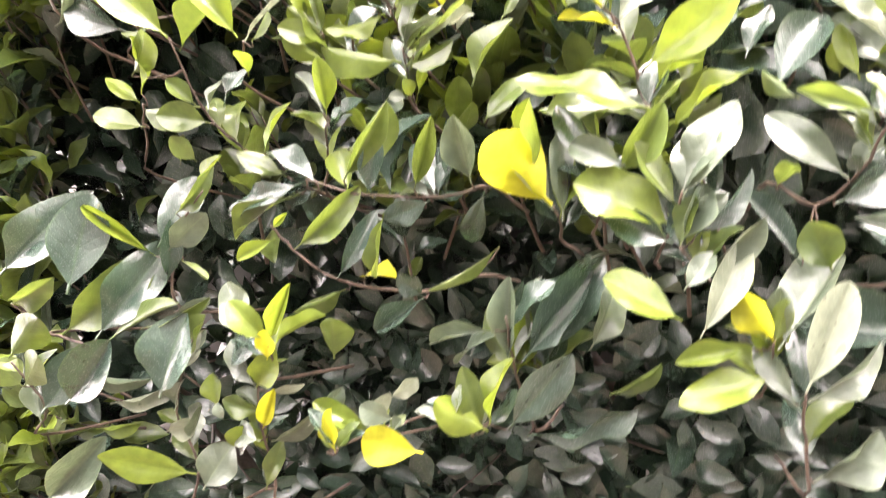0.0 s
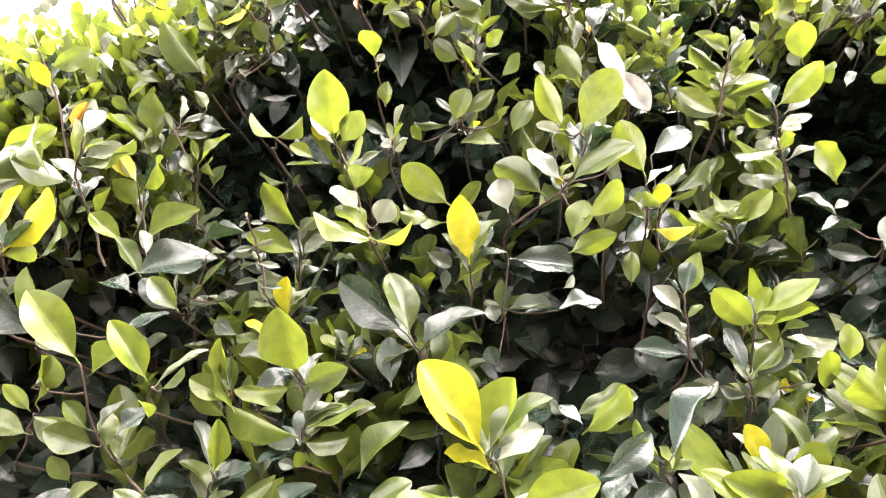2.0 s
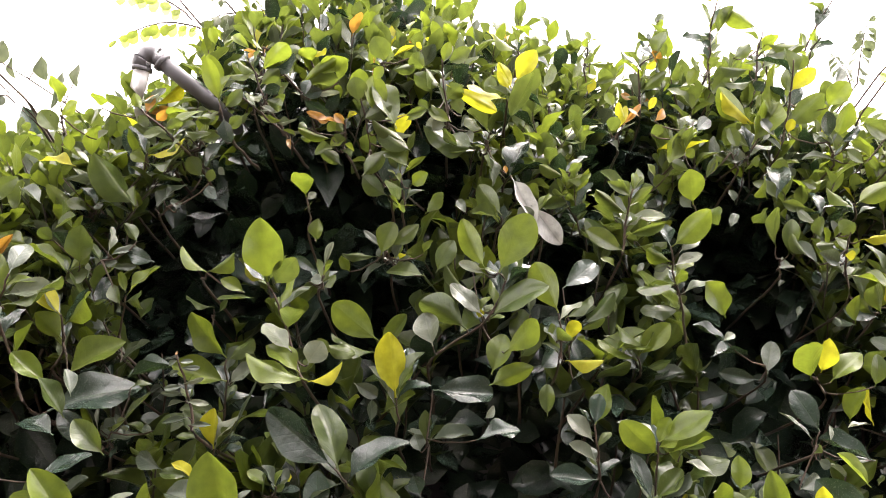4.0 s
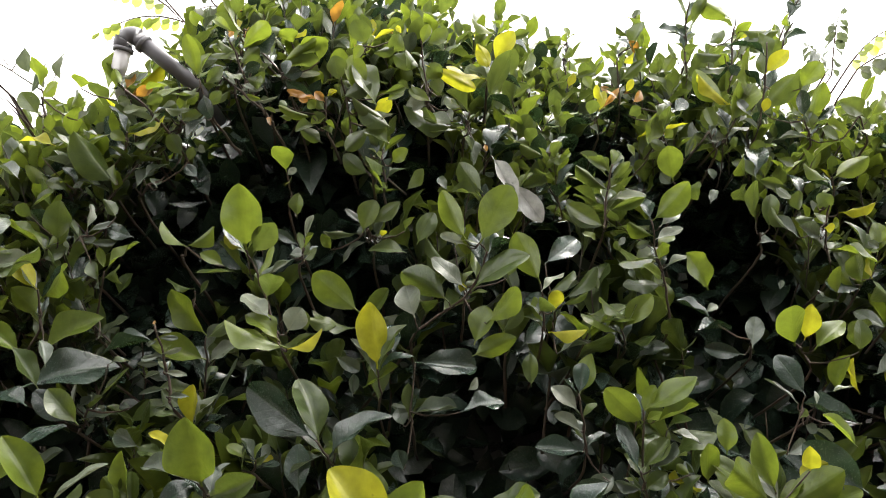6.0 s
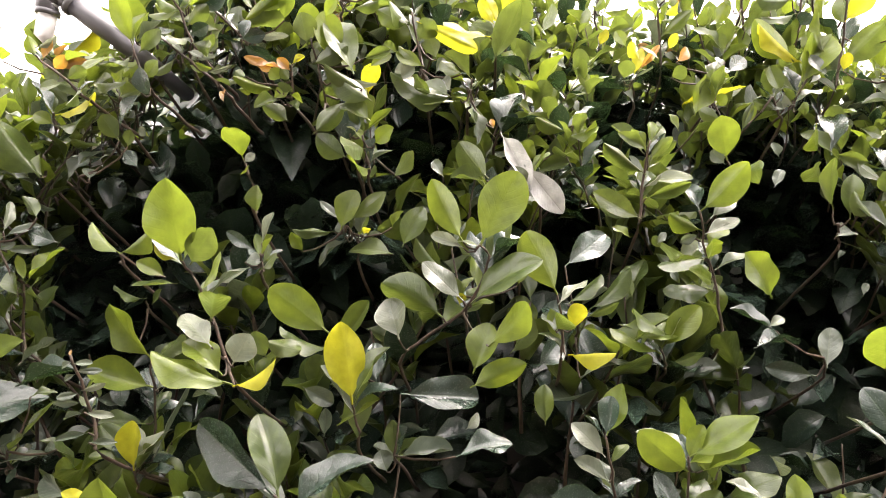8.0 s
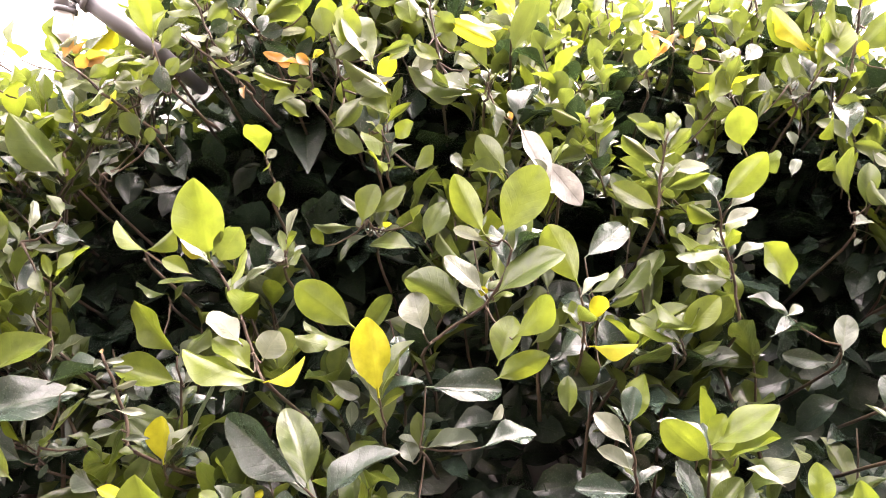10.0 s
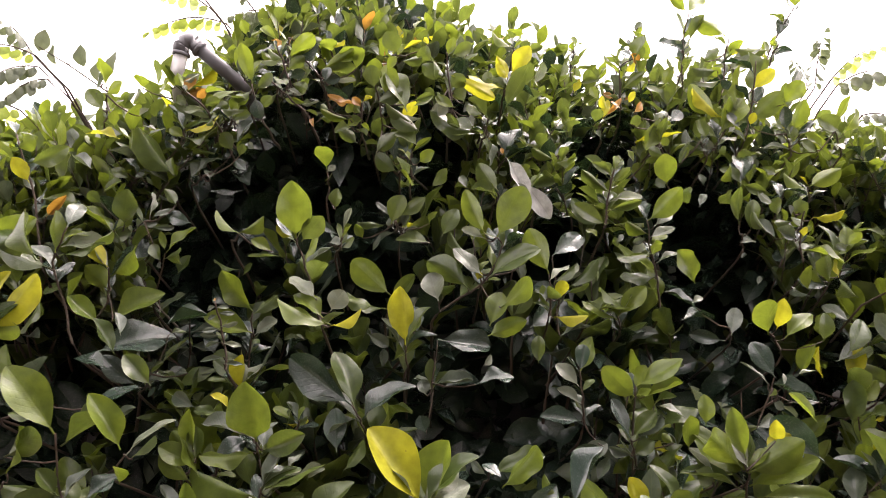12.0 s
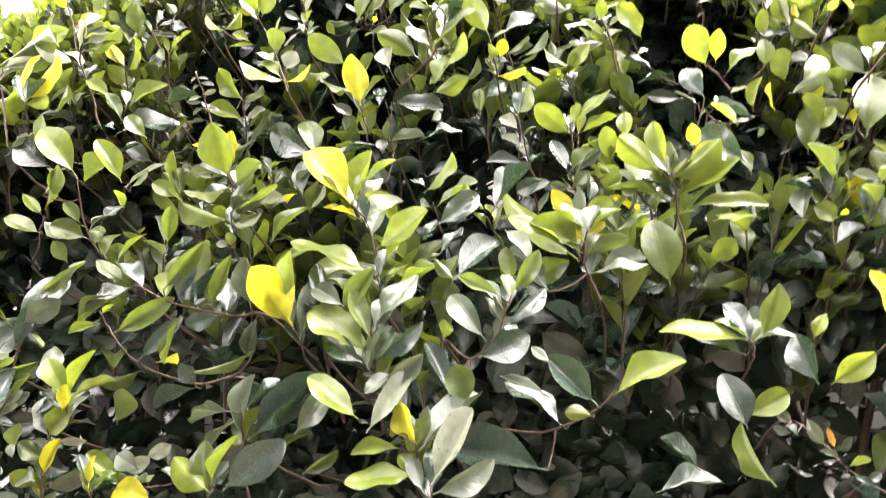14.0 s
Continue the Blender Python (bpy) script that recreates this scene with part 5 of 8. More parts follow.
sprig(
    [(0.117, 0.899, 1.808), (0.117, 0.769, 1.858), (0.118, 0.738, 1.856), (0.115, 0.719, 1.854)],
    ("young", (0.114, 0.719, 1.856), (0.086, 0.719, 1.865), 0.017, 44),
    ("silver", (0.115, 0.719, 1.860), (0.110, 0.719, 1.873), 0.007, 0),
    ("green", (0.143, 0.719, 1.846), (0.150, 0.712, 1.858), 0.012, 0),
    ("deep", (0.134, 0.719, 1.841), (0.155, 0.719, 1.850), 0.013, -42),
)
sprig(
    [(0.164, 0.980, 1.756), (0.164, 0.850, 1.806), (0.163, 0.819, 1.818), (0.157, 0.800, 1.830)],
    ("young", (0.139, 0.800, 1.818), (0.129, 0.788, 1.829), 0.015, 0),
    ("young", (0.154, 0.800, 1.818), (0.164, 0.800, 1.838), 0.011, 0),
    ("silver", (0.150, 0.800, 1.815), (0.161, 0.800, 1.824), 0.009, -32),
    ("silver", (0.132, 0.800, 1.816), (0.148, 0.800, 1.813), 0.009, -54),
    ("silver", (0.158, 0.800, 1.802), (0.175, 0.800, 1.809), 0.010, -40),
    ("silver", (0.172, 0.800, 1.799), (0.152, 0.800, 1.794), 0.010, 54),
    ("young", (0.157, 0.800, 1.844), (0.144, 0.800, 1.852), 0.009, 0),
    ("green", (0.141, 0.800, 1.853), (0.167, 0.800, 1.869), 0.017, -46),
)
sprig(
    [(0.233, 1.110, 1.828), (0.233, 0.980, 1.878), (0.226, 0.955, 1.918), (0.227, 0.930, 1.948)],
    ("young", (0.192, 0.930, 1.899), (0.195, 0.921, 1.911), 0.012, 0),
    ("young", (0.205, 0.930, 1.878), (0.191, 0.921, 1.895), 0.017, 0),
    ("yellow", (0.227, 0.930, 1.875), (0.234, 0.930, 1.896), 0.014, 0),
    ("young", (0.227, 0.930, 1.938), (0.219, 0.926, 1.950), 0.011, 0),
    ("young", (0.231, 0.930, 1.946), (0.224, 0.930, 1.964), 0.011, 38),
    ("young", (0.196, 0.930, 1.930), (0.185, 0.930, 1.941), 0.010, 0),
    ("green", (0.215, 0.930, 1.913), (0.235, 0.930, 1.930), 0.014, 0),
    ("green", (0.221, 0.930, 1.897), (0.198, 0.930, 1.911), 0.014, 0),
    ("young", (0.242, 0.930, 1.911), (0.261, 0.930, 1.919), 0.012, -38),
    ("green", (0.246, 0.930, 1.891), (0.265, 0.930, 1.901), 0.011, 0),
)
sprig(
    [(0.241, 0.960, 1.714), (0.241, 0.830, 1.764), (0.239, 0.799, 1.775), (0.234, 0.780, 1.785)],
    ("silver", (0.176, 0.780, 1.795), (0.198, 0.780, 1.803), 0.012, -57),
    ("green", (0.214, 0.780, 1.787), (0.229, 0.769, 1.798), 0.017, 0),
    ("silver", (0.227, 0.780, 1.785), (0.255, 0.780, 1.798), 0.018, -49),
    ("red", (0.249, 0.780, 1.808), (0.259, 0.780, 1.817), 0.008, 0),
    ("yellow", (0.239, 0.780, 1.798), (0.243, 0.780, 1.818), 0.012, 0),
    ("silver", (0.214, 0.780, 1.762), (0.239, 0.780, 1.769), 0.015, -53),
)
sprig(
    [(0.297, 1.110, 1.803), (0.297, 0.980, 1.853), (0.296, 0.963, 1.913), (0.315, 0.947, 1.956), (0.321, 0.930, 1.980)],
    ("young", (0.318, 0.930, 1.962), (0.326, 0.930, 1.980), 0.010, 0),
    ("green", (0.315, 0.930, 1.943), (0.324, 0.930, 1.964), 0.013, 0),
    ("green", (0.311, 0.930, 1.951), (0.296, 0.930, 1.966), 0.012, 32),
    ("yellow", (0.307, 0.930, 1.906), (0.326, 0.930, 1.927), 0.017, 0),
    ("green", (0.303, 0.930, 1.894), (0.326, 0.930, 1.907), 0.015, 0),
    ("green", (0.288, 0.930, 1.927), (0.268, 0.930, 1.931), 0.011, 36),
    ("green", (0.294, 0.930, 1.927), (0.323, 0.930, 1.935), 0.017, -46),
    ("deep", (0.329, 0.930, 1.878), (0.322, 0.930, 1.910), 0.018, 0),
    ("green", (0.292, 0.930, 1.893), (0.267, 0.930, 1.895), 0.014, 56),
    ("green", (0.316, 0.930, 1.891), (0.293, 0.926, 1.880), 0.015, 0),
    ("red", (0.288, 0.930, 1.869), (0.271, 0.930, 1.877), 0.010, 0),
    ("red", (0.301, 0.930, 1.866), (0.318, 0.930, 1.872), 0.010, 0),
    ("young", (0.303, 0.930, 1.870), (0.315, 0.930, 1.885), 0.011, 0),
)
sprig(
    [(0.364, 1.000, 1.794), (0.364, 0.870, 1.844), (0.359, 0.845, 1.893), (0.352, 0.820, 1.924)],
    ("deep", (0.351, 0.820, 1.891), (0.344, 0.820, 1.910), 0.011, 0),
    ("deep", (0.352, 0.820, 1.913), (0.327, 0.820, 1.924), 0.015, 48),
    ("green", (0.367, 0.820, 1.880), (0.357, 0.807, 1.891), 0.015, 0),
    ("young", (0.341, 0.820, 1.870), (0.328, 0.820, 1.890), 0.013, 30),
    ("young", (0.324, 0.820, 1.853), (0.338, 0.820, 1.878), 0.016, 0),
    ("green", (0.317, 0.820, 1.853), (0.335, 0.820, 1.860), 0.011, -29),
    ("green", (0.352, 0.820, 1.846), (0.371, 0.820, 1.868), 0.017, -27),
    ("green", (0.328, 0.820, 1.830), (0.307, 0.820, 1.854), 0.018, 34),
    ("green", (0.334, 0.820, 1.827), (0.322, 0.815, 1.845), 0.015, 0),
)
sprig(
    [(0.413, 0.980, 1.794), (0.413, 0.850, 1.844), (0.409, 0.825, 1.891), (0.405, 0.800, 1.914)],
    ("young", (0.410, 0.800, 1.885), (0.420, 0.800, 1.914), 0.018, 0),
    ("green", (0.406, 0.800, 1.879), (0.445, 0.800, 1.886), 0.022, -49),
    ("young", (0.417, 0.800, 1.893), (0.450, 0.800, 1.900), 0.017, -60),
    ("green", (0.390, 0.800, 1.868), (0.357, 0.800, 1.872), 0.019, 48),
    ("deep", (0.396, 0.800, 1.843), (0.401, 0.784, 1.851), 0.017, 0),
    ("green", (0.394, 0.800, 1.855), (0.363, 0.800, 1.851), 0.018, 56),
    ("young", (0.424, 0.800, 1.829), (0.403, 0.800, 1.869), 0.025, 55),
    ("green", (0.371, 0.800, 1.882), (0.389, 0.791, 1.895), 0.019, 0),
)
sprig(
    [(0.468, 0.970, 1.819), (0.468, 0.840, 1.869), (0.469, 0.815, 1.900), (0.468, 0.790, 1.905)],
    ("deep", (0.461, 0.790, 1.895), (0.487, 0.790, 1.905), 0.016, -57),
    ("young", (0.458, 0.790, 1.894), (0.452, 0.782, 1.910), 0.014, 0),
    ("green", (0.438, 0.790, 1.863), (0.445, 0.782, 1.878), 0.014, 0),
    ("silver", (0.482, 0.790, 1.850), (0.496, 0.790, 1.871), 0.014, 0),
)
sprig(
    [(0.478, 0.930, 1.700), (0.478, 0.800, 1.750), (0.468, 0.769, 1.761), (0.454, 0.750, 1.773)],
    ("deep", (0.454, 0.750, 1.781), (0.444, 0.737, 1.802), 0.019, 0),
    ("green", (0.466, 0.750, 1.759), (0.461, 0.750, 1.788), 0.017, 31),
    ("deep", (0.478, 0.750, 1.778), (0.491, 0.750, 1.792), 0.011, 0),
    ("silver", (0.460, 0.750, 1.744), (0.434, 0.750, 1.760), 0.017, 45),
    ("young", (0.499, 0.750, 1.756), (0.478, 0.750, 1.773), 0.015, 28),
    ("silver", (0.487, 0.750, 1.772), (0.505, 0.750, 1.777), 0.010, -55),
    ("green", (0.517, 0.750, 1.765), (0.505, 0.750, 1.783), 0.012, 0),
    ("yellow", (0.410, 0.750, 1.781), (0.412, 0.746, 1.796), 0.011, 0),
)
sprig(
    [(0.370, 0.930, 1.686), (0.370, 0.800, 1.736), (0.362, 0.769, 1.748), (0.349, 0.750, 1.759)],
    ("silver", (0.397, 0.750, 1.777), (0.386, 0.750, 1.798), 0.012, 0),
    ("silver", (0.404, 0.750, 1.762), (0.390, 0.750, 1.775), 0.010, 36),
    ("green", (0.368, 0.750, 1.768), (0.347, 0.750, 1.786), 0.016, 0),
    ("young", (0.282, 0.750, 1.742), (0.295, 0.750, 1.776), 0.020, -44),
    ("green", (0.296, 0.750, 1.761), (0.299, 0.750, 1.783), 0.013, 0),
    ("green", (0.305, 0.750, 1.739), (0.285, 0.746, 1.746), 0.013, 0),
    ("young", (0.268, 0.750, 1.729), (0.261, 0.750, 1.745), 0.010, 0),
    ("green", (0.353, 0.750, 1.742), (0.333, 0.750, 1.756), 0.012, 0),
    ("silver", (0.368, 0.750, 1.749), (0.349, 0.750, 1.756), 0.011, 31),
    ("young", (0.324, 0.750, 1.733), (0.330, 0.750, 1.750), 0.010, -34),
    ("green", (0.422, 0.750, 1.730), (0.443, 0.750, 1.725), 0.011, 0),
    ("silver", (0.465, 0.750, 1.694), (0.479, 0.750, 1.714), 0.014, 0),
    ("green", (0.431, 0.750, 1.700), (0.407, 0.750, 1.708), 0.014, 0),
    ("green", (0.388, 0.750, 1.682), (0.366, 0.728, 1.693), 0.022, 0),
    ("silver", (0.353, 0.750, 1.705), (0.349, 0.746, 1.718), 0.010, 0),
    ("green", (0.442, 0.750, 1.684), (0.418, 0.750, 1.696), 0.015, 29),
)
sprig(
    [(-0.013, 0.858, 1.638), (-0.013, 0.728, 1.688), (-0.010, 0.697, 1.699), (-0.011, 0.678, 1.710)],
    ("green", (0.012, 0.678, 1.712), (-0.014, 0.678, 1.739), 0.021, 0),
    ("deep", (-0.029, 0.678, 1.701), (-0.009, 0.666, 1.729), 0.025, 0),
    ("green", (-0.020, 0.678, 1.677), (-0.040, 0.678, 1.706), 0.021, 0),
    ("young", (0.022, 0.678, 1.717), (0.022, 0.678, 1.730), 0.007, 0),
    ("green", (0.025, 0.678, 1.674), (0.043, 0.678, 1.693), 0.015, -33),
    ("silver", (0.065, 0.678, 1.675), (0.056, 0.678, 1.690), 0.010, 0),
)
sprig(
    [(0.098, 0.875, 1.612), (0.098, 0.745, 1.662), (0.101, 0.714, 1.668), (0.100, 0.695, 1.675)],
    ("green", (0.102, 0.695, 1.679), (0.075, 0.688, 1.703), 0.024, 0),
    ("green", (0.094, 0.695, 1.674), (0.070, 0.695, 1.679), 0.014, 49),
)
sprig(
    [(-0.295, 0.800, 1.552), (-0.295, 0.670, 1.602), (-0.277, 0.639, 1.609), (-0.262, 0.620, 1.616)],
    ("green", (-0.307, 0.620, 1.633), (-0.318, 0.612, 1.642), 0.013, 0),
    ("green", (-0.307, 0.620, 1.643), (-0.286, 0.620, 1.654), 0.013, -48),
    ("silver", (-0.262, 0.620, 1.607), (-0.251, 0.620, 1.616), 0.008, 0),
    ("pale", (-0.248, 0.620, 1.634), (-0.256, 0.620, 1.649), 0.009, 45),
    ("silver", (-0.247, 0.620, 1.626), (-0.234, 0.620, 1.632), 0.008, -46),
    ("green", (-0.231, 0.620, 1.634), (-0.244, 0.620, 1.651), 0.012, 0),
    ("deep", (-0.214, 0.620, 1.616), (-0.242, 0.620, 1.624), 0.016, 0),
    ("silver", (-0.241, 0.620, 1.602), (-0.234, 0.618, 1.612), 0.007, 0),
    ("green", (-0.242, 0.620, 1.576), (-0.253, 0.620, 1.595), 0.013, 0),
    ("green", (-0.224, 0.620, 1.564), (-0.214, 0.620, 1.584), 0.012, 0),
    ("silver", (-0.241, 0.620, 1.569), (-0.247, 0.620, 1.576), 0.006, 0),
)
sprig(
    [(-0.325, 0.780, 1.422), (-0.325, 0.650, 1.472), (-0.306, 0.619, 1.478), (-0.290, 0.600, 1.484)],
    ("deep", (-0.289, 0.600, 1.485), (-0.226, 0.600, 1.515), 0.039, -42),
    ("deep", (-0.226, 0.600, 1.514), (-0.188, 0.600, 1.526), 0.020, -61),
)
sprig(
    [(-0.201, 0.880, 1.511), (-0.201, 0.750, 1.561), (-0.191, 0.719, 1.567), (-0.185, 0.700, 1.574)],
    ("green", (-0.185, 0.700, 1.579), (-0.216, 0.700, 1.581), 0.016, 59),
    ("green", (-0.173, 0.700, 1.567), (-0.170, 0.700, 1.584), 0.010, -41),
    ("deep", (-0.194, 0.700, 1.535), (-0.218, 0.700, 1.556), 0.017, 0),
)
sprig(
    [(-0.074, 0.800, 1.539), (-0.074, 0.670, 1.589), (-0.066, 0.639, 1.599), (-0.062, 0.620, 1.608)],
    ("pale", (-0.060, 0.620, 1.628), (-0.055, 0.620, 1.639), 0.007, 0),
    ("deep", (-0.072, 0.620, 1.615), (-0.088, 0.620, 1.624), 0.010, 0),
    ("silver", (-0.091, 0.620, 1.600), (-0.063, 0.620, 1.606), 0.014, -55),
    ("green", (-0.059, 0.620, 1.587), (-0.050, 0.620, 1.608), 0.013, -52),
    ("pale", (-0.081, 0.620, 1.593), (-0.094, 0.620, 1.587), 0.008, 46),
    ("green", (-0.055, 0.620, 1.534), (-0.062, 0.614, 1.553), 0.014, 0),
    ("green", (-0.059, 0.620, 1.547), (-0.030, 0.620, 1.538), 0.016, -38),
)
sprig(
    [(-0.010, 0.860, 1.554), (-0.010, 0.730, 1.604), (-0.007, 0.705, 1.623), (-0.012, 0.680, 1.636)],
    ("young", (-0.025, 0.680, 1.626), (-0.007, 0.680, 1.664), 0.024, -56),
    ("green", (-0.036, 0.680, 1.623), (-0.054, 0.680, 1.631), 0.010, 33),
    ("green", (-0.004, 0.680, 1.646), (0.019, 0.680, 1.662), 0.017, 0),
    ("silver", (0.006, 0.680, 1.627), (-0.001, 0.680, 1.647), 0.012, 0),
    ("silver", (-0.019, 0.680, 1.618), (-0.019, 0.680, 1.641), 0.013, -51),
    ("silver", (-0.024, 0.680, 1.647), (-0.036, 0.680, 1.655), 0.008, 57),
    ("young", (0.024, 0.680, 1.634), (0.032, 0.680, 1.648), 0.009, -40),
    ("yellow", (0.015, 0.680, 1.627), (0.005, 0.680, 1.636), 0.007, 55),
    ("green", (0.026, 0.680, 1.613), (-0.011, 0.680, 1.625), 0.022, 57),
    ("silver", (-0.018, 0.680, 1.617), (-0.041, 0.680, 1.610), 0.012, 60),
    ("young", (-0.047, 0.680, 1.615), (-0.055, 0.675, 1.628), 0.011, 0),
)
sprig(
    [(-0.021, 0.840, 1.471), (-0.021, 0.710, 1.521), (-0.016, 0.679, 1.531), (-0.015, 0.660, 1.541)],
    ("green", (-0.008, 0.660, 1.550), (0.013, 0.660, 1.574), 0.016, 0),
    ("green", (-0.017, 0.660, 1.537), (-0.061, 0.660, 1.546), 0.025, 57),
    ("deep", (0.017, 0.660, 1.514), (0.014, 0.660, 1.546), 0.017, 0),
)
sprig(
    [(0.083, 0.845, 1.507), (0.083, 0.715, 1.557), (0.084, 0.684, 1.568), (0.081, 0.665, 1.580)],
    ("green", (0.066, 0.665, 1.611), (0.043, 0.665, 1.620), 0.014, 39),
    ("silver", (0.073, 0.665, 1.617), (0.084, 0.665, 1.637), 0.013, -46),
    ("young", (0.087, 0.665, 1.579), (0.073, 0.665, 1.593), 0.011, 0),
    ("yellow", (0.076, 0.665, 1.568), (0.081, 0.665, 1.583), 0.009, -30),
    ("young", (0.123, 0.665, 1.588), (0.132, 0.665, 1.608), 0.012, -43),
    ("green", (0.118, 0.665, 1.537), (0.138, 0.665, 1.562), 0.016, -56),
)
sprig(
    [(0.173, 0.870, 1.487), (0.173, 0.740, 1.537), (0.174, 0.709, 1.552), (0.171, 0.690, 1.568)],
    ("deep", (0.162, 0.690, 1.605), (0.197, 0.690, 1.635), 0.025, 0),
    ("deep", (0.167, 0.690, 1.567), (0.143, 0.690, 1.576), 0.014, 0),
    ("silver", (0.175, 0.690, 1.581), (0.197, 0.690, 1.585), 0.011, -56),
    ("green", (0.156, 0.690, 1.586), (0.188, 0.690, 1.601), 0.018, -62),
    ("deep", (0.140, 0.690, 1.525), (0.163, 0.681, 1.548), 0.022, 0),
    ("silver", (0.173, 0.690, 1.518), (0.213, 0.690, 1.537), 0.022, -69),
    ("young", (0.213, 0.690, 1.628), (0.201, 0.690, 1.639), 0.009, 0),
    ("pale", (0.156, 0.690, 1.555), (0.170, 0.690, 1.563), 0.009, 0),
    ("green", (0.196, 0.690, 1.575), (0.216, 0.690, 1.596), 0.016, -48),
    ("young", (0.190, 0.690, 1.565), (0.204, 0.690, 1.575), 0.009, -35),
    ("silver", (0.234, 0.690, 1.623), (0.241, 0.690, 1.633), 0.007, 0),
)
sprig(
    [(0.399, 0.900, 1.565), (0.399, 0.770, 1.615), (0.395, 0.739, 1.629), (0.387, 0.720, 1.643)],
    ("silver", (0.381, 0.720, 1.627), (0.407, 0.720, 1.641), 0.017, -47),
    ("silver", (0.395, 0.720, 1.611), (0.388, 0.720, 1.617), 0.005, 34),
    ("green", (0.377, 0.720, 1.671), (0.368, 0.713, 1.695), 0.017, 0),
    ("silver", (0.337, 0.720, 1.673), (0.345, 0.720, 1.689), 0.010, -40),
    ("green", (0.410, 0.720, 1.654), (0.397, 0.720, 1.684), 0.018, 0),
    ("green", (0.428, 0.720, 1.665), (0.425, 0.714, 1.687), 0.015, 0),
    ("green", (0.445, 0.720, 1.660), (0.423, 0.720, 1.658), 0.012, 38),
    ("silver", (0.404, 0.720, 1.584), (0.409, 0.720, 1.595), 0.006, -28),
    ("pale", (0.448, 0.720, 1.577), (0.445, 0.720, 1.586), 0.006, 0),
    ("deep", (0.485, 0.720, 1.586), (0.452, 0.711, 1.594), 0.020, 0),
    ("young", (0.479, 0.720, 1.589), (0.463, 0.713, 1.603), 0.014, 0),
)
sprig(
    [(0.384, 0.900, 1.457), (0.384, 0.770, 1.507), (0.380, 0.739, 1.520), (0.372, 0.720, 1.534)],
    ("silver", (0.376, 0.720, 1.522), (0.385, 0.720, 1.557), 0.020, -34),
    ("deep", (0.316, 0.720, 1.541), (0.360, 0.720, 1.553), 0.023, -73),
    ("silver", (0.257, 0.720, 1.514), (0.290, 0.720, 1.527), 0.020, -56),
    ("green", (0.249, 0.720, 1.525), (0.276, 0.720, 1.538), 0.017, -56),
    ("deep", (0.335, 0.720, 1.555), (0.301, 0.720, 1.573), 0.022, 55),
    ("silver", (0.275, 0.720, 1.634), (0.261, 0.720, 1.628), 0.009, 0),
    ("green", (0.244, 0.720, 1.622), (0.236, 0.718, 1.632), 0.008, 0),
    ("silver", (0.257, 0.720, 1.594), (0.253, 0.719, 1.604), 0.007, 0),
    ("green", (0.220, 0.720, 1.581), (0.217, 0.720, 1.600), 0.011, 0),
    ("deep", (0.355, 0.720, 1.506), (0.328, 0.720, 1.525), 0.017, 0),
)
sprig(
    [(-0.269, 0.800, 1.385), (-0.269, 0.670, 1.435), (-0.254, 0.639, 1.450), (-0.243, 0.620, 1.465)],
    ("green", (-0.225, 0.620, 1.484), (-0.207, 0.620, 1.500), 0.012, -58),
    ("green", (-0.228, 0.620, 1.504), (-0.213, 0.620, 1.511), 0.009, -58),
    ("pale", (-0.272, 0.620, 1.473), (-0.257, 0.620, 1.492), 0.013, -56),
    ("young", (-0.275, 0.620, 1.478), (-0.270, 0.620, 1.490), 0.007, 0),
    ("silver", (-0.265, 0.620, 1.471), (-0.241, 0.620, 1.477), 0.014, -55),
    ("silver", (-0.234, 0.620, 1.476), (-0.243, 0.620, 1.480), 0.005, 33),
    ("silver", (-0.206, 0.620, 1.467), (-0.220, 0.620, 1.470), 0.008, 47),
    ("silver", (-0.258, 0.620, 1.451), (-0.226, 0.620, 1.463), 0.019, -51),
    ("deep", (-0.271, 0.620, 1.449), (-0.295, 0.620, 1.478), 0.022, 0),
    ("deep", (-0.226, 0.620, 1.433), (-0.244, 0.620, 1.448), 0.012, 0),
    ("silver", (-0.196, 0.620, 1.434), (-0.223, 0.620, 1.445), 0.016, 0),
    ("green", (-0.173, 0.620, 1.429), (-0.196, 0.620, 1.434), 0.013, 55),
)
sprig(
    [(-0.168, 0.820, 1.381), (-0.168, 0.690, 1.431), (-0.159, 0.659, 1.443), (-0.154, 0.640, 1.456)],
    ("green", (-0.165, 0.640, 1.462), (-0.192, 0.640, 1.478), 0.018, 50),
    ("green", (-0.164, 0.640, 1.452), (-0.188, 0.640, 1.465), 0.015, 50),
    ("silver", (-0.130, 0.640, 1.465), (-0.124, 0.640, 1.507), 0.021, -64),
    ("silver", (-0.095, 0.640, 1.504), (-0.119, 0.640, 1.507), 0.012, 70),
    ("deep", (-0.115, 0.640, 1.487), (-0.103, 0.640, 1.505), 0.012, -54),
)
sprig(
    [(-0.103, 0.780, 1.356), (-0.103, 0.650, 1.406), (-0.095, 0.619, 1.417), (-0.090, 0.600, 1.428)],
    ("green", (-0.118, 0.600, 1.417), (-0.097, 0.600, 1.439), 0.017, -57),
    ("young", (-0.094, 0.600, 1.427), (-0.117, 0.600, 1.437), 0.013, 66),
    ("young", (-0.092, 0.600, 1.427), (-0.088, 0.600, 1.442), 0.009, -44),
    ("green", (-0.090, 0.600, 1.420), (-0.083, 0.600, 1.430), 0.007, 0),
    ("silver", (-0.035, 0.600, 1.433), (-0.068, 0.600, 1.417), 0.019, 66),
    ("deep", (-0.053, 0.600, 1.400), (-0.058, 0.592, 1.439), 0.024, 0),
    ("green", (-0.045, 0.600, 1.383), (-0.026, 0.600, 1.409), 0.018, -52),
)
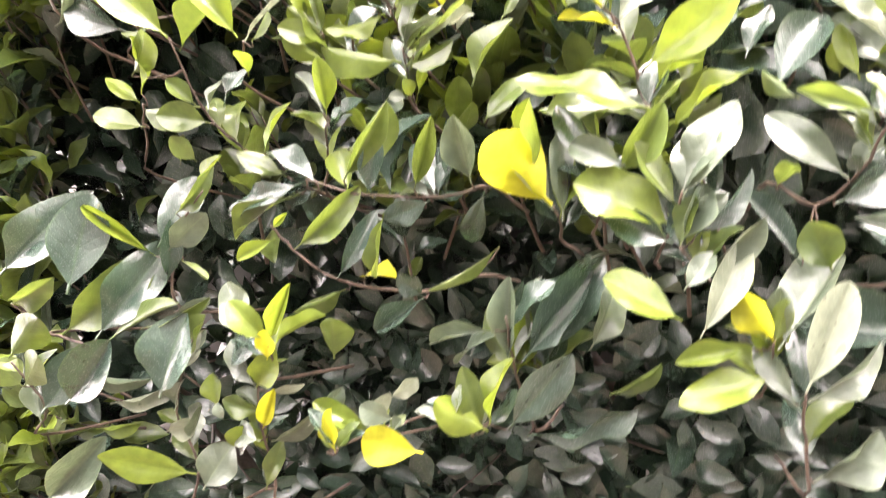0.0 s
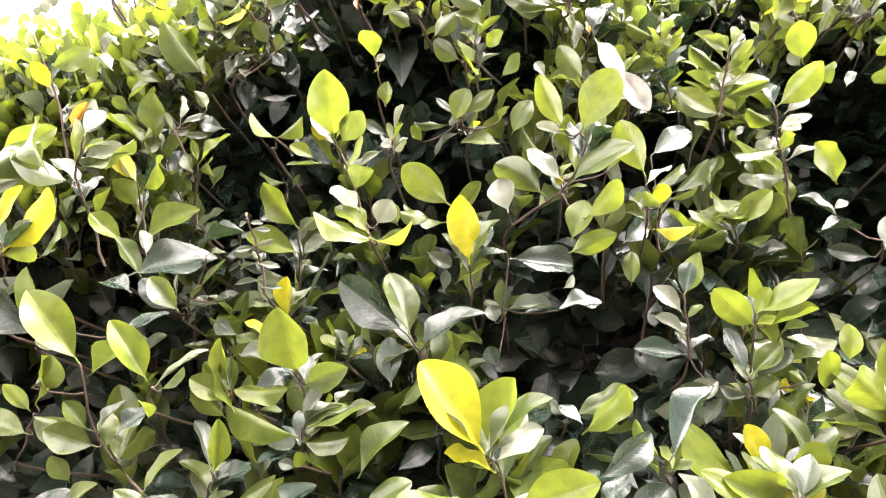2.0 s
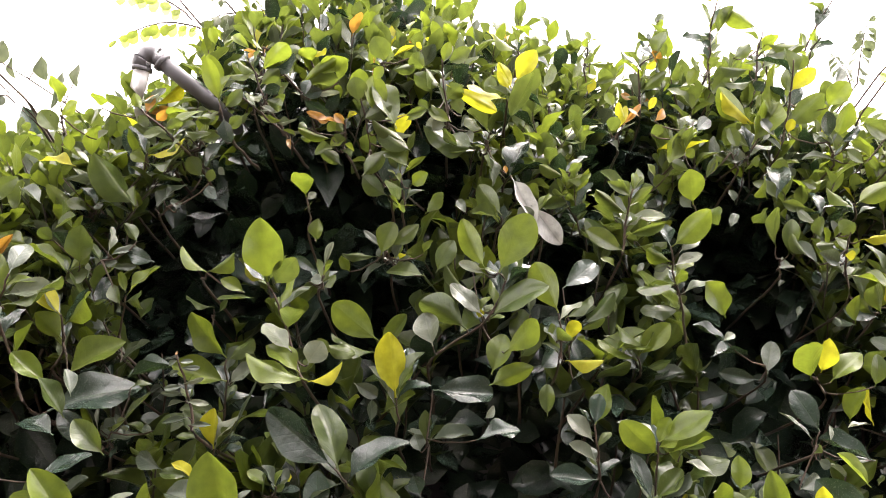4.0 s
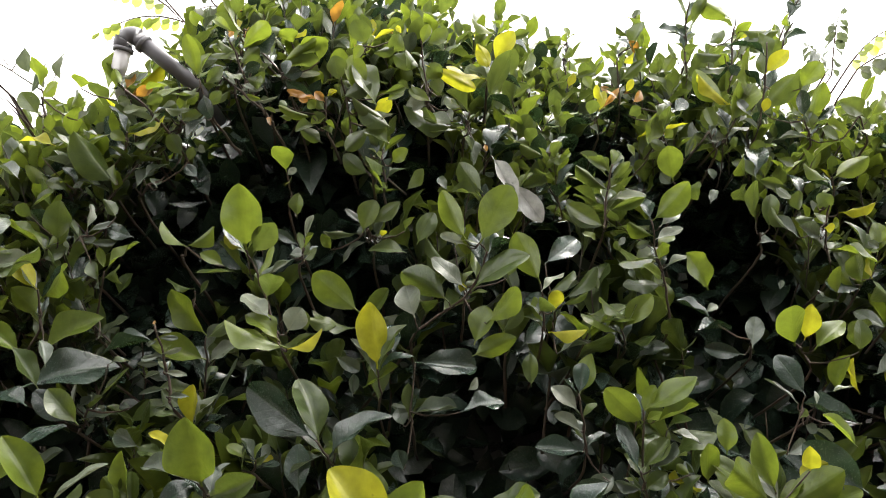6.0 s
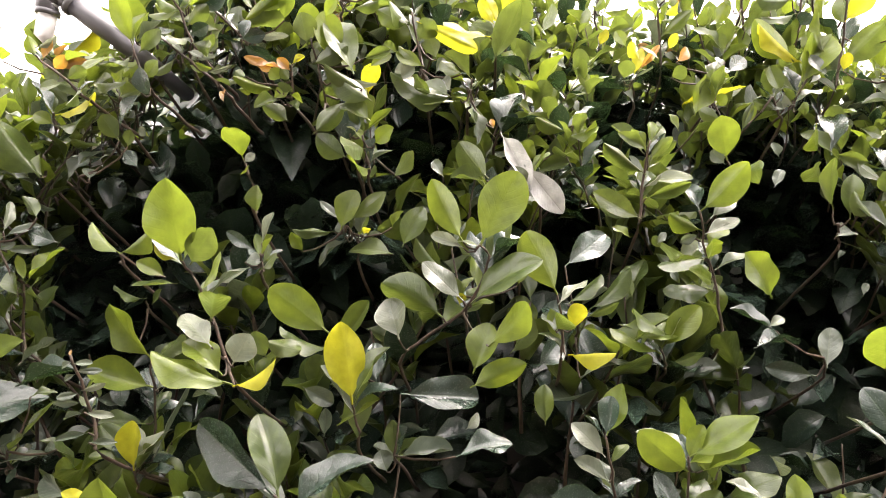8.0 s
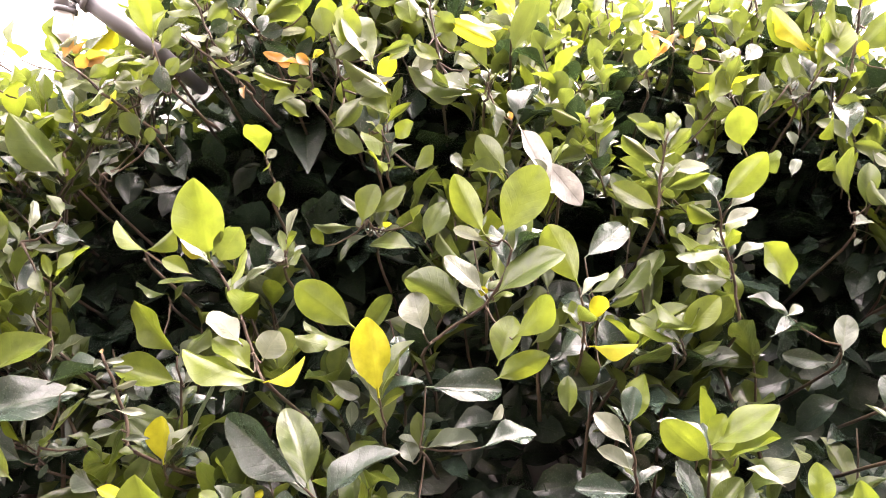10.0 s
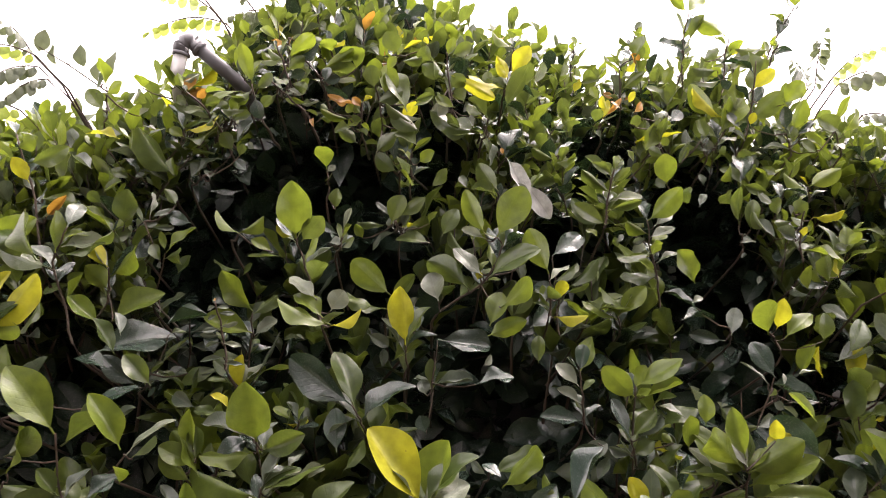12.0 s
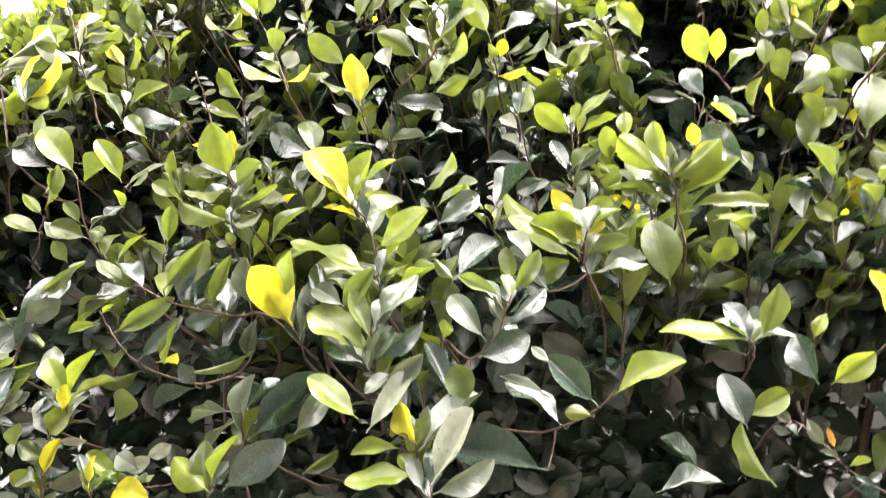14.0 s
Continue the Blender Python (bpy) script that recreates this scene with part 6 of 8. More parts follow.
sprig(
    [(-0.256, 0.710, 1.323), (-0.256, 0.580, 1.373), (-0.238, 0.549, 1.388), (-0.224, 0.530, 1.404)],
    ("pale", (-0.222, 0.530, 1.403), (-0.196, 0.530, 1.436), 0.021, -61),
    ("young", (-0.233, 0.530, 1.413), (-0.246, 0.530, 1.456), 0.025, 45),
    ("green", (-0.206, 0.530, 1.398), (-0.201, 0.530, 1.421), 0.013, -46),
)
sprig(
    [(-0.174, 0.750, 1.316), (-0.174, 0.620, 1.366), (-0.162, 0.589, 1.378), (-0.155, 0.570, 1.391)],
    ("deep", (-0.169, 0.570, 1.394), (-0.137, 0.570, 1.413), 0.021, -32),
    ("pale", (-0.093, 0.570, 1.387), (-0.084, 0.570, 1.403), 0.010, -56),
    ("pale", (-0.075, 0.570, 1.380), (-0.061, 0.570, 1.392), 0.010, -47),
    ("green", (-0.169, 0.570, 1.385), (-0.165, 0.570, 1.408), 0.012, 0),
    ("pale", (-0.208, 0.570, 1.386), (-0.189, 0.570, 1.380), 0.010, -60),
)
sprig(
    [(0.035, 0.815, 1.397), (0.035, 0.685, 1.447), (0.037, 0.654, 1.456), (0.035, 0.635, 1.466)],
    ("silver", (0.021, 0.635, 1.440), (0.024, 0.635, 1.468), 0.015, 0),
    ("silver", (0.040, 0.635, 1.465), (0.076, 0.635, 1.466), 0.018, -69),
    ("silver", (-0.033, 0.635, 1.513), (-0.011, 0.635, 1.501), 0.014, -29),
    ("silver", (-0.016, 0.635, 1.478), (-0.016, 0.635, 1.497), 0.010, 0),
    ("young", (-0.007, 0.635, 1.486), (0.025, 0.635, 1.502), 0.020, -57),
    ("deep", (0.039, 0.635, 1.509), (0.095, 0.635, 1.506), 0.028, -62),
    ("pale", (0.086, 0.635, 1.485), (0.097, 0.629, 1.494), 0.010, 0),
    ("green", (0.142, 0.635, 1.489), (0.141, 0.635, 1.517), 0.015, 0),
    ("deep", (0.079, 0.635, 1.466), (0.118, 0.635, 1.480), 0.021, -66),
    ("deep", (0.031, 0.635, 1.416), (0.024, 0.620, 1.433), 0.016, 0),
)
sprig(
    [(0.091, 0.790, 1.313), (0.091, 0.660, 1.363), (0.095, 0.629, 1.375), (0.094, 0.610, 1.386)],
    ("green", (0.099, 0.610, 1.380), (0.142, 0.610, 1.407), 0.025, -68),
    ("silver", (0.087, 0.610, 1.380), (0.075, 0.610, 1.392), 0.010, 0),
)
sprig(
    [(0.251, 0.815, 1.320), (0.251, 0.685, 1.370), (0.246, 0.654, 1.394), (0.237, 0.635, 1.418)],
    ("deep", (0.235, 0.635, 1.421), (0.218, 0.635, 1.455), 0.021, 39),
    ("green", (0.241, 0.635, 1.422), (0.262, 0.635, 1.447), 0.019, -27),
    ("silver", (0.258, 0.635, 1.422), (0.269, 0.635, 1.442), 0.013, 0),
    ("pale", (0.291, 0.635, 1.442), (0.270, 0.635, 1.452), 0.013, 50),
    ("deep", (0.268, 0.635, 1.385), (0.265, 0.635, 1.418), 0.019, 52),
    ("young", (0.280, 0.635, 1.416), (0.268, 0.635, 1.423), 0.009, 0),
    ("green", (0.240, 0.635, 1.393), (0.257, 0.635, 1.418), 0.016, 0),
    ("silver", (0.235, 0.635, 1.393), (0.217, 0.635, 1.408), 0.012, 0),
    ("silver", (0.187, 0.635, 1.392), (0.213, 0.635, 1.415), 0.019, -37),
    ("silver", (0.203, 0.635, 1.375), (0.216, 0.635, 1.398), 0.015, -34),
)
sprig(
    [(0.322, 0.780, 1.320), (0.322, 0.650, 1.370), (0.313, 0.619, 1.382), (0.301, 0.600, 1.394)],
    ("pale", (0.320, 0.600, 1.393), (0.287, 0.600, 1.411), 0.018, 61),
    ("green", (0.269, 0.600, 1.402), (0.304, 0.600, 1.388), 0.021, -43),
)
sprig(
    [(0.396, 0.800, 1.407), (0.396, 0.670, 1.457), (0.387, 0.639, 1.466), (0.373, 0.620, 1.474)],
    ("silver", (0.290, 0.620, 1.475), (0.301, 0.620, 1.460), 0.010, -53),
    ("silver", (0.363, 0.620, 1.487), (0.349, 0.620, 1.502), 0.012, 58),
    ("deep", (0.378, 0.620, 1.504), (0.355, 0.597, 1.519), 0.022, 0),
    ("silver", (0.357, 0.620, 1.436), (0.380, 0.620, 1.447), 0.014, -31),
    ("silver", (0.371, 0.620, 1.446), (0.385, 0.620, 1.456), 0.010, -43),
    ("silver", (0.382, 0.620, 1.441), (0.403, 0.620, 1.450), 0.013, -56),
    ("green", (0.364, 0.620, 1.455), (0.376, 0.620, 1.474), 0.013, -52),
    ("deep", (0.422, 0.620, 1.463), (0.379, 0.620, 1.475), 0.022, 54),
    ("pale", (0.396, 0.620, 1.484), (0.389, 0.620, 1.490), 0.005, 28),
    ("pale", (0.419, 0.620, 1.494), (0.401, 0.620, 1.491), 0.009, 69),
    ("silver", (0.412, 0.620, 1.453), (0.422, 0.620, 1.462), 0.007, -41),
    ("green", (0.424, 0.620, 1.442), (0.430, 0.620, 1.450), 0.006, 0),
    ("deep", (0.319, 0.620, 1.435), (0.299, 0.620, 1.445), 0.013, 0),
)
sprig(
    [(-0.309, 0.740, 1.432), (-0.309, 0.610, 1.482), (-0.319, 0.593, 1.527), (-0.325, 0.577, 1.568), (-0.307, 0.560, 1.600)],
    ("young", (-0.315, 0.560, 1.575), (-0.327, 0.560, 1.617), 0.023, 0),
    ("young", (-0.387, 0.560, 1.581), (-0.344, 0.560, 1.608), 0.025, 0),
    ("green", (-0.322, 0.560, 1.553), (-0.368, 0.560, 1.577), 0.029, 50),
    ("pale", (-0.309, 0.560, 1.576), (-0.280, 0.560, 1.592), 0.018, -44),
    ("green", (-0.306, 0.560, 1.567), (-0.268, 0.560, 1.593), 0.023, -63),
    ("green", (-0.344, 0.560, 1.498), (-0.319, 0.560, 1.528), 0.020, -59),
    ("silver", (-0.349, 0.560, 1.514), (-0.334, 0.560, 1.531), 0.013, -37),
    ("young", (-0.269, 0.560, 1.513), (-0.299, 0.560, 1.536), 0.019, 56),
    ("green", (-0.253, 0.560, 1.486), (-0.271, 0.560, 1.517), 0.020, 42),
    ("silver", (-0.249, 0.560, 1.503), (-0.257, 0.560, 1.525), 0.013, 42),
)
sprig(
    [(-0.370, 0.730, 1.363), (-0.370, 0.600, 1.413), (-0.341, 0.569, 1.428), (-0.316, 0.550, 1.443)],
    ("deep", (-0.350, 0.550, 1.439), (-0.387, 0.543, 1.469), 0.033, 0),
    ("silver", (-0.398, 0.550, 1.451), (-0.359, 0.550, 1.476), 0.023, -58),
    ("green", (-0.340, 0.550, 1.448), (-0.335, 0.550, 1.492), 0.022, -62),
    ("silver", (-0.333, 0.550, 1.453), (-0.314, 0.550, 1.482), 0.018, -62),
    ("deep", (-0.255, 0.550, 1.474), (-0.291, 0.550, 1.490), 0.022, 50),
    ("green", (-0.302, 0.550, 1.420), (-0.333, 0.550, 1.427), 0.016, 55),
    ("silver", (-0.252, 0.550, 1.420), (-0.231, 0.550, 1.438), 0.014, -54),
    ("deep", (-0.272, 0.550, 1.438), (-0.228, 0.550, 1.456), 0.026, -57),
    ("green", (-0.214, 0.550, 1.460), (-0.236, 0.550, 1.488), 0.020, 35),
)
sprig(
    [(-0.373, 0.715, 1.266), (-0.373, 0.585, 1.316), (-0.348, 0.554, 1.346), (-0.327, 0.535, 1.376)],
    ("young", (-0.321, 0.535, 1.394), (-0.305, 0.535, 1.423), 0.019, -51),
    ("young", (-0.332, 0.535, 1.380), (-0.347, 0.535, 1.400), 0.014, 50),
    ("green", (-0.328, 0.535, 1.352), (-0.367, 0.535, 1.373), 0.025, 47),
    ("green", (-0.280, 0.535, 1.367), (-0.298, 0.535, 1.388), 0.016, 47),
    ("deep", (-0.257, 0.535, 1.362), (-0.234, 0.535, 1.387), 0.019, -45),
    ("green", (-0.293, 0.535, 1.324), (-0.304, 0.526, 1.347), 0.018, 0),
    ("young", (-0.298, 0.535, 1.297), (-0.276, 0.535, 1.329), 0.020, -61),
)
sprig(
    [(-0.210, 0.715, 1.220), (-0.210, 0.585, 1.270), (-0.191, 0.554, 1.302), (-0.177, 0.535, 1.333)],
    ("green", (-0.169, 0.535, 1.319), (-0.199, 0.535, 1.351), 0.022, 67),
    ("pale", (-0.182, 0.535, 1.309), (-0.196, 0.535, 1.342), 0.018, 61),
    ("green", (-0.175, 0.535, 1.285), (-0.125, 0.535, 1.345), 0.039, -66),
    ("deep", (-0.146, 0.535, 1.292), (-0.112, 0.535, 1.336), 0.028, -68),
    ("deep", (-0.097, 0.535, 1.267), (-0.086, 0.535, 1.319), 0.030, -36),
    ("deep", (-0.152, 0.535, 1.268), (-0.158, 0.535, 1.311), 0.022, 56),
    ("young", (-0.170, 0.535, 1.351), (-0.171, 0.535, 1.381), 0.017, 30),
    ("silver", (-0.177, 0.535, 1.356), (-0.193, 0.535, 1.379), 0.016, 45),
)
sprig(
    [(-0.126, 0.730, 1.280), (-0.126, 0.600, 1.330), (-0.117, 0.569, 1.353), (-0.111, 0.550, 1.376)],
    ("young", (-0.172, 0.550, 1.378), (-0.196, 0.550, 1.406), 0.018, 55),
    ("young", (-0.166, 0.550, 1.383), (-0.187, 0.550, 1.420), 0.021, 68),
    ("young", (-0.118, 0.550, 1.366), (-0.171, 0.550, 1.393), 0.029, 54),
    ("silver", (-0.111, 0.550, 1.375), (-0.092, 0.550, 1.407), 0.019, -66),
    ("pale", (-0.094, 0.550, 1.366), (-0.064, 0.550, 1.398), 0.022, -54),
    ("green", (-0.100, 0.550, 1.373), (-0.057, 0.550, 1.403), 0.026, -54),
    ("green", (-0.113, 0.550, 1.359), (-0.071, 0.550, 1.366), 0.021, -58),
    ("young", (-0.110, 0.550, 1.329), (-0.113, 0.550, 1.353), 0.013, 45),
    ("silver", (-0.119, 0.550, 1.329), (-0.131, 0.550, 1.346), 0.010, 0),
    ("green", (-0.066, 0.550, 1.340), (-0.039, 0.550, 1.386), 0.030, -53),
    ("green", (-0.062, 0.550, 1.313), (-0.031, 0.550, 1.343), 0.024, -50),
)
sprig(
    [(0.052, 0.725, 1.212), (0.052, 0.595, 1.262), (0.053, 0.564, 1.284), (0.051, 0.545, 1.305)],
    ("green", (0.041, 0.545, 1.299), (-0.012, 0.545, 1.319), 0.032, 57),
    ("young", (0.069, 0.545, 1.331), (0.091, 0.545, 1.353), 0.018, -57),
    ("pale", (0.034, 0.545, 1.359), (0.071, 0.545, 1.387), 0.026, -47),
    ("young", (0.100, 0.545, 1.385), (0.131, 0.545, 1.421), 0.024, -57),
    ("deep", (0.100, 0.545, 1.393), (0.085, 0.545, 1.407), 0.012, 45),
    ("deep", (0.112, 0.545, 1.353), (0.151, 0.545, 1.385), 0.025, 0),
    ("deep", (0.099, 0.545, 1.340), (0.111, 0.540, 1.360), 0.014, 0),
    ("deep", (0.115, 0.545, 1.325), (0.132, 0.545, 1.355), 0.019, -33),
    ("young", (0.119, 0.545, 1.317), (0.065, 0.545, 1.299), 0.029, 53),
    ("deep", (0.131, 0.545, 1.301), (0.164, 0.545, 1.348), 0.032, -27),
)
sprig(
    [(0.170, 0.740, 1.278), (0.170, 0.610, 1.328), (0.166, 0.579, 1.345), (0.159, 0.560, 1.362)],
    ("green", (0.156, 0.560, 1.345), (0.143, 0.560, 1.374), 0.016, 61),
    ("young", (0.158, 0.560, 1.374), (0.135, 0.560, 1.394), 0.017, 58),
    ("deep", (0.172, 0.560, 1.376), (0.198, 0.560, 1.417), 0.027, -52),
    ("young", (0.178, 0.560, 1.358), (0.159, 0.560, 1.376), 0.015, 56),
    ("pale", (0.203, 0.560, 1.315), (0.174, 0.560, 1.351), 0.026, 50),
    ("young", (0.183, 0.560, 1.297), (0.178, 0.560, 1.333), 0.020, 46),
)
sprig(
    [(0.002, 0.690, 1.164), (0.002, 0.560, 1.214), (0.011, 0.529, 1.239), (0.017, 0.510, 1.264)],
    ("green", (0.043, 0.510, 1.270), (0.061, 0.510, 1.308), 0.022, 0),
    ("deep", (0.010, 0.510, 1.289), (-0.009, 0.510, 1.318), 0.018, 0),
    ("young", (-0.019, 0.510, 1.273), (-0.014, 0.510, 1.326), 0.029, -57),
    ("green", (0.015, 0.510, 1.263), (0.009, 0.510, 1.285), 0.013, 42),
)
sprig(
    [(0.541, 0.860, 1.403), (0.541, 0.730, 1.453), (0.552, 0.705, 1.496), (0.552, 0.680, 1.537)],
    ("young", (0.433, 0.680, 1.486), (0.437, 0.680, 1.521), 0.020, -48),
    ("yellow", (0.455, 0.680, 1.484), (0.451, 0.680, 1.517), 0.019, 49),
    ("green", (0.483, 0.680, 1.510), (0.515, 0.680, 1.550), 0.025, 0),
    ("silver", (0.545, 0.680, 1.518), (0.520, 0.680, 1.555), 0.024, 0),
    ("green", (0.543, 0.680, 1.451), (0.554, 0.680, 1.525), 0.042, -49),
    ("silver", (0.470, 0.680, 1.503), (0.518, 0.680, 1.509), 0.025, -71),
    ("green", (0.538, 0.680, 1.473), (0.500, 0.680, 1.498), 0.024, 0),
    ("green", (0.486, 0.680, 1.436), (0.483, 0.680, 1.481), 0.024, 0),
    ("young", (0.491, 0.680, 1.460), (0.514, 0.680, 1.481), 0.017, 0),
    ("yellow", (0.531, 0.680, 1.464), (0.538, 0.680, 1.483), 0.011, -38),
    ("yellow", (0.511, 0.680, 1.441), (0.521, 0.680, 1.445), 0.006, -47),
)
sprig(
    [(0.506, 0.820, 1.309), (0.506, 0.690, 1.359), (0.501, 0.659, 1.373), (0.491, 0.640, 1.387)],
    ("green", (0.511, 0.640, 1.408), (0.475, 0.640, 1.437), 0.026, 49),
    ("deep", (0.499, 0.640, 1.380), (0.458, 0.640, 1.406), 0.024, 53),
    ("silver", (0.466, 0.640, 1.358), (0.473, 0.640, 1.399), 0.023, -54),
    ("green", (0.421, 0.640, 1.407), (0.411, 0.640, 1.438), 0.018, 29),
    ("young", (0.507, 0.640, 1.346), (0.479, 0.640, 1.371), 0.021, 31),
    ("yellow", (0.513, 0.640, 1.354), (0.506, 0.636, 1.366), 0.009, 0),
    ("deep", (0.494, 0.640, 1.335), (0.528, 0.640, 1.352), 0.021, -50),
    ("silver", (0.541, 0.640, 1.395), (0.520, 0.640, 1.409), 0.012, 0),
)
sprig(
    [(-0.188, 0.650, 1.033), (-0.188, 0.520, 1.083), (-0.171, 0.489, 1.097), (-0.157, 0.470, 1.111)],
    ("silver", (-0.262, 0.470, 1.111), (-0.301, 0.470, 1.115), 0.022, 51),
    ("silver", (-0.288, 0.470, 1.131), (-0.291, 0.465, 1.144), 0.010, 0),
    ("young", (-0.184, 0.470, 1.114), (-0.209, 0.470, 1.140), 0.018, 55),
    ("silver", (-0.103, 0.470, 1.122), (-0.094, 0.470, 1.144), 0.013, -29),
    ("silver", (-0.113, 0.470, 1.117), (-0.134, 0.470, 1.127), 0.013, 47),
)

sprig(
    [(0.105, 0.900, 1.660), (0.105, 0.770, 1.710), (0.108, 0.740, 1.722), (0.111, 0.722, 1.722)],
    ("white", (0.110, 0.700, 1.716), (0.136, 0.690, 1.668), 0.018, -20),
    ("white", (0.130, 0.695, 1.688), (0.161, 0.685, 1.648), 0.024, 15),
)

sprig(
    [(-0.388, 0.690, 1.394), (-0.388, 0.560, 1.444), (-0.402, 0.545, 1.527), (-0.419, 0.530, 1.599)],
    ("green", (-0.406, 0.530, 1.550), (-0.338, 0.530, 1.591), 0.040, 25),
    ("green", (-0.315, 0.530, 1.566), (-0.349, 0.530, 1.611), 0.031, -20),
    ("pale", (-0.418, 0.530, 1.583), (-0.402, 0.530, 1.597), 0.017, 30),
    ("pale", (-0.376, 0.530, 1.555), (-0.355, 0.530, 1.561), 0.012, 55),
    ("deep", (-0.421, 0.530, 1.540), (-0.432, 0.530, 1.488), 0.028, 30),
    ("young", (-0.426, 0.530, 1.613), (-0.416, 0.530, 1.638), 0.017, 0),
    ("yellow", (-0.421, 0.530, 1.613), (-0.421, 0.530, 1.634), 0.009, 20),
    ("green", (-0.416, 0.530, 1.593), (-0.439, 0.530, 1.612), 0.017, 30),
)
sprig(
    [(-0.355, 0.760, 1.497), (-0.355, 0.630, 1.547), (-0.370, 0.615, 1.633), (-0.387, 0.600, 1.696)],
    ("yellow", (-0.371, 0.600, 1.644), (-0.388, 0.600, 1.672), 0.017, 0),
    ("young", (-0.388, 0.600, 1.677), (-0.368, 0.600, 1.691), 0.018, 40),
    ("green", (-0.366, 0.600, 1.663), (-0.339, 0.600, 1.684), 0.020, 40),
    ("young", (-0.395, 0.600, 1.670), (-0.417, 0.600, 1.681), 0.017, 45),
    ("green", (-0.345, 0.600, 1.634), (-0.316, 0.600, 1.627), 0.018, 50),
    ("silver", (-0.357, 0.600, 1.612), (-0.331, 0.600, 1.634), 0.018, 40),
    ("silver", (-0.309, 0.600, 1.664), (-0.335, 0.600, 1.675), 0.016, 50),
    ("red", (-0.337, 0.600, 1.619), (-0.327, 0.600, 1.634), 0.010, 0),
)
sprig(
    [(0.269, 0.720, 1.218), (0.269, 0.590, 1.268), (0.252, 0.575, 1.317), (0.256, 0.560, 1.348)],
    ("yellow", (0.253, 0.560, 1.335), (0.232, 0.560, 1.361), 0.022, 20),
    ("young", (0.248, 0.560, 1.320), (0.204, 0.560, 1.358), 0.031, 30),
    ("pale", (0.261, 0.560, 1.304), (0.310, 0.560, 1.317), 0.028, -55),
    ("young", (0.239, 0.560, 1.329), (0.185, 0.560, 1.356), 0.024, 50),
    ("silver", (0.219, 0.560, 1.288), (0.182, 0.560, 1.331), 0.027, 35),
    ("yellow", (0.257, 0.560, 1.338), (0.273, 0.560, 1.353), 0.009, 0),
    ("green", (0.264, 0.560, 1.317), (0.291, 0.560, 1.342), 0.020, 40),
)
sprig(
    [(0.352, 0.760, 1.277), (0.352, 0.630, 1.327), (0.344, 0.615, 1.373), (0.345, 0.600, 1.413)],
    ("young", (0.344, 0.600, 1.380), (0.400, 0.600, 1.413), 0.028, -30),
    ("young", (0.338, 0.600, 1.393), (0.296, 0.600, 1.425), 0.031, 20),
    ("pale", (0.355, 0.600, 1.407), (0.335, 0.600, 1.421), 0.016, 30),
    ("yellow", (0.373, 0.600, 1.417), (0.377, 0.600, 1.435), 0.017, 0),
    ("young", (0.335, 0.600, 1.406), (0.327, 0.600, 1.443), 0.020, 0),
    ("green", (0.323, 0.600, 1.373), (0.280, 0.600, 1.402), 0.025, 50),
    ("young", (0.364, 0.600, 1.370), (0.425, 0.600, 1.381), 0.020, -60),
    ("green", (0.311, 0.600, 1.406), (0.278, 0.600, 1.439), 0.023, 30),
)

sprig(
    [(-0.156, 0.730, 1.723), (-0.156, 0.670, 1.729), (-0.156, 0.630, 1.735), (-0.162, 0.615, 1.762)],
    ("young", (-0.161, 0.615, 1.762), (-0.173, 0.615, 1.799), 0.016, 10),
    ("young", (-0.162, 0.615, 1.763), (-0.159, 0.615, 1.792), 0.012, -25),
    ("green", (-0.152, 0.615, 1.757), (-0.141, 0.615, 1.773), 0.012, 40),
    ("deep", (-0.157, 0.615, 1.749), (-0.154, 0.615, 1.727), 0.017, 30),
    ("green", (-0.165, 0.615, 1.751), (-0.179, 0.615, 1.745), 0.015, 40),
    ("green", (-0.167, 0.615, 1.743), (-0.187, 0.615, 1.746), 0.014, 35),
    ("deep", (-0.163, 0.615, 1.719), (-0.181, 0.615, 1.709), 0.019, 30),
    ("green", (-0.177, 0.615, 1.730), (-0.193, 0.615, 1.735), 0.015, 40),
    ("young", (-0.189, 0.615, 1.751), (-0.208, 0.615, 1.746), 0.014, 50),
    ("green", (-0.151, 0.615, 1.735), (-0.139, 0.615, 1.749), 0.012, 30),
)
sprig(
    [(-0.204, 0.715, 1.718), (-0.204, 0.655, 1.724), (-0.204, 0.615, 1.730), (-0.226, 0.600, 1.750)],
    ("red", (-0.212, 0.600, 1.741), (-0.202, 0.600, 1.746), 0.010, 20),
    ("red", (-0.220, 0.600, 1.748), (-0.216, 0.600, 1.762), 0.010, 0),
    ("green", (-0.204, 0.600, 1.732), (-0.191, 0.600, 1.743), 0.011, 30),
    ("green", (-0.209, 0.600, 1.727), (-0.224, 0.600, 1.727), 0.011, 45),
    ("young", (-0.226, 0.600, 1.750), (-0.234, 0.600, 1.763), 0.010, 20),
    ("young", (-0.198, 0.600, 1.751), (-0.183, 0.600, 1.752), 0.010, 50),
    ("pale", (-0.227, 0.600, 1.764), (-0.213, 0.600, 1.766), 0.007, 60),
    ("green", (-0.188, 0.600, 1.725), (-0.195, 0.600, 1.712), 0.012, 20),
)
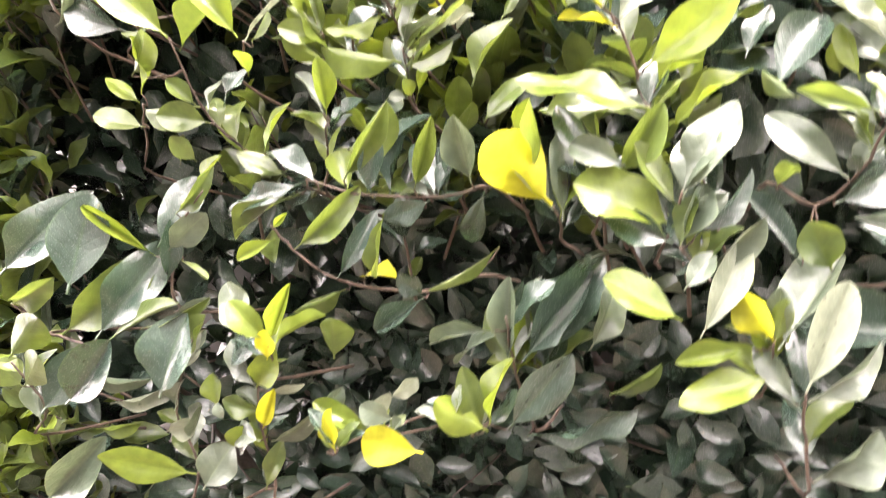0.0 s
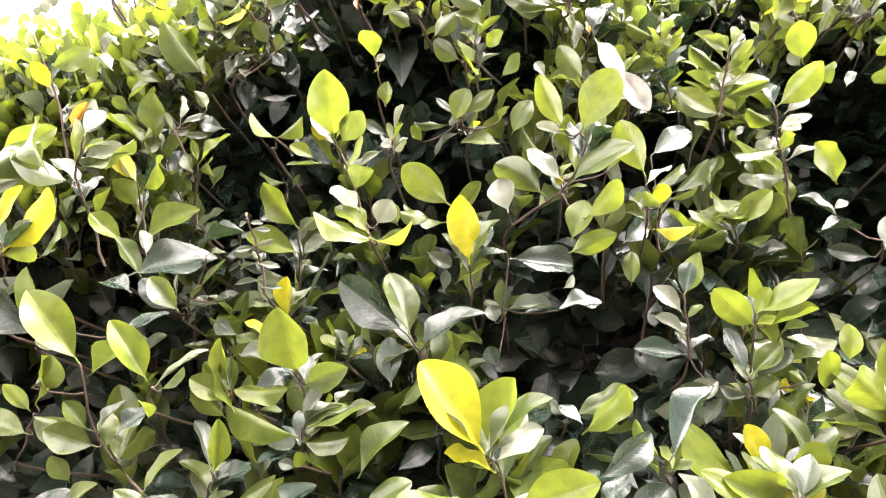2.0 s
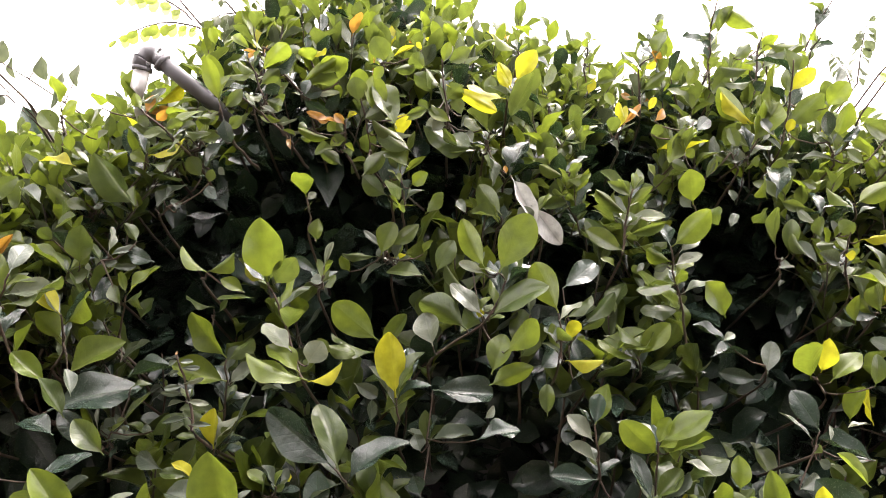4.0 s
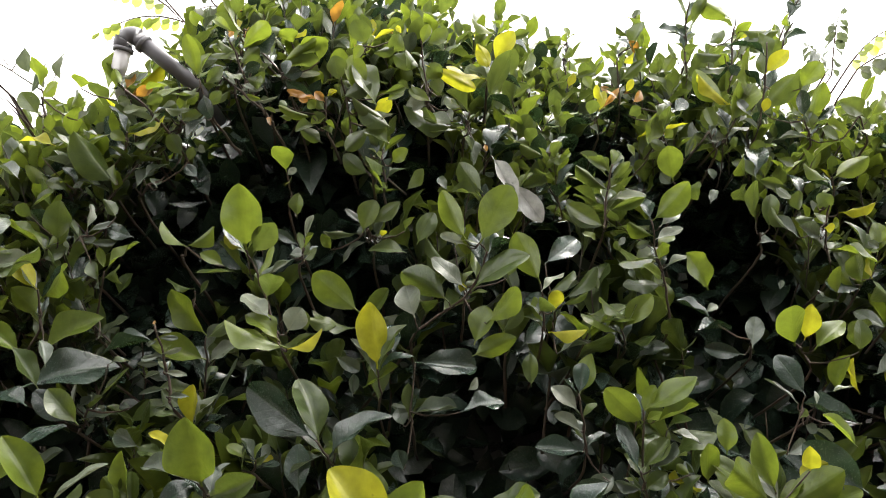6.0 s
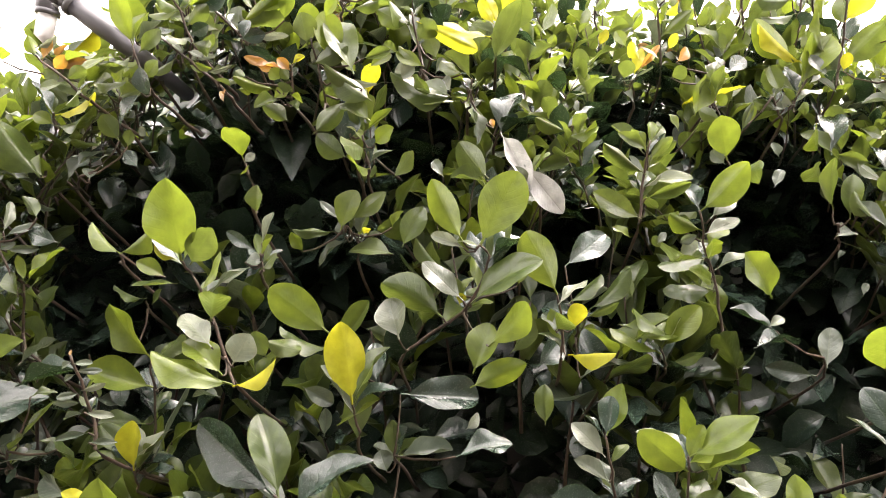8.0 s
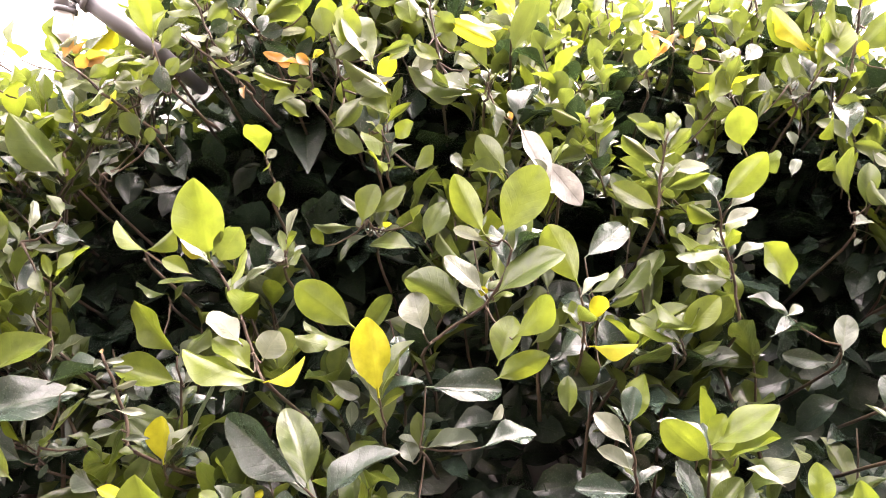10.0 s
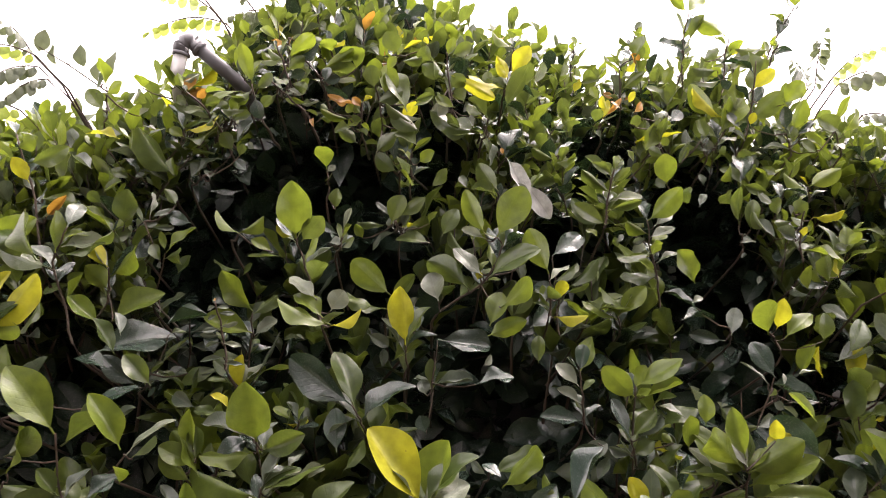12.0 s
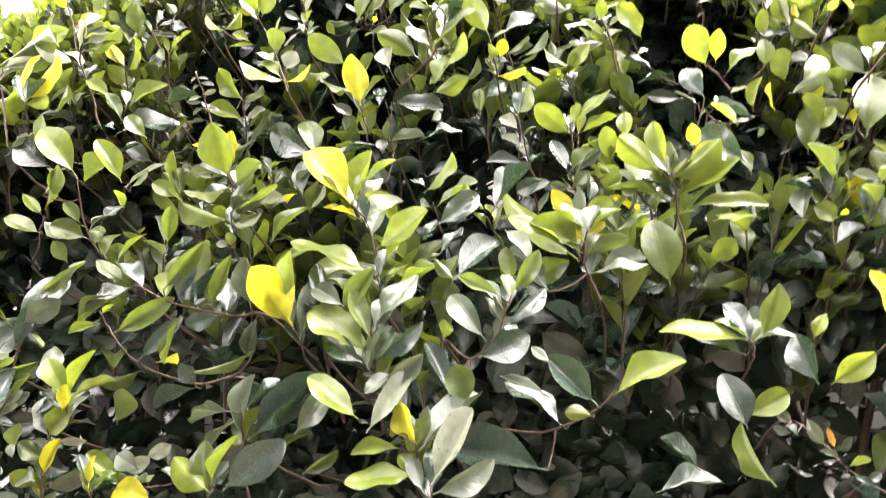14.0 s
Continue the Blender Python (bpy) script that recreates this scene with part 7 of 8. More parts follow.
sprig(
    [(-0.130, 0.750, 1.762), (-0.130, 0.690, 1.768), (-0.130, 0.650, 1.774), (-0.139, 0.640, 1.799), (-0.144, 0.630, 1.811)],
    ("red", (-0.142, 0.630, 1.809), (-0.139, 0.630, 1.815), 0.005, 20),
    ("green", (-0.136, 0.630, 1.796), (-0.152, 0.630, 1.801), 0.012, 30),
    ("young", (-0.136, 0.630, 1.793), (-0.159, 0.630, 1.794), 0.012, 40),
    ("green", (-0.129, 0.630, 1.785), (-0.115, 0.630, 1.802), 0.014, 30),
    ("deep", (-0.127, 0.630, 1.779), (-0.112, 0.630, 1.784), 0.012, 40),
    ("green", (-0.124, 0.630, 1.771), (-0.143, 0.630, 1.771), 0.016, 40),
    ("young", (-0.123, 0.630, 1.799), (-0.103, 0.630, 1.820), 0.019, 20),
    ("deep", (-0.118, 0.630, 1.804), (-0.102, 0.630, 1.817), 0.013, 50),
    ("green", (-0.121, 0.630, 1.763), (-0.105, 0.630, 1.763), 0.014, 40),
    ("pale", (-0.134, 0.630, 1.757), (-0.117, 0.630, 1.762), 0.007, -40),
)
sprig(
    [(-0.103, 0.775, 1.780), (-0.103, 0.715, 1.786), (-0.103, 0.675, 1.792), (-0.121, 0.660, 1.809)],
    ("young", (-0.092, 0.660, 1.803), (-0.063, 0.660, 1.818), 0.017, 40),
    ("young", (-0.062, 0.660, 1.798), (-0.059, 0.660, 1.821), 0.013, 30),
    ("green", (-0.090, 0.660, 1.795), (-0.065, 0.660, 1.806), 0.015, 40),
    ("pale", (-0.078, 0.660, 1.786), (-0.064, 0.660, 1.793), 0.008, 50),
    ("deep", (-0.097, 0.660, 1.780), (-0.081, 0.660, 1.792), 0.013, 30),
    ("deep", (-0.094, 0.660, 1.769), (-0.072, 0.660, 1.769), 0.016, 50),
    ("green", (-0.109, 0.660, 1.794), (-0.122, 0.660, 1.786), 0.012, 20),
)
sprig(
    [(-0.111, 0.760, 1.732), (-0.111, 0.700, 1.738), (-0.111, 0.660, 1.744), (-0.132, 0.650, 1.762), (-0.154, 0.640, 1.778)],
    ("pale", (-0.129, 0.640, 1.762), (-0.114, 0.640, 1.768), 0.005, 50),
    ("pale", (-0.134, 0.640, 1.768), (-0.144, 0.640, 1.775), 0.005, 40),
    ("young", (-0.125, 0.640, 1.758), (-0.115, 0.640, 1.752), 0.006, 40),
    ("pale", (-0.115, 0.640, 1.752), (-0.098, 0.640, 1.754), 0.004, 50),
    ("young", (-0.110, 0.640, 1.746), (-0.099, 0.640, 1.741), 0.006, 40),
    ("pale", (-0.101, 0.640, 1.741), (-0.094, 0.640, 1.744), 0.004, 20),
    ("red", (-0.095, 0.640, 1.733), (-0.102, 0.640, 1.729), 0.006, 20),
    ("green", (-0.116, 0.640, 1.769), (-0.107, 0.640, 1.777), 0.009, 20),
    ("green", (-0.147, 0.640, 1.756), (-0.161, 0.640, 1.752), 0.010, 30),
)
sprig(
    [(-0.054, 0.765, 1.723), (-0.054, 0.705, 1.729), (-0.054, 0.665, 1.735), (-0.052, 0.650, 1.759)],
    ("red", (-0.054, 0.650, 1.753), (-0.062, 0.650, 1.763), 0.009, 20),
    ("red", (-0.069, 0.650, 1.756), (-0.079, 0.650, 1.760), 0.007, 50),
    ("red", (-0.083, 0.650, 1.759), (-0.090, 0.650, 1.764), 0.008, 20),
    ("yellow", (-0.051, 0.650, 1.759), (-0.042, 0.650, 1.765), 0.006, 40),
    ("young", (-0.074, 0.650, 1.748), (-0.069, 0.650, 1.754), 0.012, 20),
    ("young", (-0.083, 0.650, 1.740), (-0.097, 0.650, 1.745), 0.010, 30),
    ("green", (-0.070, 0.650, 1.733), (-0.056, 0.650, 1.744), 0.013, 30),
    ("young", (-0.056, 0.650, 1.730), (-0.042, 0.650, 1.732), 0.009, 50),
    ("green", (-0.061, 0.650, 1.726), (-0.043, 0.650, 1.722), 0.009, 50),
    ("green", (-0.074, 0.650, 1.731), (-0.079, 0.650, 1.724), 0.011, 20),
    ("green", (-0.088, 0.650, 1.749), (-0.096, 0.650, 1.753), 0.009, 30),
    ("green", (-0.056, 0.650, 1.746), (-0.061, 0.650, 1.755), 0.009, 20),
)
sprig(
    [(-0.032, 0.775, 1.730), (-0.032, 0.715, 1.736), (-0.032, 0.675, 1.742), (-0.041, 0.660, 1.787)],
    ("young", (-0.042, 0.660, 1.782), (-0.045, 0.660, 1.809), 0.021, 0),
    ("young", (-0.005, 0.660, 1.764), (-0.030, 0.660, 1.803), 0.026, 20),
    ("green", (-0.037, 0.660, 1.767), (-0.012, 0.660, 1.777), 0.014, 40),
    ("green", (-0.009, 0.660, 1.761), (-0.014, 0.660, 1.768), 0.008, 0),
    ("green", (0.002, 0.660, 1.741), (-0.027, 0.660, 1.759), 0.014, 30),
    ("green", (0.009, 0.660, 1.716), (-0.014, 0.660, 1.734), 0.019, 30),
    ("pale", (-0.001, 0.660, 1.759), (0.009, 0.660, 1.745), 0.006, 40),
    ("green", (-0.036, 0.660, 1.706), (-0.014, 0.660, 1.734), 0.018, 30),
    ("pale", (-0.046, 0.660, 1.760), (-0.037, 0.660, 1.776), 0.010, 20),
    ("green", (0.002, 0.660, 1.766), (0.023, 0.660, 1.774), 0.010, 40),
)
sprig(
    [(0.045, 0.795, 1.757), (0.045, 0.735, 1.763), (0.045, 0.695, 1.769), (0.038, 0.680, 1.812)],
    ("yellow", (0.046, 0.680, 1.806), (0.092, 0.680, 1.777), 0.016, 30),
    ("green", (0.043, 0.680, 1.788), (0.056, 0.680, 1.804), 0.020, 20),
    ("green", (0.031, 0.680, 1.798), (0.010, 0.680, 1.815), 0.018, 20),
    ("young", (0.043, 0.680, 1.774), (0.026, 0.680, 1.781), 0.013, 40),
    ("green", (0.026, 0.680, 1.756), (0.052, 0.680, 1.743), 0.014, 50),
    ("green", (0.070, 0.680, 1.741), (0.045, 0.680, 1.757), 0.021, 30),
    ("pale", (0.040, 0.680, 1.758), (0.020, 0.680, 1.770), 0.017, -40),
    ("pale", (0.070, 0.680, 1.745), (0.062, 0.680, 1.760), 0.012, 30),
    ("green", (0.079, 0.680, 1.759), (0.062, 0.680, 1.770), 0.016, 30),
    ("green", (0.104, 0.680, 1.768), (0.125, 0.680, 1.814), 0.026, 10),
    ("yellow", (0.105, 0.680, 1.800), (0.093, 0.680, 1.819), 0.011, 20),
)
sprig(
    [(0.378, 0.875, 1.750), (0.378, 0.815, 1.756), (0.378, 0.775, 1.762), (0.391, 0.760, 1.793)],
    ("yellow", (0.373, 0.760, 1.796), (0.340, 0.760, 1.826), 0.021, 30),
    ("young", (0.376, 0.760, 1.773), (0.407, 0.760, 1.821), 0.027, 10),
    ("green", (0.373, 0.760, 1.767), (0.349, 0.760, 1.788), 0.018, 30),
    ("pale", (0.372, 0.760, 1.750), (0.353, 0.760, 1.764), 0.017, -40),
    ("green", (0.358, 0.760, 1.745), (0.337, 0.760, 1.761), 0.011, 40),
    ("pale", (0.390, 0.760, 1.767), (0.406, 0.760, 1.800), 0.013, 30),
    ("green", (0.375, 0.760, 1.737), (0.385, 0.760, 1.752), 0.012, 20),
    ("green", (0.403, 0.760, 1.711), (0.382, 0.760, 1.733), 0.019, 20),
    ("deep", (0.405, 0.760, 1.718), (0.414, 0.760, 1.756), 0.027, 10),
    ("young", (0.411, 0.760, 1.808), (0.395, 0.760, 1.839), 0.013, 20),
)
sprig(
    [(0.303, 0.865, 1.749), (0.303, 0.805, 1.755), (0.303, 0.765, 1.761), (0.309, 0.750, 1.791)],
    ("green", (0.281, 0.750, 1.746), (0.291, 0.750, 1.775), 0.014, 0),
    ("green", (0.296, 0.750, 1.751), (0.304, 0.750, 1.786), 0.019, 10),
    ("young", (0.307, 0.750, 1.743), (0.309, 0.750, 1.760), 0.012, 0),
    ("deep", (0.321, 0.750, 1.778), (0.328, 0.750, 1.799), 0.017, 20),
    ("green", (0.322, 0.750, 1.728), (0.331, 0.750, 1.753), 0.008, 0),
    ("yellow", (0.235, 0.750, 1.793), (0.225, 0.750, 1.809), 0.012, 20),
    ("red", (0.252, 0.750, 1.795), (0.238, 0.750, 1.803), 0.009, 40),
    ("red", (0.267, 0.750, 1.791), (0.280, 0.750, 1.805), 0.011, 30),
    ("yellow", (0.260, 0.750, 1.803), (0.269, 0.750, 1.817), 0.010, 20),
    ("young", (0.223, 0.750, 1.806), (0.215, 0.750, 1.822), 0.012, 10),
    ("green", (0.262, 0.750, 1.777), (0.274, 0.750, 1.785), 0.016, 30),
)

sprig(
    [(-0.063, 0.675, 1.216), (-0.063, 0.545, 1.266), (-0.089, 0.537, 1.266), (-0.116, 0.530, 1.270), (-0.161, 0.522, 1.281), (-0.193, 0.515, 1.298)],
    ("deep", (-0.201, 0.515, 1.294), (-0.284, 0.515, 1.280), 0.023, 25),
    ("green", (-0.217, 0.515, 1.274), (-0.291, 0.515, 1.267), 0.015, 40),
    ("deep", (-0.102, 0.515, 1.265), (-0.143, 0.515, 1.256), 0.021, 10),
    ("deep", (-0.060, 0.515, 1.265), (-0.094, 0.515, 1.220), 0.019, 10),
    ("silver", (-0.072, 0.515, 1.283), (-0.076, 0.515, 1.324), 0.026, 0),
    ("green", (-0.158, 0.515, 1.303), (-0.121, 0.515, 1.341), 0.020, 20),
    ("deep", (-0.151, 0.515, 1.285), (-0.135, 0.515, 1.318), 0.018, 10),
    ("green", (-0.114, 0.515, 1.286), (-0.091, 0.515, 1.326), 0.016, 20),
    ("deep", (-0.191, 0.515, 1.280), (-0.228, 0.515, 1.274), 0.012, 40),
)
sprig(
    [(-0.080, 0.660, 1.155), (-0.080, 0.530, 1.205), (-0.123, 0.524, 1.199), (-0.172, 0.518, 1.211), (-0.201, 0.512, 1.231), (-0.218, 0.506, 1.255), (-0.223, 0.500, 1.271)],
    ("young", (-0.229, 0.500, 1.259), (-0.255, 0.500, 1.250), 0.013, 30),
    ("green", (-0.206, 0.500, 1.249), (-0.153, 0.500, 1.281), 0.022, 30),
    ("deep", (-0.178, 0.500, 1.225), (-0.146, 0.500, 1.264), 0.018, 20),
    ("green", (-0.134, 0.500, 1.267), (-0.151, 0.500, 1.220), 0.016, 30),
    ("yellow", (-0.156, 0.500, 1.236), (-0.134, 0.500, 1.221), 0.003, 40),
    ("green", (-0.180, 0.500, 1.207), (-0.229, 0.500, 1.201), 0.016, 40),
    ("deep", (-0.121, 0.500, 1.195), (-0.163, 0.500, 1.178), 0.018, 30),
    ("deep", (-0.124, 0.500, 1.196), (-0.133, 0.500, 1.219), 0.019, 20),
    ("green", (-0.056, 0.500, 1.232), (-0.104, 0.500, 1.208), 0.009, 40),
    ("green", (-0.199, 0.500, 1.161), (-0.189, 0.500, 1.197), 0.028, 10),
    ("young", (-0.224, 0.500, 1.268), (-0.207, 0.500, 1.278), 0.006, 20),
)
sprig(
    [(-0.252, 0.630, 1.098), (-0.252, 0.500, 1.148), (-0.242, 0.485, 1.164), (-0.232, 0.470, 1.188)],
    ("young", (-0.228, 0.470, 1.197), (-0.200, 0.470, 1.233), 0.015, 0),
    ("young", (-0.233, 0.470, 1.197), (-0.248, 0.470, 1.227), 0.022, 20),
    ("young", (-0.227, 0.470, 1.188), (-0.187, 0.470, 1.209), 0.012, 30),
    ("yellow", (-0.243, 0.470, 1.173), (-0.230, 0.470, 1.202), 0.017, 0),
    ("deep", (-0.251, 0.470, 1.186), (-0.285, 0.470, 1.187), 0.028, 20),
    ("silver", (-0.258, 0.470, 1.204), (-0.263, 0.470, 1.236), 0.029, 10),
    ("deep", (-0.340, 0.470, 1.153), (-0.305, 0.470, 1.214), 0.049, 10),
    ("silver", (-0.306, 0.470, 1.181), (-0.355, 0.470, 1.166), 0.023, 20),
    ("deep", (-0.433, 0.470, 1.153), (-0.371, 0.470, 1.199), 0.040, 20),
)
sprig(
    [(-0.478, 0.655, 1.150), (-0.478, 0.525, 1.200), (-0.458, 0.515, 1.196), (-0.432, 0.505, 1.193), (-0.410, 0.495, 1.189)],
    ("green", (-0.453, 0.495, 1.215), (-0.353, 0.495, 1.251), 0.040, 20),
    ("green", (-0.481, 0.495, 1.238), (-0.425, 0.495, 1.249), 0.026, 20),
    ("deep", (-0.401, 0.495, 1.213), (-0.335, 0.495, 1.264), 0.041, 10),
    ("green", (-0.381, 0.495, 1.204), (-0.304, 0.495, 1.232), 0.017, 30),
    ("green", (-0.360, 0.495, 1.203), (-0.293, 0.495, 1.215), 0.017, 35),
    ("deep", (-0.420, 0.495, 1.240), (-0.393, 0.495, 1.313), 0.053, 0),
    ("deep", (-0.481, 0.495, 1.264), (-0.398, 0.495, 1.318), 0.043, 10),
)
sprig(
    [(-0.350, 0.670, 1.152), (-0.350, 0.540, 1.202), (-0.339, 0.530, 1.243), (-0.318, 0.520, 1.274), (-0.278, 0.510, 1.303)],
    ("young", (-0.362, 0.510, 1.262), (-0.399, 0.510, 1.304), 0.013, 20),
    ("deep", (-0.355, 0.510, 1.268), (-0.304, 0.510, 1.314), 0.034, 10),
    ("silver", (-0.336, 0.510, 1.258), (-0.290, 0.510, 1.284), 0.027, 20),
    ("deep", (-0.341, 0.510, 1.233), (-0.317, 0.510, 1.279), 0.018, 10),
    ("silver", (-0.343, 0.510, 1.195), (-0.315, 0.510, 1.207), 0.014, 30),
    ("silver", (-0.351, 0.510, 1.171), (-0.321, 0.510, 1.186), 0.015, 30),
    ("young", (-0.308, 0.510, 1.237), (-0.291, 0.510, 1.236), 0.007, 0),
    ("green", (-0.313, 0.510, 1.298), (-0.266, 0.510, 1.310), 0.014, 30),
)
sprig(
    [(0.121, 0.670, 1.192), (0.121, 0.540, 1.242), (0.146, 0.532, 1.225), (0.168, 0.525, 1.241), (0.180, 0.517, 1.263), (0.189, 0.510, 1.284)],
    ("silver", (0.156, 0.510, 1.244), (0.125, 0.510, 1.291), 0.024, 0),
    ("silver", (0.179, 0.510, 1.272), (0.159, 0.510, 1.306), 0.014, 20),
    ("green", (0.190, 0.510, 1.286), (0.214, 0.510, 1.322), 0.018, 20),
    ("deep", (0.183, 0.510, 1.253), (0.223, 0.510, 1.290), 0.015, 20),
    ("green", (0.168, 0.510, 1.284), (0.138, 0.510, 1.301), 0.015, 30),
    ("deep", (0.167, 0.510, 1.245), (0.164, 0.510, 1.257), 0.010, 0),
    ("deep", (0.153, 0.510, 1.222), (0.204, 0.510, 1.244), 0.031, 20),
    ("deep", (0.132, 0.510, 1.193), (0.106, 0.510, 1.239), 0.020, 10),
    ("green", (0.149, 0.510, 1.187), (0.137, 0.510, 1.220), 0.028, 0),
    ("silver", (0.219, 0.510, 1.195), (0.170, 0.510, 1.214), 0.015, 20),
    ("silver", (0.222, 0.510, 1.224), (0.204, 0.510, 1.235), 0.010, 20),
    ("green", (0.138, 0.510, 1.297), (0.116, 0.510, 1.314), 0.011, 20),
    ("green", (0.118, 0.510, 1.245), (0.132, 0.510, 1.261), 0.015, 20),
)
sprig(
    [(0.086, 0.650, 1.127), (0.086, 0.520, 1.177), (0.073, 0.505, 1.195), (0.060, 0.490, 1.220)],
    ("silver", (0.083, 0.490, 1.196), (0.109, 0.490, 1.232), 0.020, 10),
    ("silver", (0.062, 0.490, 1.224), (0.080, 0.490, 1.255), 0.018, 10),
    ("deep", (0.050, 0.490, 1.227), (0.018, 0.490, 1.246), 0.023, 20),
    ("deep", (-0.041, 0.490, 1.178), (0.008, 0.490, 1.208), 0.027, 15),
    ("deep", (0.084, 0.490, 1.234), (0.111, 0.490, 1.257), 0.019, 20),
    ("deep", (-0.070, 0.490, 1.180), (-0.043, 0.490, 1.203), 0.019, 20),
)

sprig(
    [(-0.160, 0.730, 1.417), (-0.160, 0.600, 1.467), (-0.162, 0.590, 1.492), (-0.165, 0.580, 1.514), (-0.169, 0.570, 1.538)],
    ("silver", (-0.167, 0.570, 1.533), (-0.177, 0.570, 1.530), 0.005, 20),
    ("silver", (-0.167, 0.570, 1.530), (-0.157, 0.570, 1.533), 0.005, -20),
    ("silver", (-0.166, 0.570, 1.522), (-0.176, 0.570, 1.521), 0.005, 20),
    ("pale", (-0.165, 0.570, 1.514), (-0.149, 0.570, 1.520), 0.006, 30),
    ("silver", (-0.165, 0.570, 1.511), (-0.180, 0.570, 1.509), 0.006, 20),
    ("silver", (-0.164, 0.570, 1.503), (-0.182, 0.570, 1.506), 0.006, 20),
    ("silver", (-0.162, 0.570, 1.495), (-0.180, 0.570, 1.495), 0.005, 20),
    ("pale", (-0.162, 0.570, 1.494), (-0.145, 0.570, 1.498), 0.006, -20),
    ("silver", (-0.161, 0.570, 1.486), (-0.179, 0.570, 1.483), 0.006, 20),
    ("silver", (-0.160, 0.570, 1.478), (-0.143, 0.570, 1.482), 0.005, -20),
    ("silver", (-0.166, 0.570, 1.527), (-0.152, 0.570, 1.527), 0.005, -20),
    ("red", (-0.169, 0.570, 1.536), (-0.170, 0.570, 1.541), 0.003, 0),
)
sprig(
    [(0.224, 0.850, 1.585), (0.224, 0.720, 1.635), (0.226, 0.705, 1.671), (0.230, 0.690, 1.706)],
    ("young", (0.231, 0.690, 1.703), (0.233, 0.690, 1.724), 0.009, 0),
    ("green", (0.229, 0.690, 1.696), (0.206, 0.690, 1.712), 0.011, 20),
    ("green", (0.228, 0.690, 1.678), (0.194, 0.690, 1.702), 0.014, 15),
    ("green", (0.232, 0.690, 1.689), (0.246, 0.690, 1.708), 0.011, 10),
    ("green", (0.224, 0.690, 1.643), (0.184, 0.690, 1.663), 0.019, 15),
    ("green", (0.230, 0.690, 1.658), (0.261, 0.690, 1.673), 0.012, 20),
    ("pale", (0.229, 0.690, 1.669), (0.241, 0.690, 1.679), 0.005, 30),
)

sprig(
    [(-0.385, 0.645, 0.959), (-0.385, 0.515, 1.009), (-0.353, 0.505, 1.070), (-0.350, 0.495, 1.128), (-0.306, 0.485, 1.194)],
    ("pale", (-0.347, 0.485, 1.193), (-0.310, 0.485, 1.192), 0.017, 10),
    ("pale", (-0.344, 0.485, 1.171), (-0.314, 0.485, 1.179), 0.010, 20),
    ("pale", (-0.404, 0.485, 1.144), (-0.353, 0.485, 1.142), 0.017, 10),
    ("pale", (-0.381, 0.485, 1.111), (-0.339, 0.485, 1.112), 0.024, 10),
    ("young", (-0.349, 0.485, 1.064), (-0.420, 0.485, 1.102), 0.033, 20),
    ("silver", (-0.335, 0.485, 1.048), (-0.322, 0.485, 1.087), 0.038, 0),
    ("silver", (-0.419, 0.485, 1.174), (-0.376, 0.485, 1.150), 0.024, 20),
    ("young", (-0.302, 0.485, 1.135), (-0.302, 0.485, 1.161), 0.021, 10),
    ("silver", (-0.326, 0.485, 1.152), (-0.367, 0.485, 1.129), 0.021, 20),
)
sprig(
    [(-0.291, 0.640, 0.962), (-0.291, 0.510, 1.012), (-0.278, 0.500, 1.066), (-0.271, 0.490, 1.116), (-0.252, 0.480, 1.173)],
    ("yellow", (-0.263, 0.480, 1.108), (-0.242, 0.480, 1.148), 0.015, 0),
    ("young", (-0.281, 0.480, 1.099), (-0.295, 0.480, 1.115), 0.021, 10),
    ("silver", (-0.261, 0.480, 1.150), (-0.283, 0.480, 1.185), 0.020, 10),
    ("young", (-0.260, 0.480, 1.154), (-0.233, 0.480, 1.178), 0.024, 0),
    ("silver", (-0.224, 0.480, 1.116), (-0.193, 0.480, 1.135), 0.022, 10),
    ("pale", (-0.178, 0.480, 1.123), (-0.154, 0.480, 1.128), 0.018, 10),
    ("pale", (-0.152, 0.480, 1.135), (-0.130, 0.480, 1.145), 0.015, 10),
    ("green", (-0.292, 0.480, 1.055), (-0.262, 0.480, 1.096), 0.017, 0),
    ("silver", (-0.252, 0.480, 1.095), (-0.218, 0.480, 1.113), 0.022, 20),
    ("green", (-0.254, 0.480, 1.125), (-0.288, 0.480, 1.144), 0.018, 20),
    ("pale", (-0.234, 0.480, 1.143), (-0.223, 0.480, 1.147), 0.011, 10),
)
sprig(
    [(-0.528, 0.650, 1.051), (-0.528, 0.520, 1.101), (-0.495, 0.505, 1.134), (-0.497, 0.490, 1.188)],
    ("silver", (-0.518, 0.490, 1.048), (-0.447, 0.490, 1.098), 0.041, 10),
    ("deep", (-0.496, 0.490, 1.131), (-0.451, 0.490, 1.179), 0.044, 10),
    ("green", (-0.502, 0.490, 1.162), (-0.461, 0.490, 1.191), 0.034, 10),
    ("green", (-0.499, 0.490, 1.197), (-0.462, 0.490, 1.224), 0.037, 10),
    ("young", (-0.432, 0.490, 1.119), (-0.394, 0.490, 1.120), 0.015, 20),
    ("green", (-0.508, 0.490, 1.162), (-0.515, 0.490, 1.190), 0.031, 10),
)
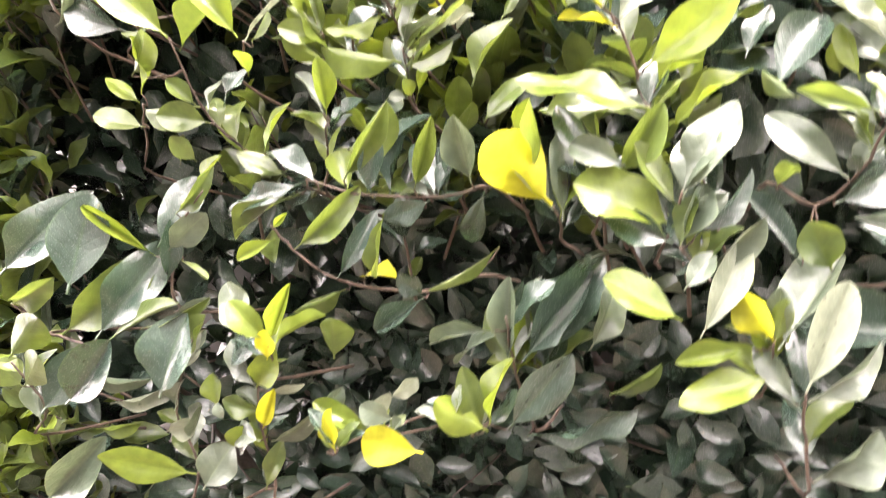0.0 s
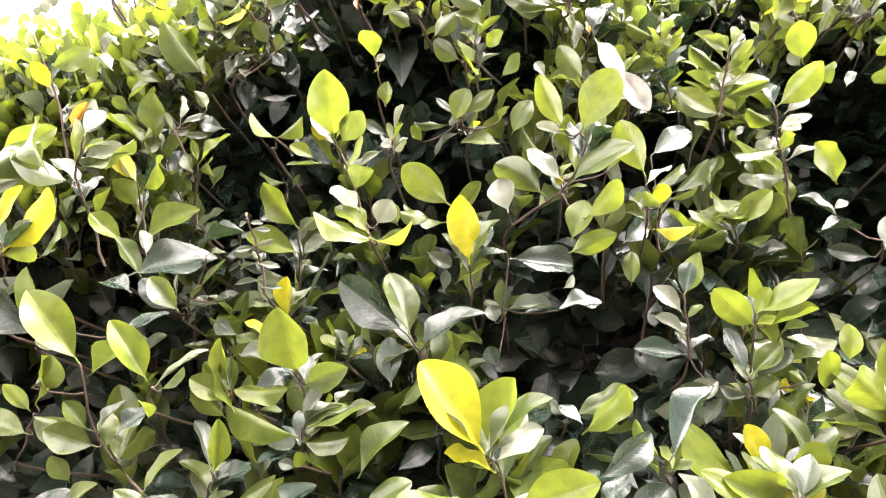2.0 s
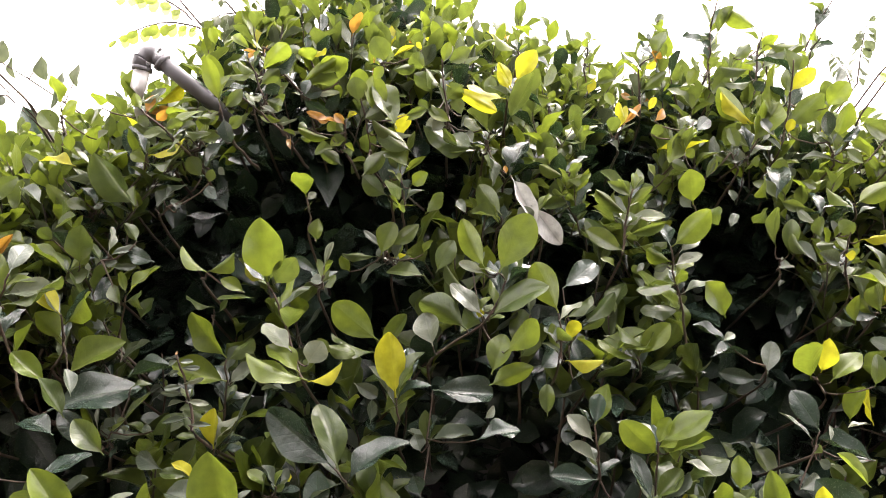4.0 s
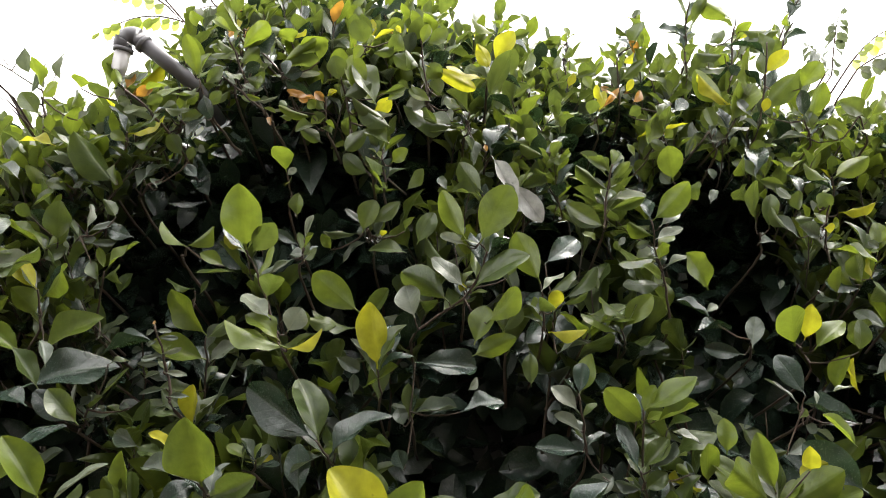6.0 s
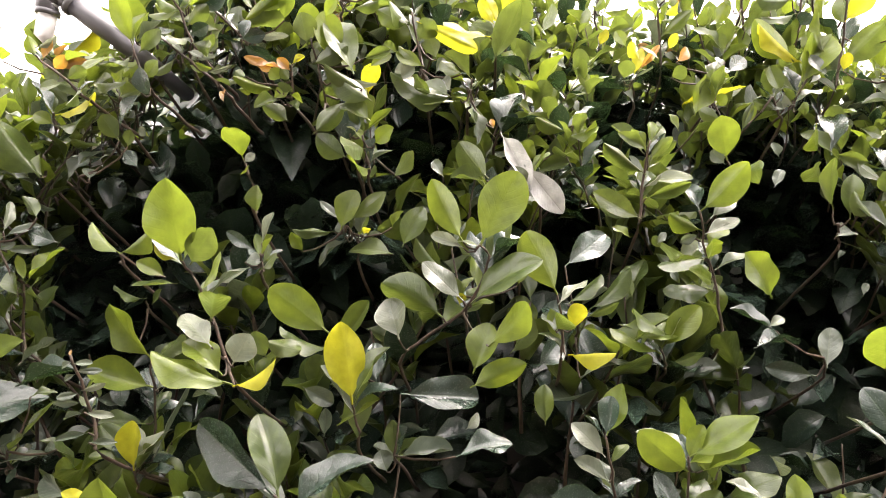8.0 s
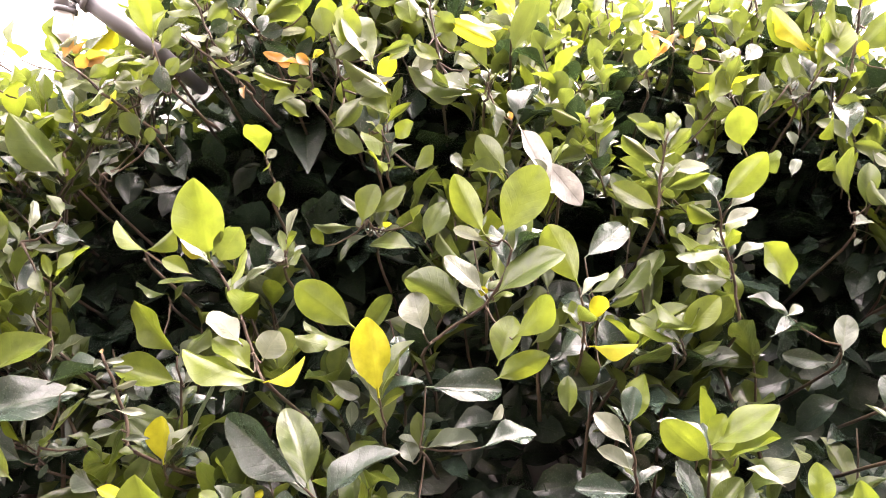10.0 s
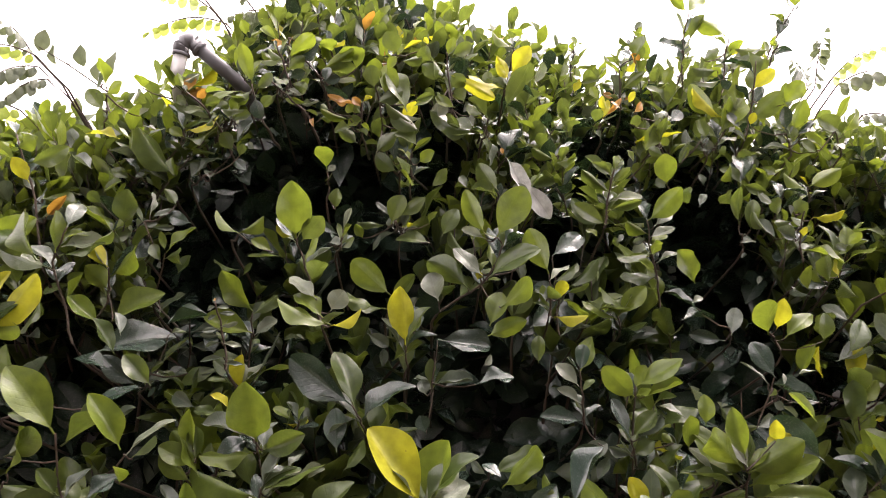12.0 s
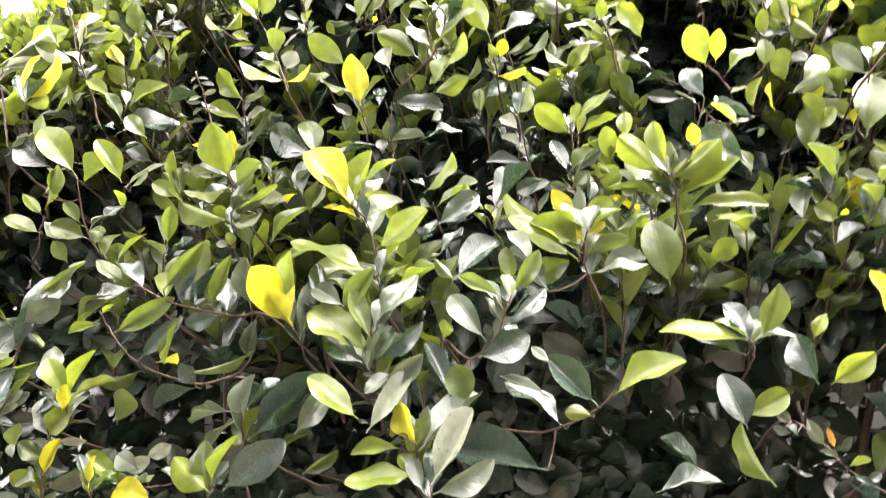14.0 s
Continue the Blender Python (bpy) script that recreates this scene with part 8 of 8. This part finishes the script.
sprig(
    [(-0.056, 0.640, 1.036), (-0.056, 0.510, 1.086), (-0.059, 0.495, 1.139), (-0.056, 0.480, 1.189)],
    ("silver", (-0.064, 0.480, 1.155), (-0.052, 0.480, 1.211), 0.022, 0),
    ("silver", (-0.079, 0.480, 1.179), (-0.125, 0.480, 1.169), 0.015, 20),
    ("deep", (-0.041, 0.480, 1.151), (0.009, 0.480, 1.214), 0.037, 10),
    ("silver", (-0.004, 0.480, 1.160), (0.025, 0.480, 1.200), 0.023, 10),
    ("deep", (-0.065, 0.480, 1.082), (0.019, 0.480, 1.098), 0.018, 30),
    ("green", (0.004, 0.480, 1.126), (0.040, 0.480, 1.148), 0.013, 20),
)
sprig(
    [(0.122, 0.635, 0.978), (0.122, 0.505, 1.028), (0.122, 0.490, 1.082), (0.122, 0.475, 1.121)],
    ("pale", (0.123, 0.475, 1.125), (0.157, 0.475, 1.182), 0.026, 0),
    ("silver", (0.126, 0.475, 1.115), (0.176, 0.475, 1.139), 0.028, 10),
    ("silver", (0.128, 0.475, 1.049), (0.165, 0.475, 1.084), 0.027, 10),
    ("pale", (0.065, 0.475, 1.164), (0.103, 0.475, 1.222), 0.021, 10),
    ("silver", (0.107, 0.475, 1.114), (0.098, 0.475, 1.149), 0.017, 10),
)

mass.link("foliage", [FILL[k] for k in TONE_NAMES], hedge, "mass of dark and light green leaves")
tagged(part("brushwood", twigs, BARK, hedge, "thin brown twigs inside the hedge"), kind="stuff")

# ---- a grey plastic pipe that ends in an elbow over the hedge ----
pipe = tagged(new("pipe"), "weathered grey plastic pipe with an elbow, rising from the hedge", "pipe")


def bend(bm, pts, r):
    tube(bm, [Vector(p) for p in pts], r, r, 16)


E0, LOW, AWAY = Vector((-0.2435, 0.640, 1.819)), Vector((-0.250, 0.643, 1.783)), Vector((-0.1735, 0.658, 1.766))
d1, d2 = (LOW - E0).normalized(), (AWAY - E0).normalized()
bm = bmesh.new()
bend(bm, [E0 + d1 * 0.012, LOW, (-0.253, 0.66, 1.766), (-0.27, 0.73, 1.74), (-0.32, 0.87, 1.68), (-0.39, 0.98, 1.5), (-0.39, 1.0, 1.2), (-0.39, 1.0, -0.02)], 0.0073)
part("riser", bm, bark_mat("pale_pvc", (0.62, 0.61, 0.62), (0.74, 0.73, 0.74), 0.4, 30), pipe, "pale grey pipe length")
bm = bmesh.new()
bend(bm, [E0 + d2 * 0.012, E0.lerp(AWAY, 0.6), E0.lerp(AWAY, 0.74), E0.lerp(AWAY, 0.78) + Vector((0, 0.03, 0)), E0.lerp(AWAY, 0.78) + Vector((-0.02, 0.16, 0.01))], 0.0073)
part("arm", bm, PVC, pipe)
bm = bmesh.new()
inward = (d1 + d2).normalized()
half = math.acos(d1.dot(inward))
hub = E0 + inward * 0.0095 / math.sin(half) * 0.8
legs = [(d * 0.0095 / math.tan(half) - inward * 0.0095 / math.sin(half)) for d in (d1, d2)]
arc = [E0 + d1 * 0.02] + [hub + legs[0].lerp(legs[1], k / 8).normalized() * 0.0095 for k in range(9)] + [E0 + d2 * 0.02]
bend(bm, arc, 0.0085)
part("elbow", bm, PVC, pipe)
for d in (d1, d2):
    bm = bmesh.new()
    bend(bm, [E0 + d * 0.017, E0 + d * 0.021], 0.0094)
    part("collar", bm, PVC, pipe)

# ---- feathery climbers over the crest ----
FEATHER = leaf_mat("leaflet_green", (0.08, 0.115, 0.03), (0.115, 0.155, 0.04), (0.52, 0.60, 0.11), 0.72, rough=0.55, gloss=0.25)
FEATHER_OLD = leaf_mat("leaflet_grey", (0.06, 0.075, 0.05), (0.09, 0.10, 0.07), (0.14, 0.17, 0.08), 0.3, rough=0.55, gloss=0.3)
LIME_LEAFLET = leaf_mat("leaflet_lime", (0.13, 0.17, 0.02), (0.18, 0.22, 0.03), (0.42, 0.50, 0.04), 0.5, rough=0.45, gloss=0.3)
FRESH = mesh_from("leaflet", *leaf_grid(7, 5, 0.27, 0.15, 0.08, 0.05, 0.0, 4), [FEATHER])
GREY = mesh_from("leaflet", *leaf_grid(7, 5, 0.29, 0.35, 0.2, 0.15, 0.2, 8), [FEATHER_OLD])
LIME = mesh_from("leaflet", *leaf_grid(7, 5, 0.26, 0.15, 0.1, 0.05, 0.0, 5), [LIME_LEAFLET])


def frond(plant, root, tip, pairs, leaf, aside):
    """A feathered leaf: an arching stalk with leaflets that hang from it in pairs, on a twig that comes out of the hedge."""
    root, tip = Vector(root), Vector(tip)
    span = tip - root
    line = [root.lerp(tip, k / 6) + Vector((0, 0, 0.14 * span.length * math.sin(math.pi * k / 6))) for k in range(7)]
    base = root + Vector(aside)
    bm = bmesh.new()
    tube(bm, [base, base.lerp(root, 0.5) + Vector((0, 0, 0.012))] + line, 0.0014, 0.0005, 5)
    stalk = part("frond", bm, STEM, plant)
    size = span.length / pairs * 1.6
    for n in range(pairs * 2 + 1):
        f = 0.08 + 0.92 * min(1, (n // 2) / pairs)
        k = min(5, int(f * 6))
        at = line[k].lerp(line[k + 1], f * 6 - k)
        along = (line[k + 1] - line[k]).normalized()
        across = along.cross(Vector((0, 0, 1))).normalized() * (1 if n % 2 else -1)
        if abs(along.z) > 0.85:
            across = Vector((1 if n % 2 else -1, 0.2, 0))
        end = n == pairs * 2
        axis = along * (1.2 if end else 0.3) + across * 0.55 + Vector((rng.gauss(0, 0.1), rng.gauss(0, 0.15), -0.75))
        ob = new("leaflet", leaf)
        ob.parent = stalk
        face = along.cross(Vector((0, 0, 1))) * (1 if n % 2 else -1) + Vector((0, 0, 0.5))
        ob.matrix_basis = leaf_frame(at, axis, face + Vector((rng.gauss(0, 0.2), 0, 0)), size * (0.75 + 0.35 * math.sin(math.pi * min(1, f))) * rng.uniform(0.85, 1.1))


def climber(x, y, label, top):
    plant = tagged(new("climber"), label, "climber")
    bm = bmesh.new()
    line = [Vector((x + 0.04 * math.sin(k), y + 0.25 - 0.2 * k / 8, -0.02 + (top + 0.02) * k / 8)) for k in range(9)]
    tube(bm, line, 0.012, 0.003, 8)
    part("stem", bm, BARK, plant)
    for k in range(3):
        a = line[8] + Vector((0, 0, -0.15 * rng.random()))
        bm = bmesh.new()
        c = a + Vector((rng.uniform(-0.12, 0.12), rng.gauss(0, 0.03), rng.uniform(0.03, 0.1)))
        tube(bm, [a, a.lerp(c, 0.5) + Vector((0, 0, 0.02)), c], 0.0025, 0.001, 6)
        part("branch", bm, STEM, plant)
    return plant


climber_a = climber(-0.46, 0.86, "feathery green climber reaching above the hedge into the sky", 1.72)
frond(climber_a, (-0.471, 0.760, 1.835), (-0.538, 0.730, 1.829), 6, FRESH, (0.06, 0.05, -0.09))
frond(climber_a, (-0.466, 0.760, 1.821), (-0.514, 0.730, 1.788), 5, GREY, (0.06, 0.05, -0.09))
frond(climber_a, (-0.454, 0.760, 1.806), (-0.485, 0.730, 1.769), 5, GREY, (0.06, 0.05, -0.09))
frond(climber_a, (-0.490, 0.780, 1.847), (-0.509, 0.750, 1.872), 4, GREY, (0.06, 0.05, -0.09))
frond(climber_a, (-0.274, 0.800, 1.923), (-0.349, 0.770, 1.933), 6, FRESH, (0.06, 0.05, -0.09))
frond(climber_a, (-0.253, 0.800, 1.904), (-0.338, 0.770, 1.877), 8, FRESH, (0.06, 0.05, -0.09))
frond(climber_a, (-0.184, 0.800, 1.915), (-0.234, 0.770, 1.903), 5, GREY, (0.06, 0.05, -0.09))
frond(climber_a, (-0.241, 0.840, 1.956), (-0.269, 0.810, 1.972), 5, GREY, (0.06, 0.05, -0.09))
frond(climber_a, (-0.185, 0.840, 1.967), (-0.236, 0.810, 1.968), 5, FRESH, (0.06, 0.05, -0.09))
frond(climber_a, (-0.483, 0.760, 1.765), (-0.519, 0.730, 1.760), 3, FRESH, (0.06, 0.05, -0.09))
frond(climber_a, (-0.161, 0.800, 1.908), (-0.194, 0.770, 1.900), 4, FRESH, (0.06, 0.05, -0.09))
frond(climber_a, (-0.307, 0.840, 1.965), (-0.325, 0.810, 1.976), 4, FRESH, (0.06, 0.05, -0.09))
# withered leaflets that hang singly from a bare twig
bm = bmesh.new()
twig = [Vector(p) for p in ((-0.33, 0.80, 1.76), (-0.39, 0.765, 1.80), (-0.43, 0.76, 1.825), (-0.475, 0.76, 1.85))]
tube(bm, twig, 0.0013, 0.0006, 5)
bare_twig = part("twig", bm, STEM, climber_a)
for x, top in ((-0.463, 1.868), (-0.451, 1.852), (-0.418, 1.851), (-0.391, 1.833), (-0.372, 1.844)):
    bm = bmesh.new()
    foot = min(twig, key=lambda q: abs(q.x - x))
    tube(bm, [foot, Vector((x, 0.76, top))], 0.0006, 0.0004, 4)
    part("stalk", bm, STEM, bare_twig)
    ob = new("leaflet", GREY)
    ob.parent = bare_twig
    ob.matrix_basis = leaf_frame((x, 0.76, top + 0.004), (rng.gauss(0, 0.2), -0.1, -1), (rng.gauss(0, 0.5), -1, 0), 0.031)

climber_b = climber(0.70, 1.0, "sparse feathery climber above the thinner side of the hedge", 1.76)
frond(climber_b, (0.571, 0.860, 1.884), (0.620, 0.830, 1.922), 6, FRESH, (-0.03, 0.05, -0.09))
frond(climber_b, (0.580, 0.860, 1.877), (0.632, 0.830, 1.889), 4, GREY, (-0.03, 0.05, -0.09))
frond(climber_b, (0.597, 0.950, 1.905), (0.596, 0.920, 1.980), 7, GREY, (-0.03, 0.05, -0.09))
frond(climber_b, (0.764, 0.950, 1.867), (0.765, 0.920, 1.910), 6, GREY, (-0.03, 0.05, -0.09))
frond(climber_b, (0.614, 0.860, 1.836), (0.646, 0.830, 1.820), 4, GREY, (-0.03, 0.05, -0.09))
frond(climber_b, (0.696, 0.820, 1.802), (0.736, 0.790, 1.823), 4, FRESH, (-0.03, 0.05, -0.09))
frond(climber_b, (0.711, 0.840, 1.825), (0.730, 0.810, 1.842), 4, FRESH, (-0.03, 0.05, -0.09))
frond(climber_b, (0.561, 0.900, 1.886), (0.523, 0.870, 1.915), 5, GREY, (-0.03, 0.05, -0.09))
frond(climber_b, (0.704, 0.920, 1.818), (0.717, 0.890, 1.869), 6, GREY, (-0.03, 0.05, -0.09))

climber_c = climber(0.60, 0.78, "lime green feathery climber in front of the hedge's thin end", 1.50)
frond(climber_c, (0.512, 0.640, 1.582), (0.523, 0.610, 1.623), 4, LIME, (-0.02, 0.09, -0.06))
frond(climber_c, (0.575, 0.640, 1.564), (0.625, 0.610, 1.614), 4, LIME, (-0.02, 0.09, -0.06))
frond(climber_c, (0.542, 0.620, 1.516), (0.606, 0.590, 1.547), 5, LIME, (-0.02, 0.09, -0.06))

# ---- a tiled roof behind the hedge ----
house = tagged(new("outbuilding"), "small outbuilding with pale grey roof slats behind the hedge", "building")
bm = bmesh.new()
bmesh.ops.create_cube(bm, size=1, matrix=pose(-0.27, 3.8, 1.30) @ Matrix.Diagonal((0.24, 1.4, 2.62, 1)))
part("wall", bm, bark_mat("plaster", (0.45, 0.43, 0.40), (0.55, 0.53, 0.5), 0.85, 8), house)
for side in (-1, 1):
    for k in range(2):
        bm = bmesh.new()
        bmesh.ops.create_cube(bm, size=1, matrix=Matrix.Diagonal((0.13, 1.6, 0.016, 1)))
        bmesh.ops.bevel(bm, geom=bm.edges[:], offset=0.004, segments=2, affect="EDGES")
        ob = part("roof_slat", bm, ROOF, house)
        ob.matrix_basis = pose(-0.27 + side * (0.05 + 0.105 * k), 3.75, 2.88 - 0.045 * k, 0, side * 24, 0)
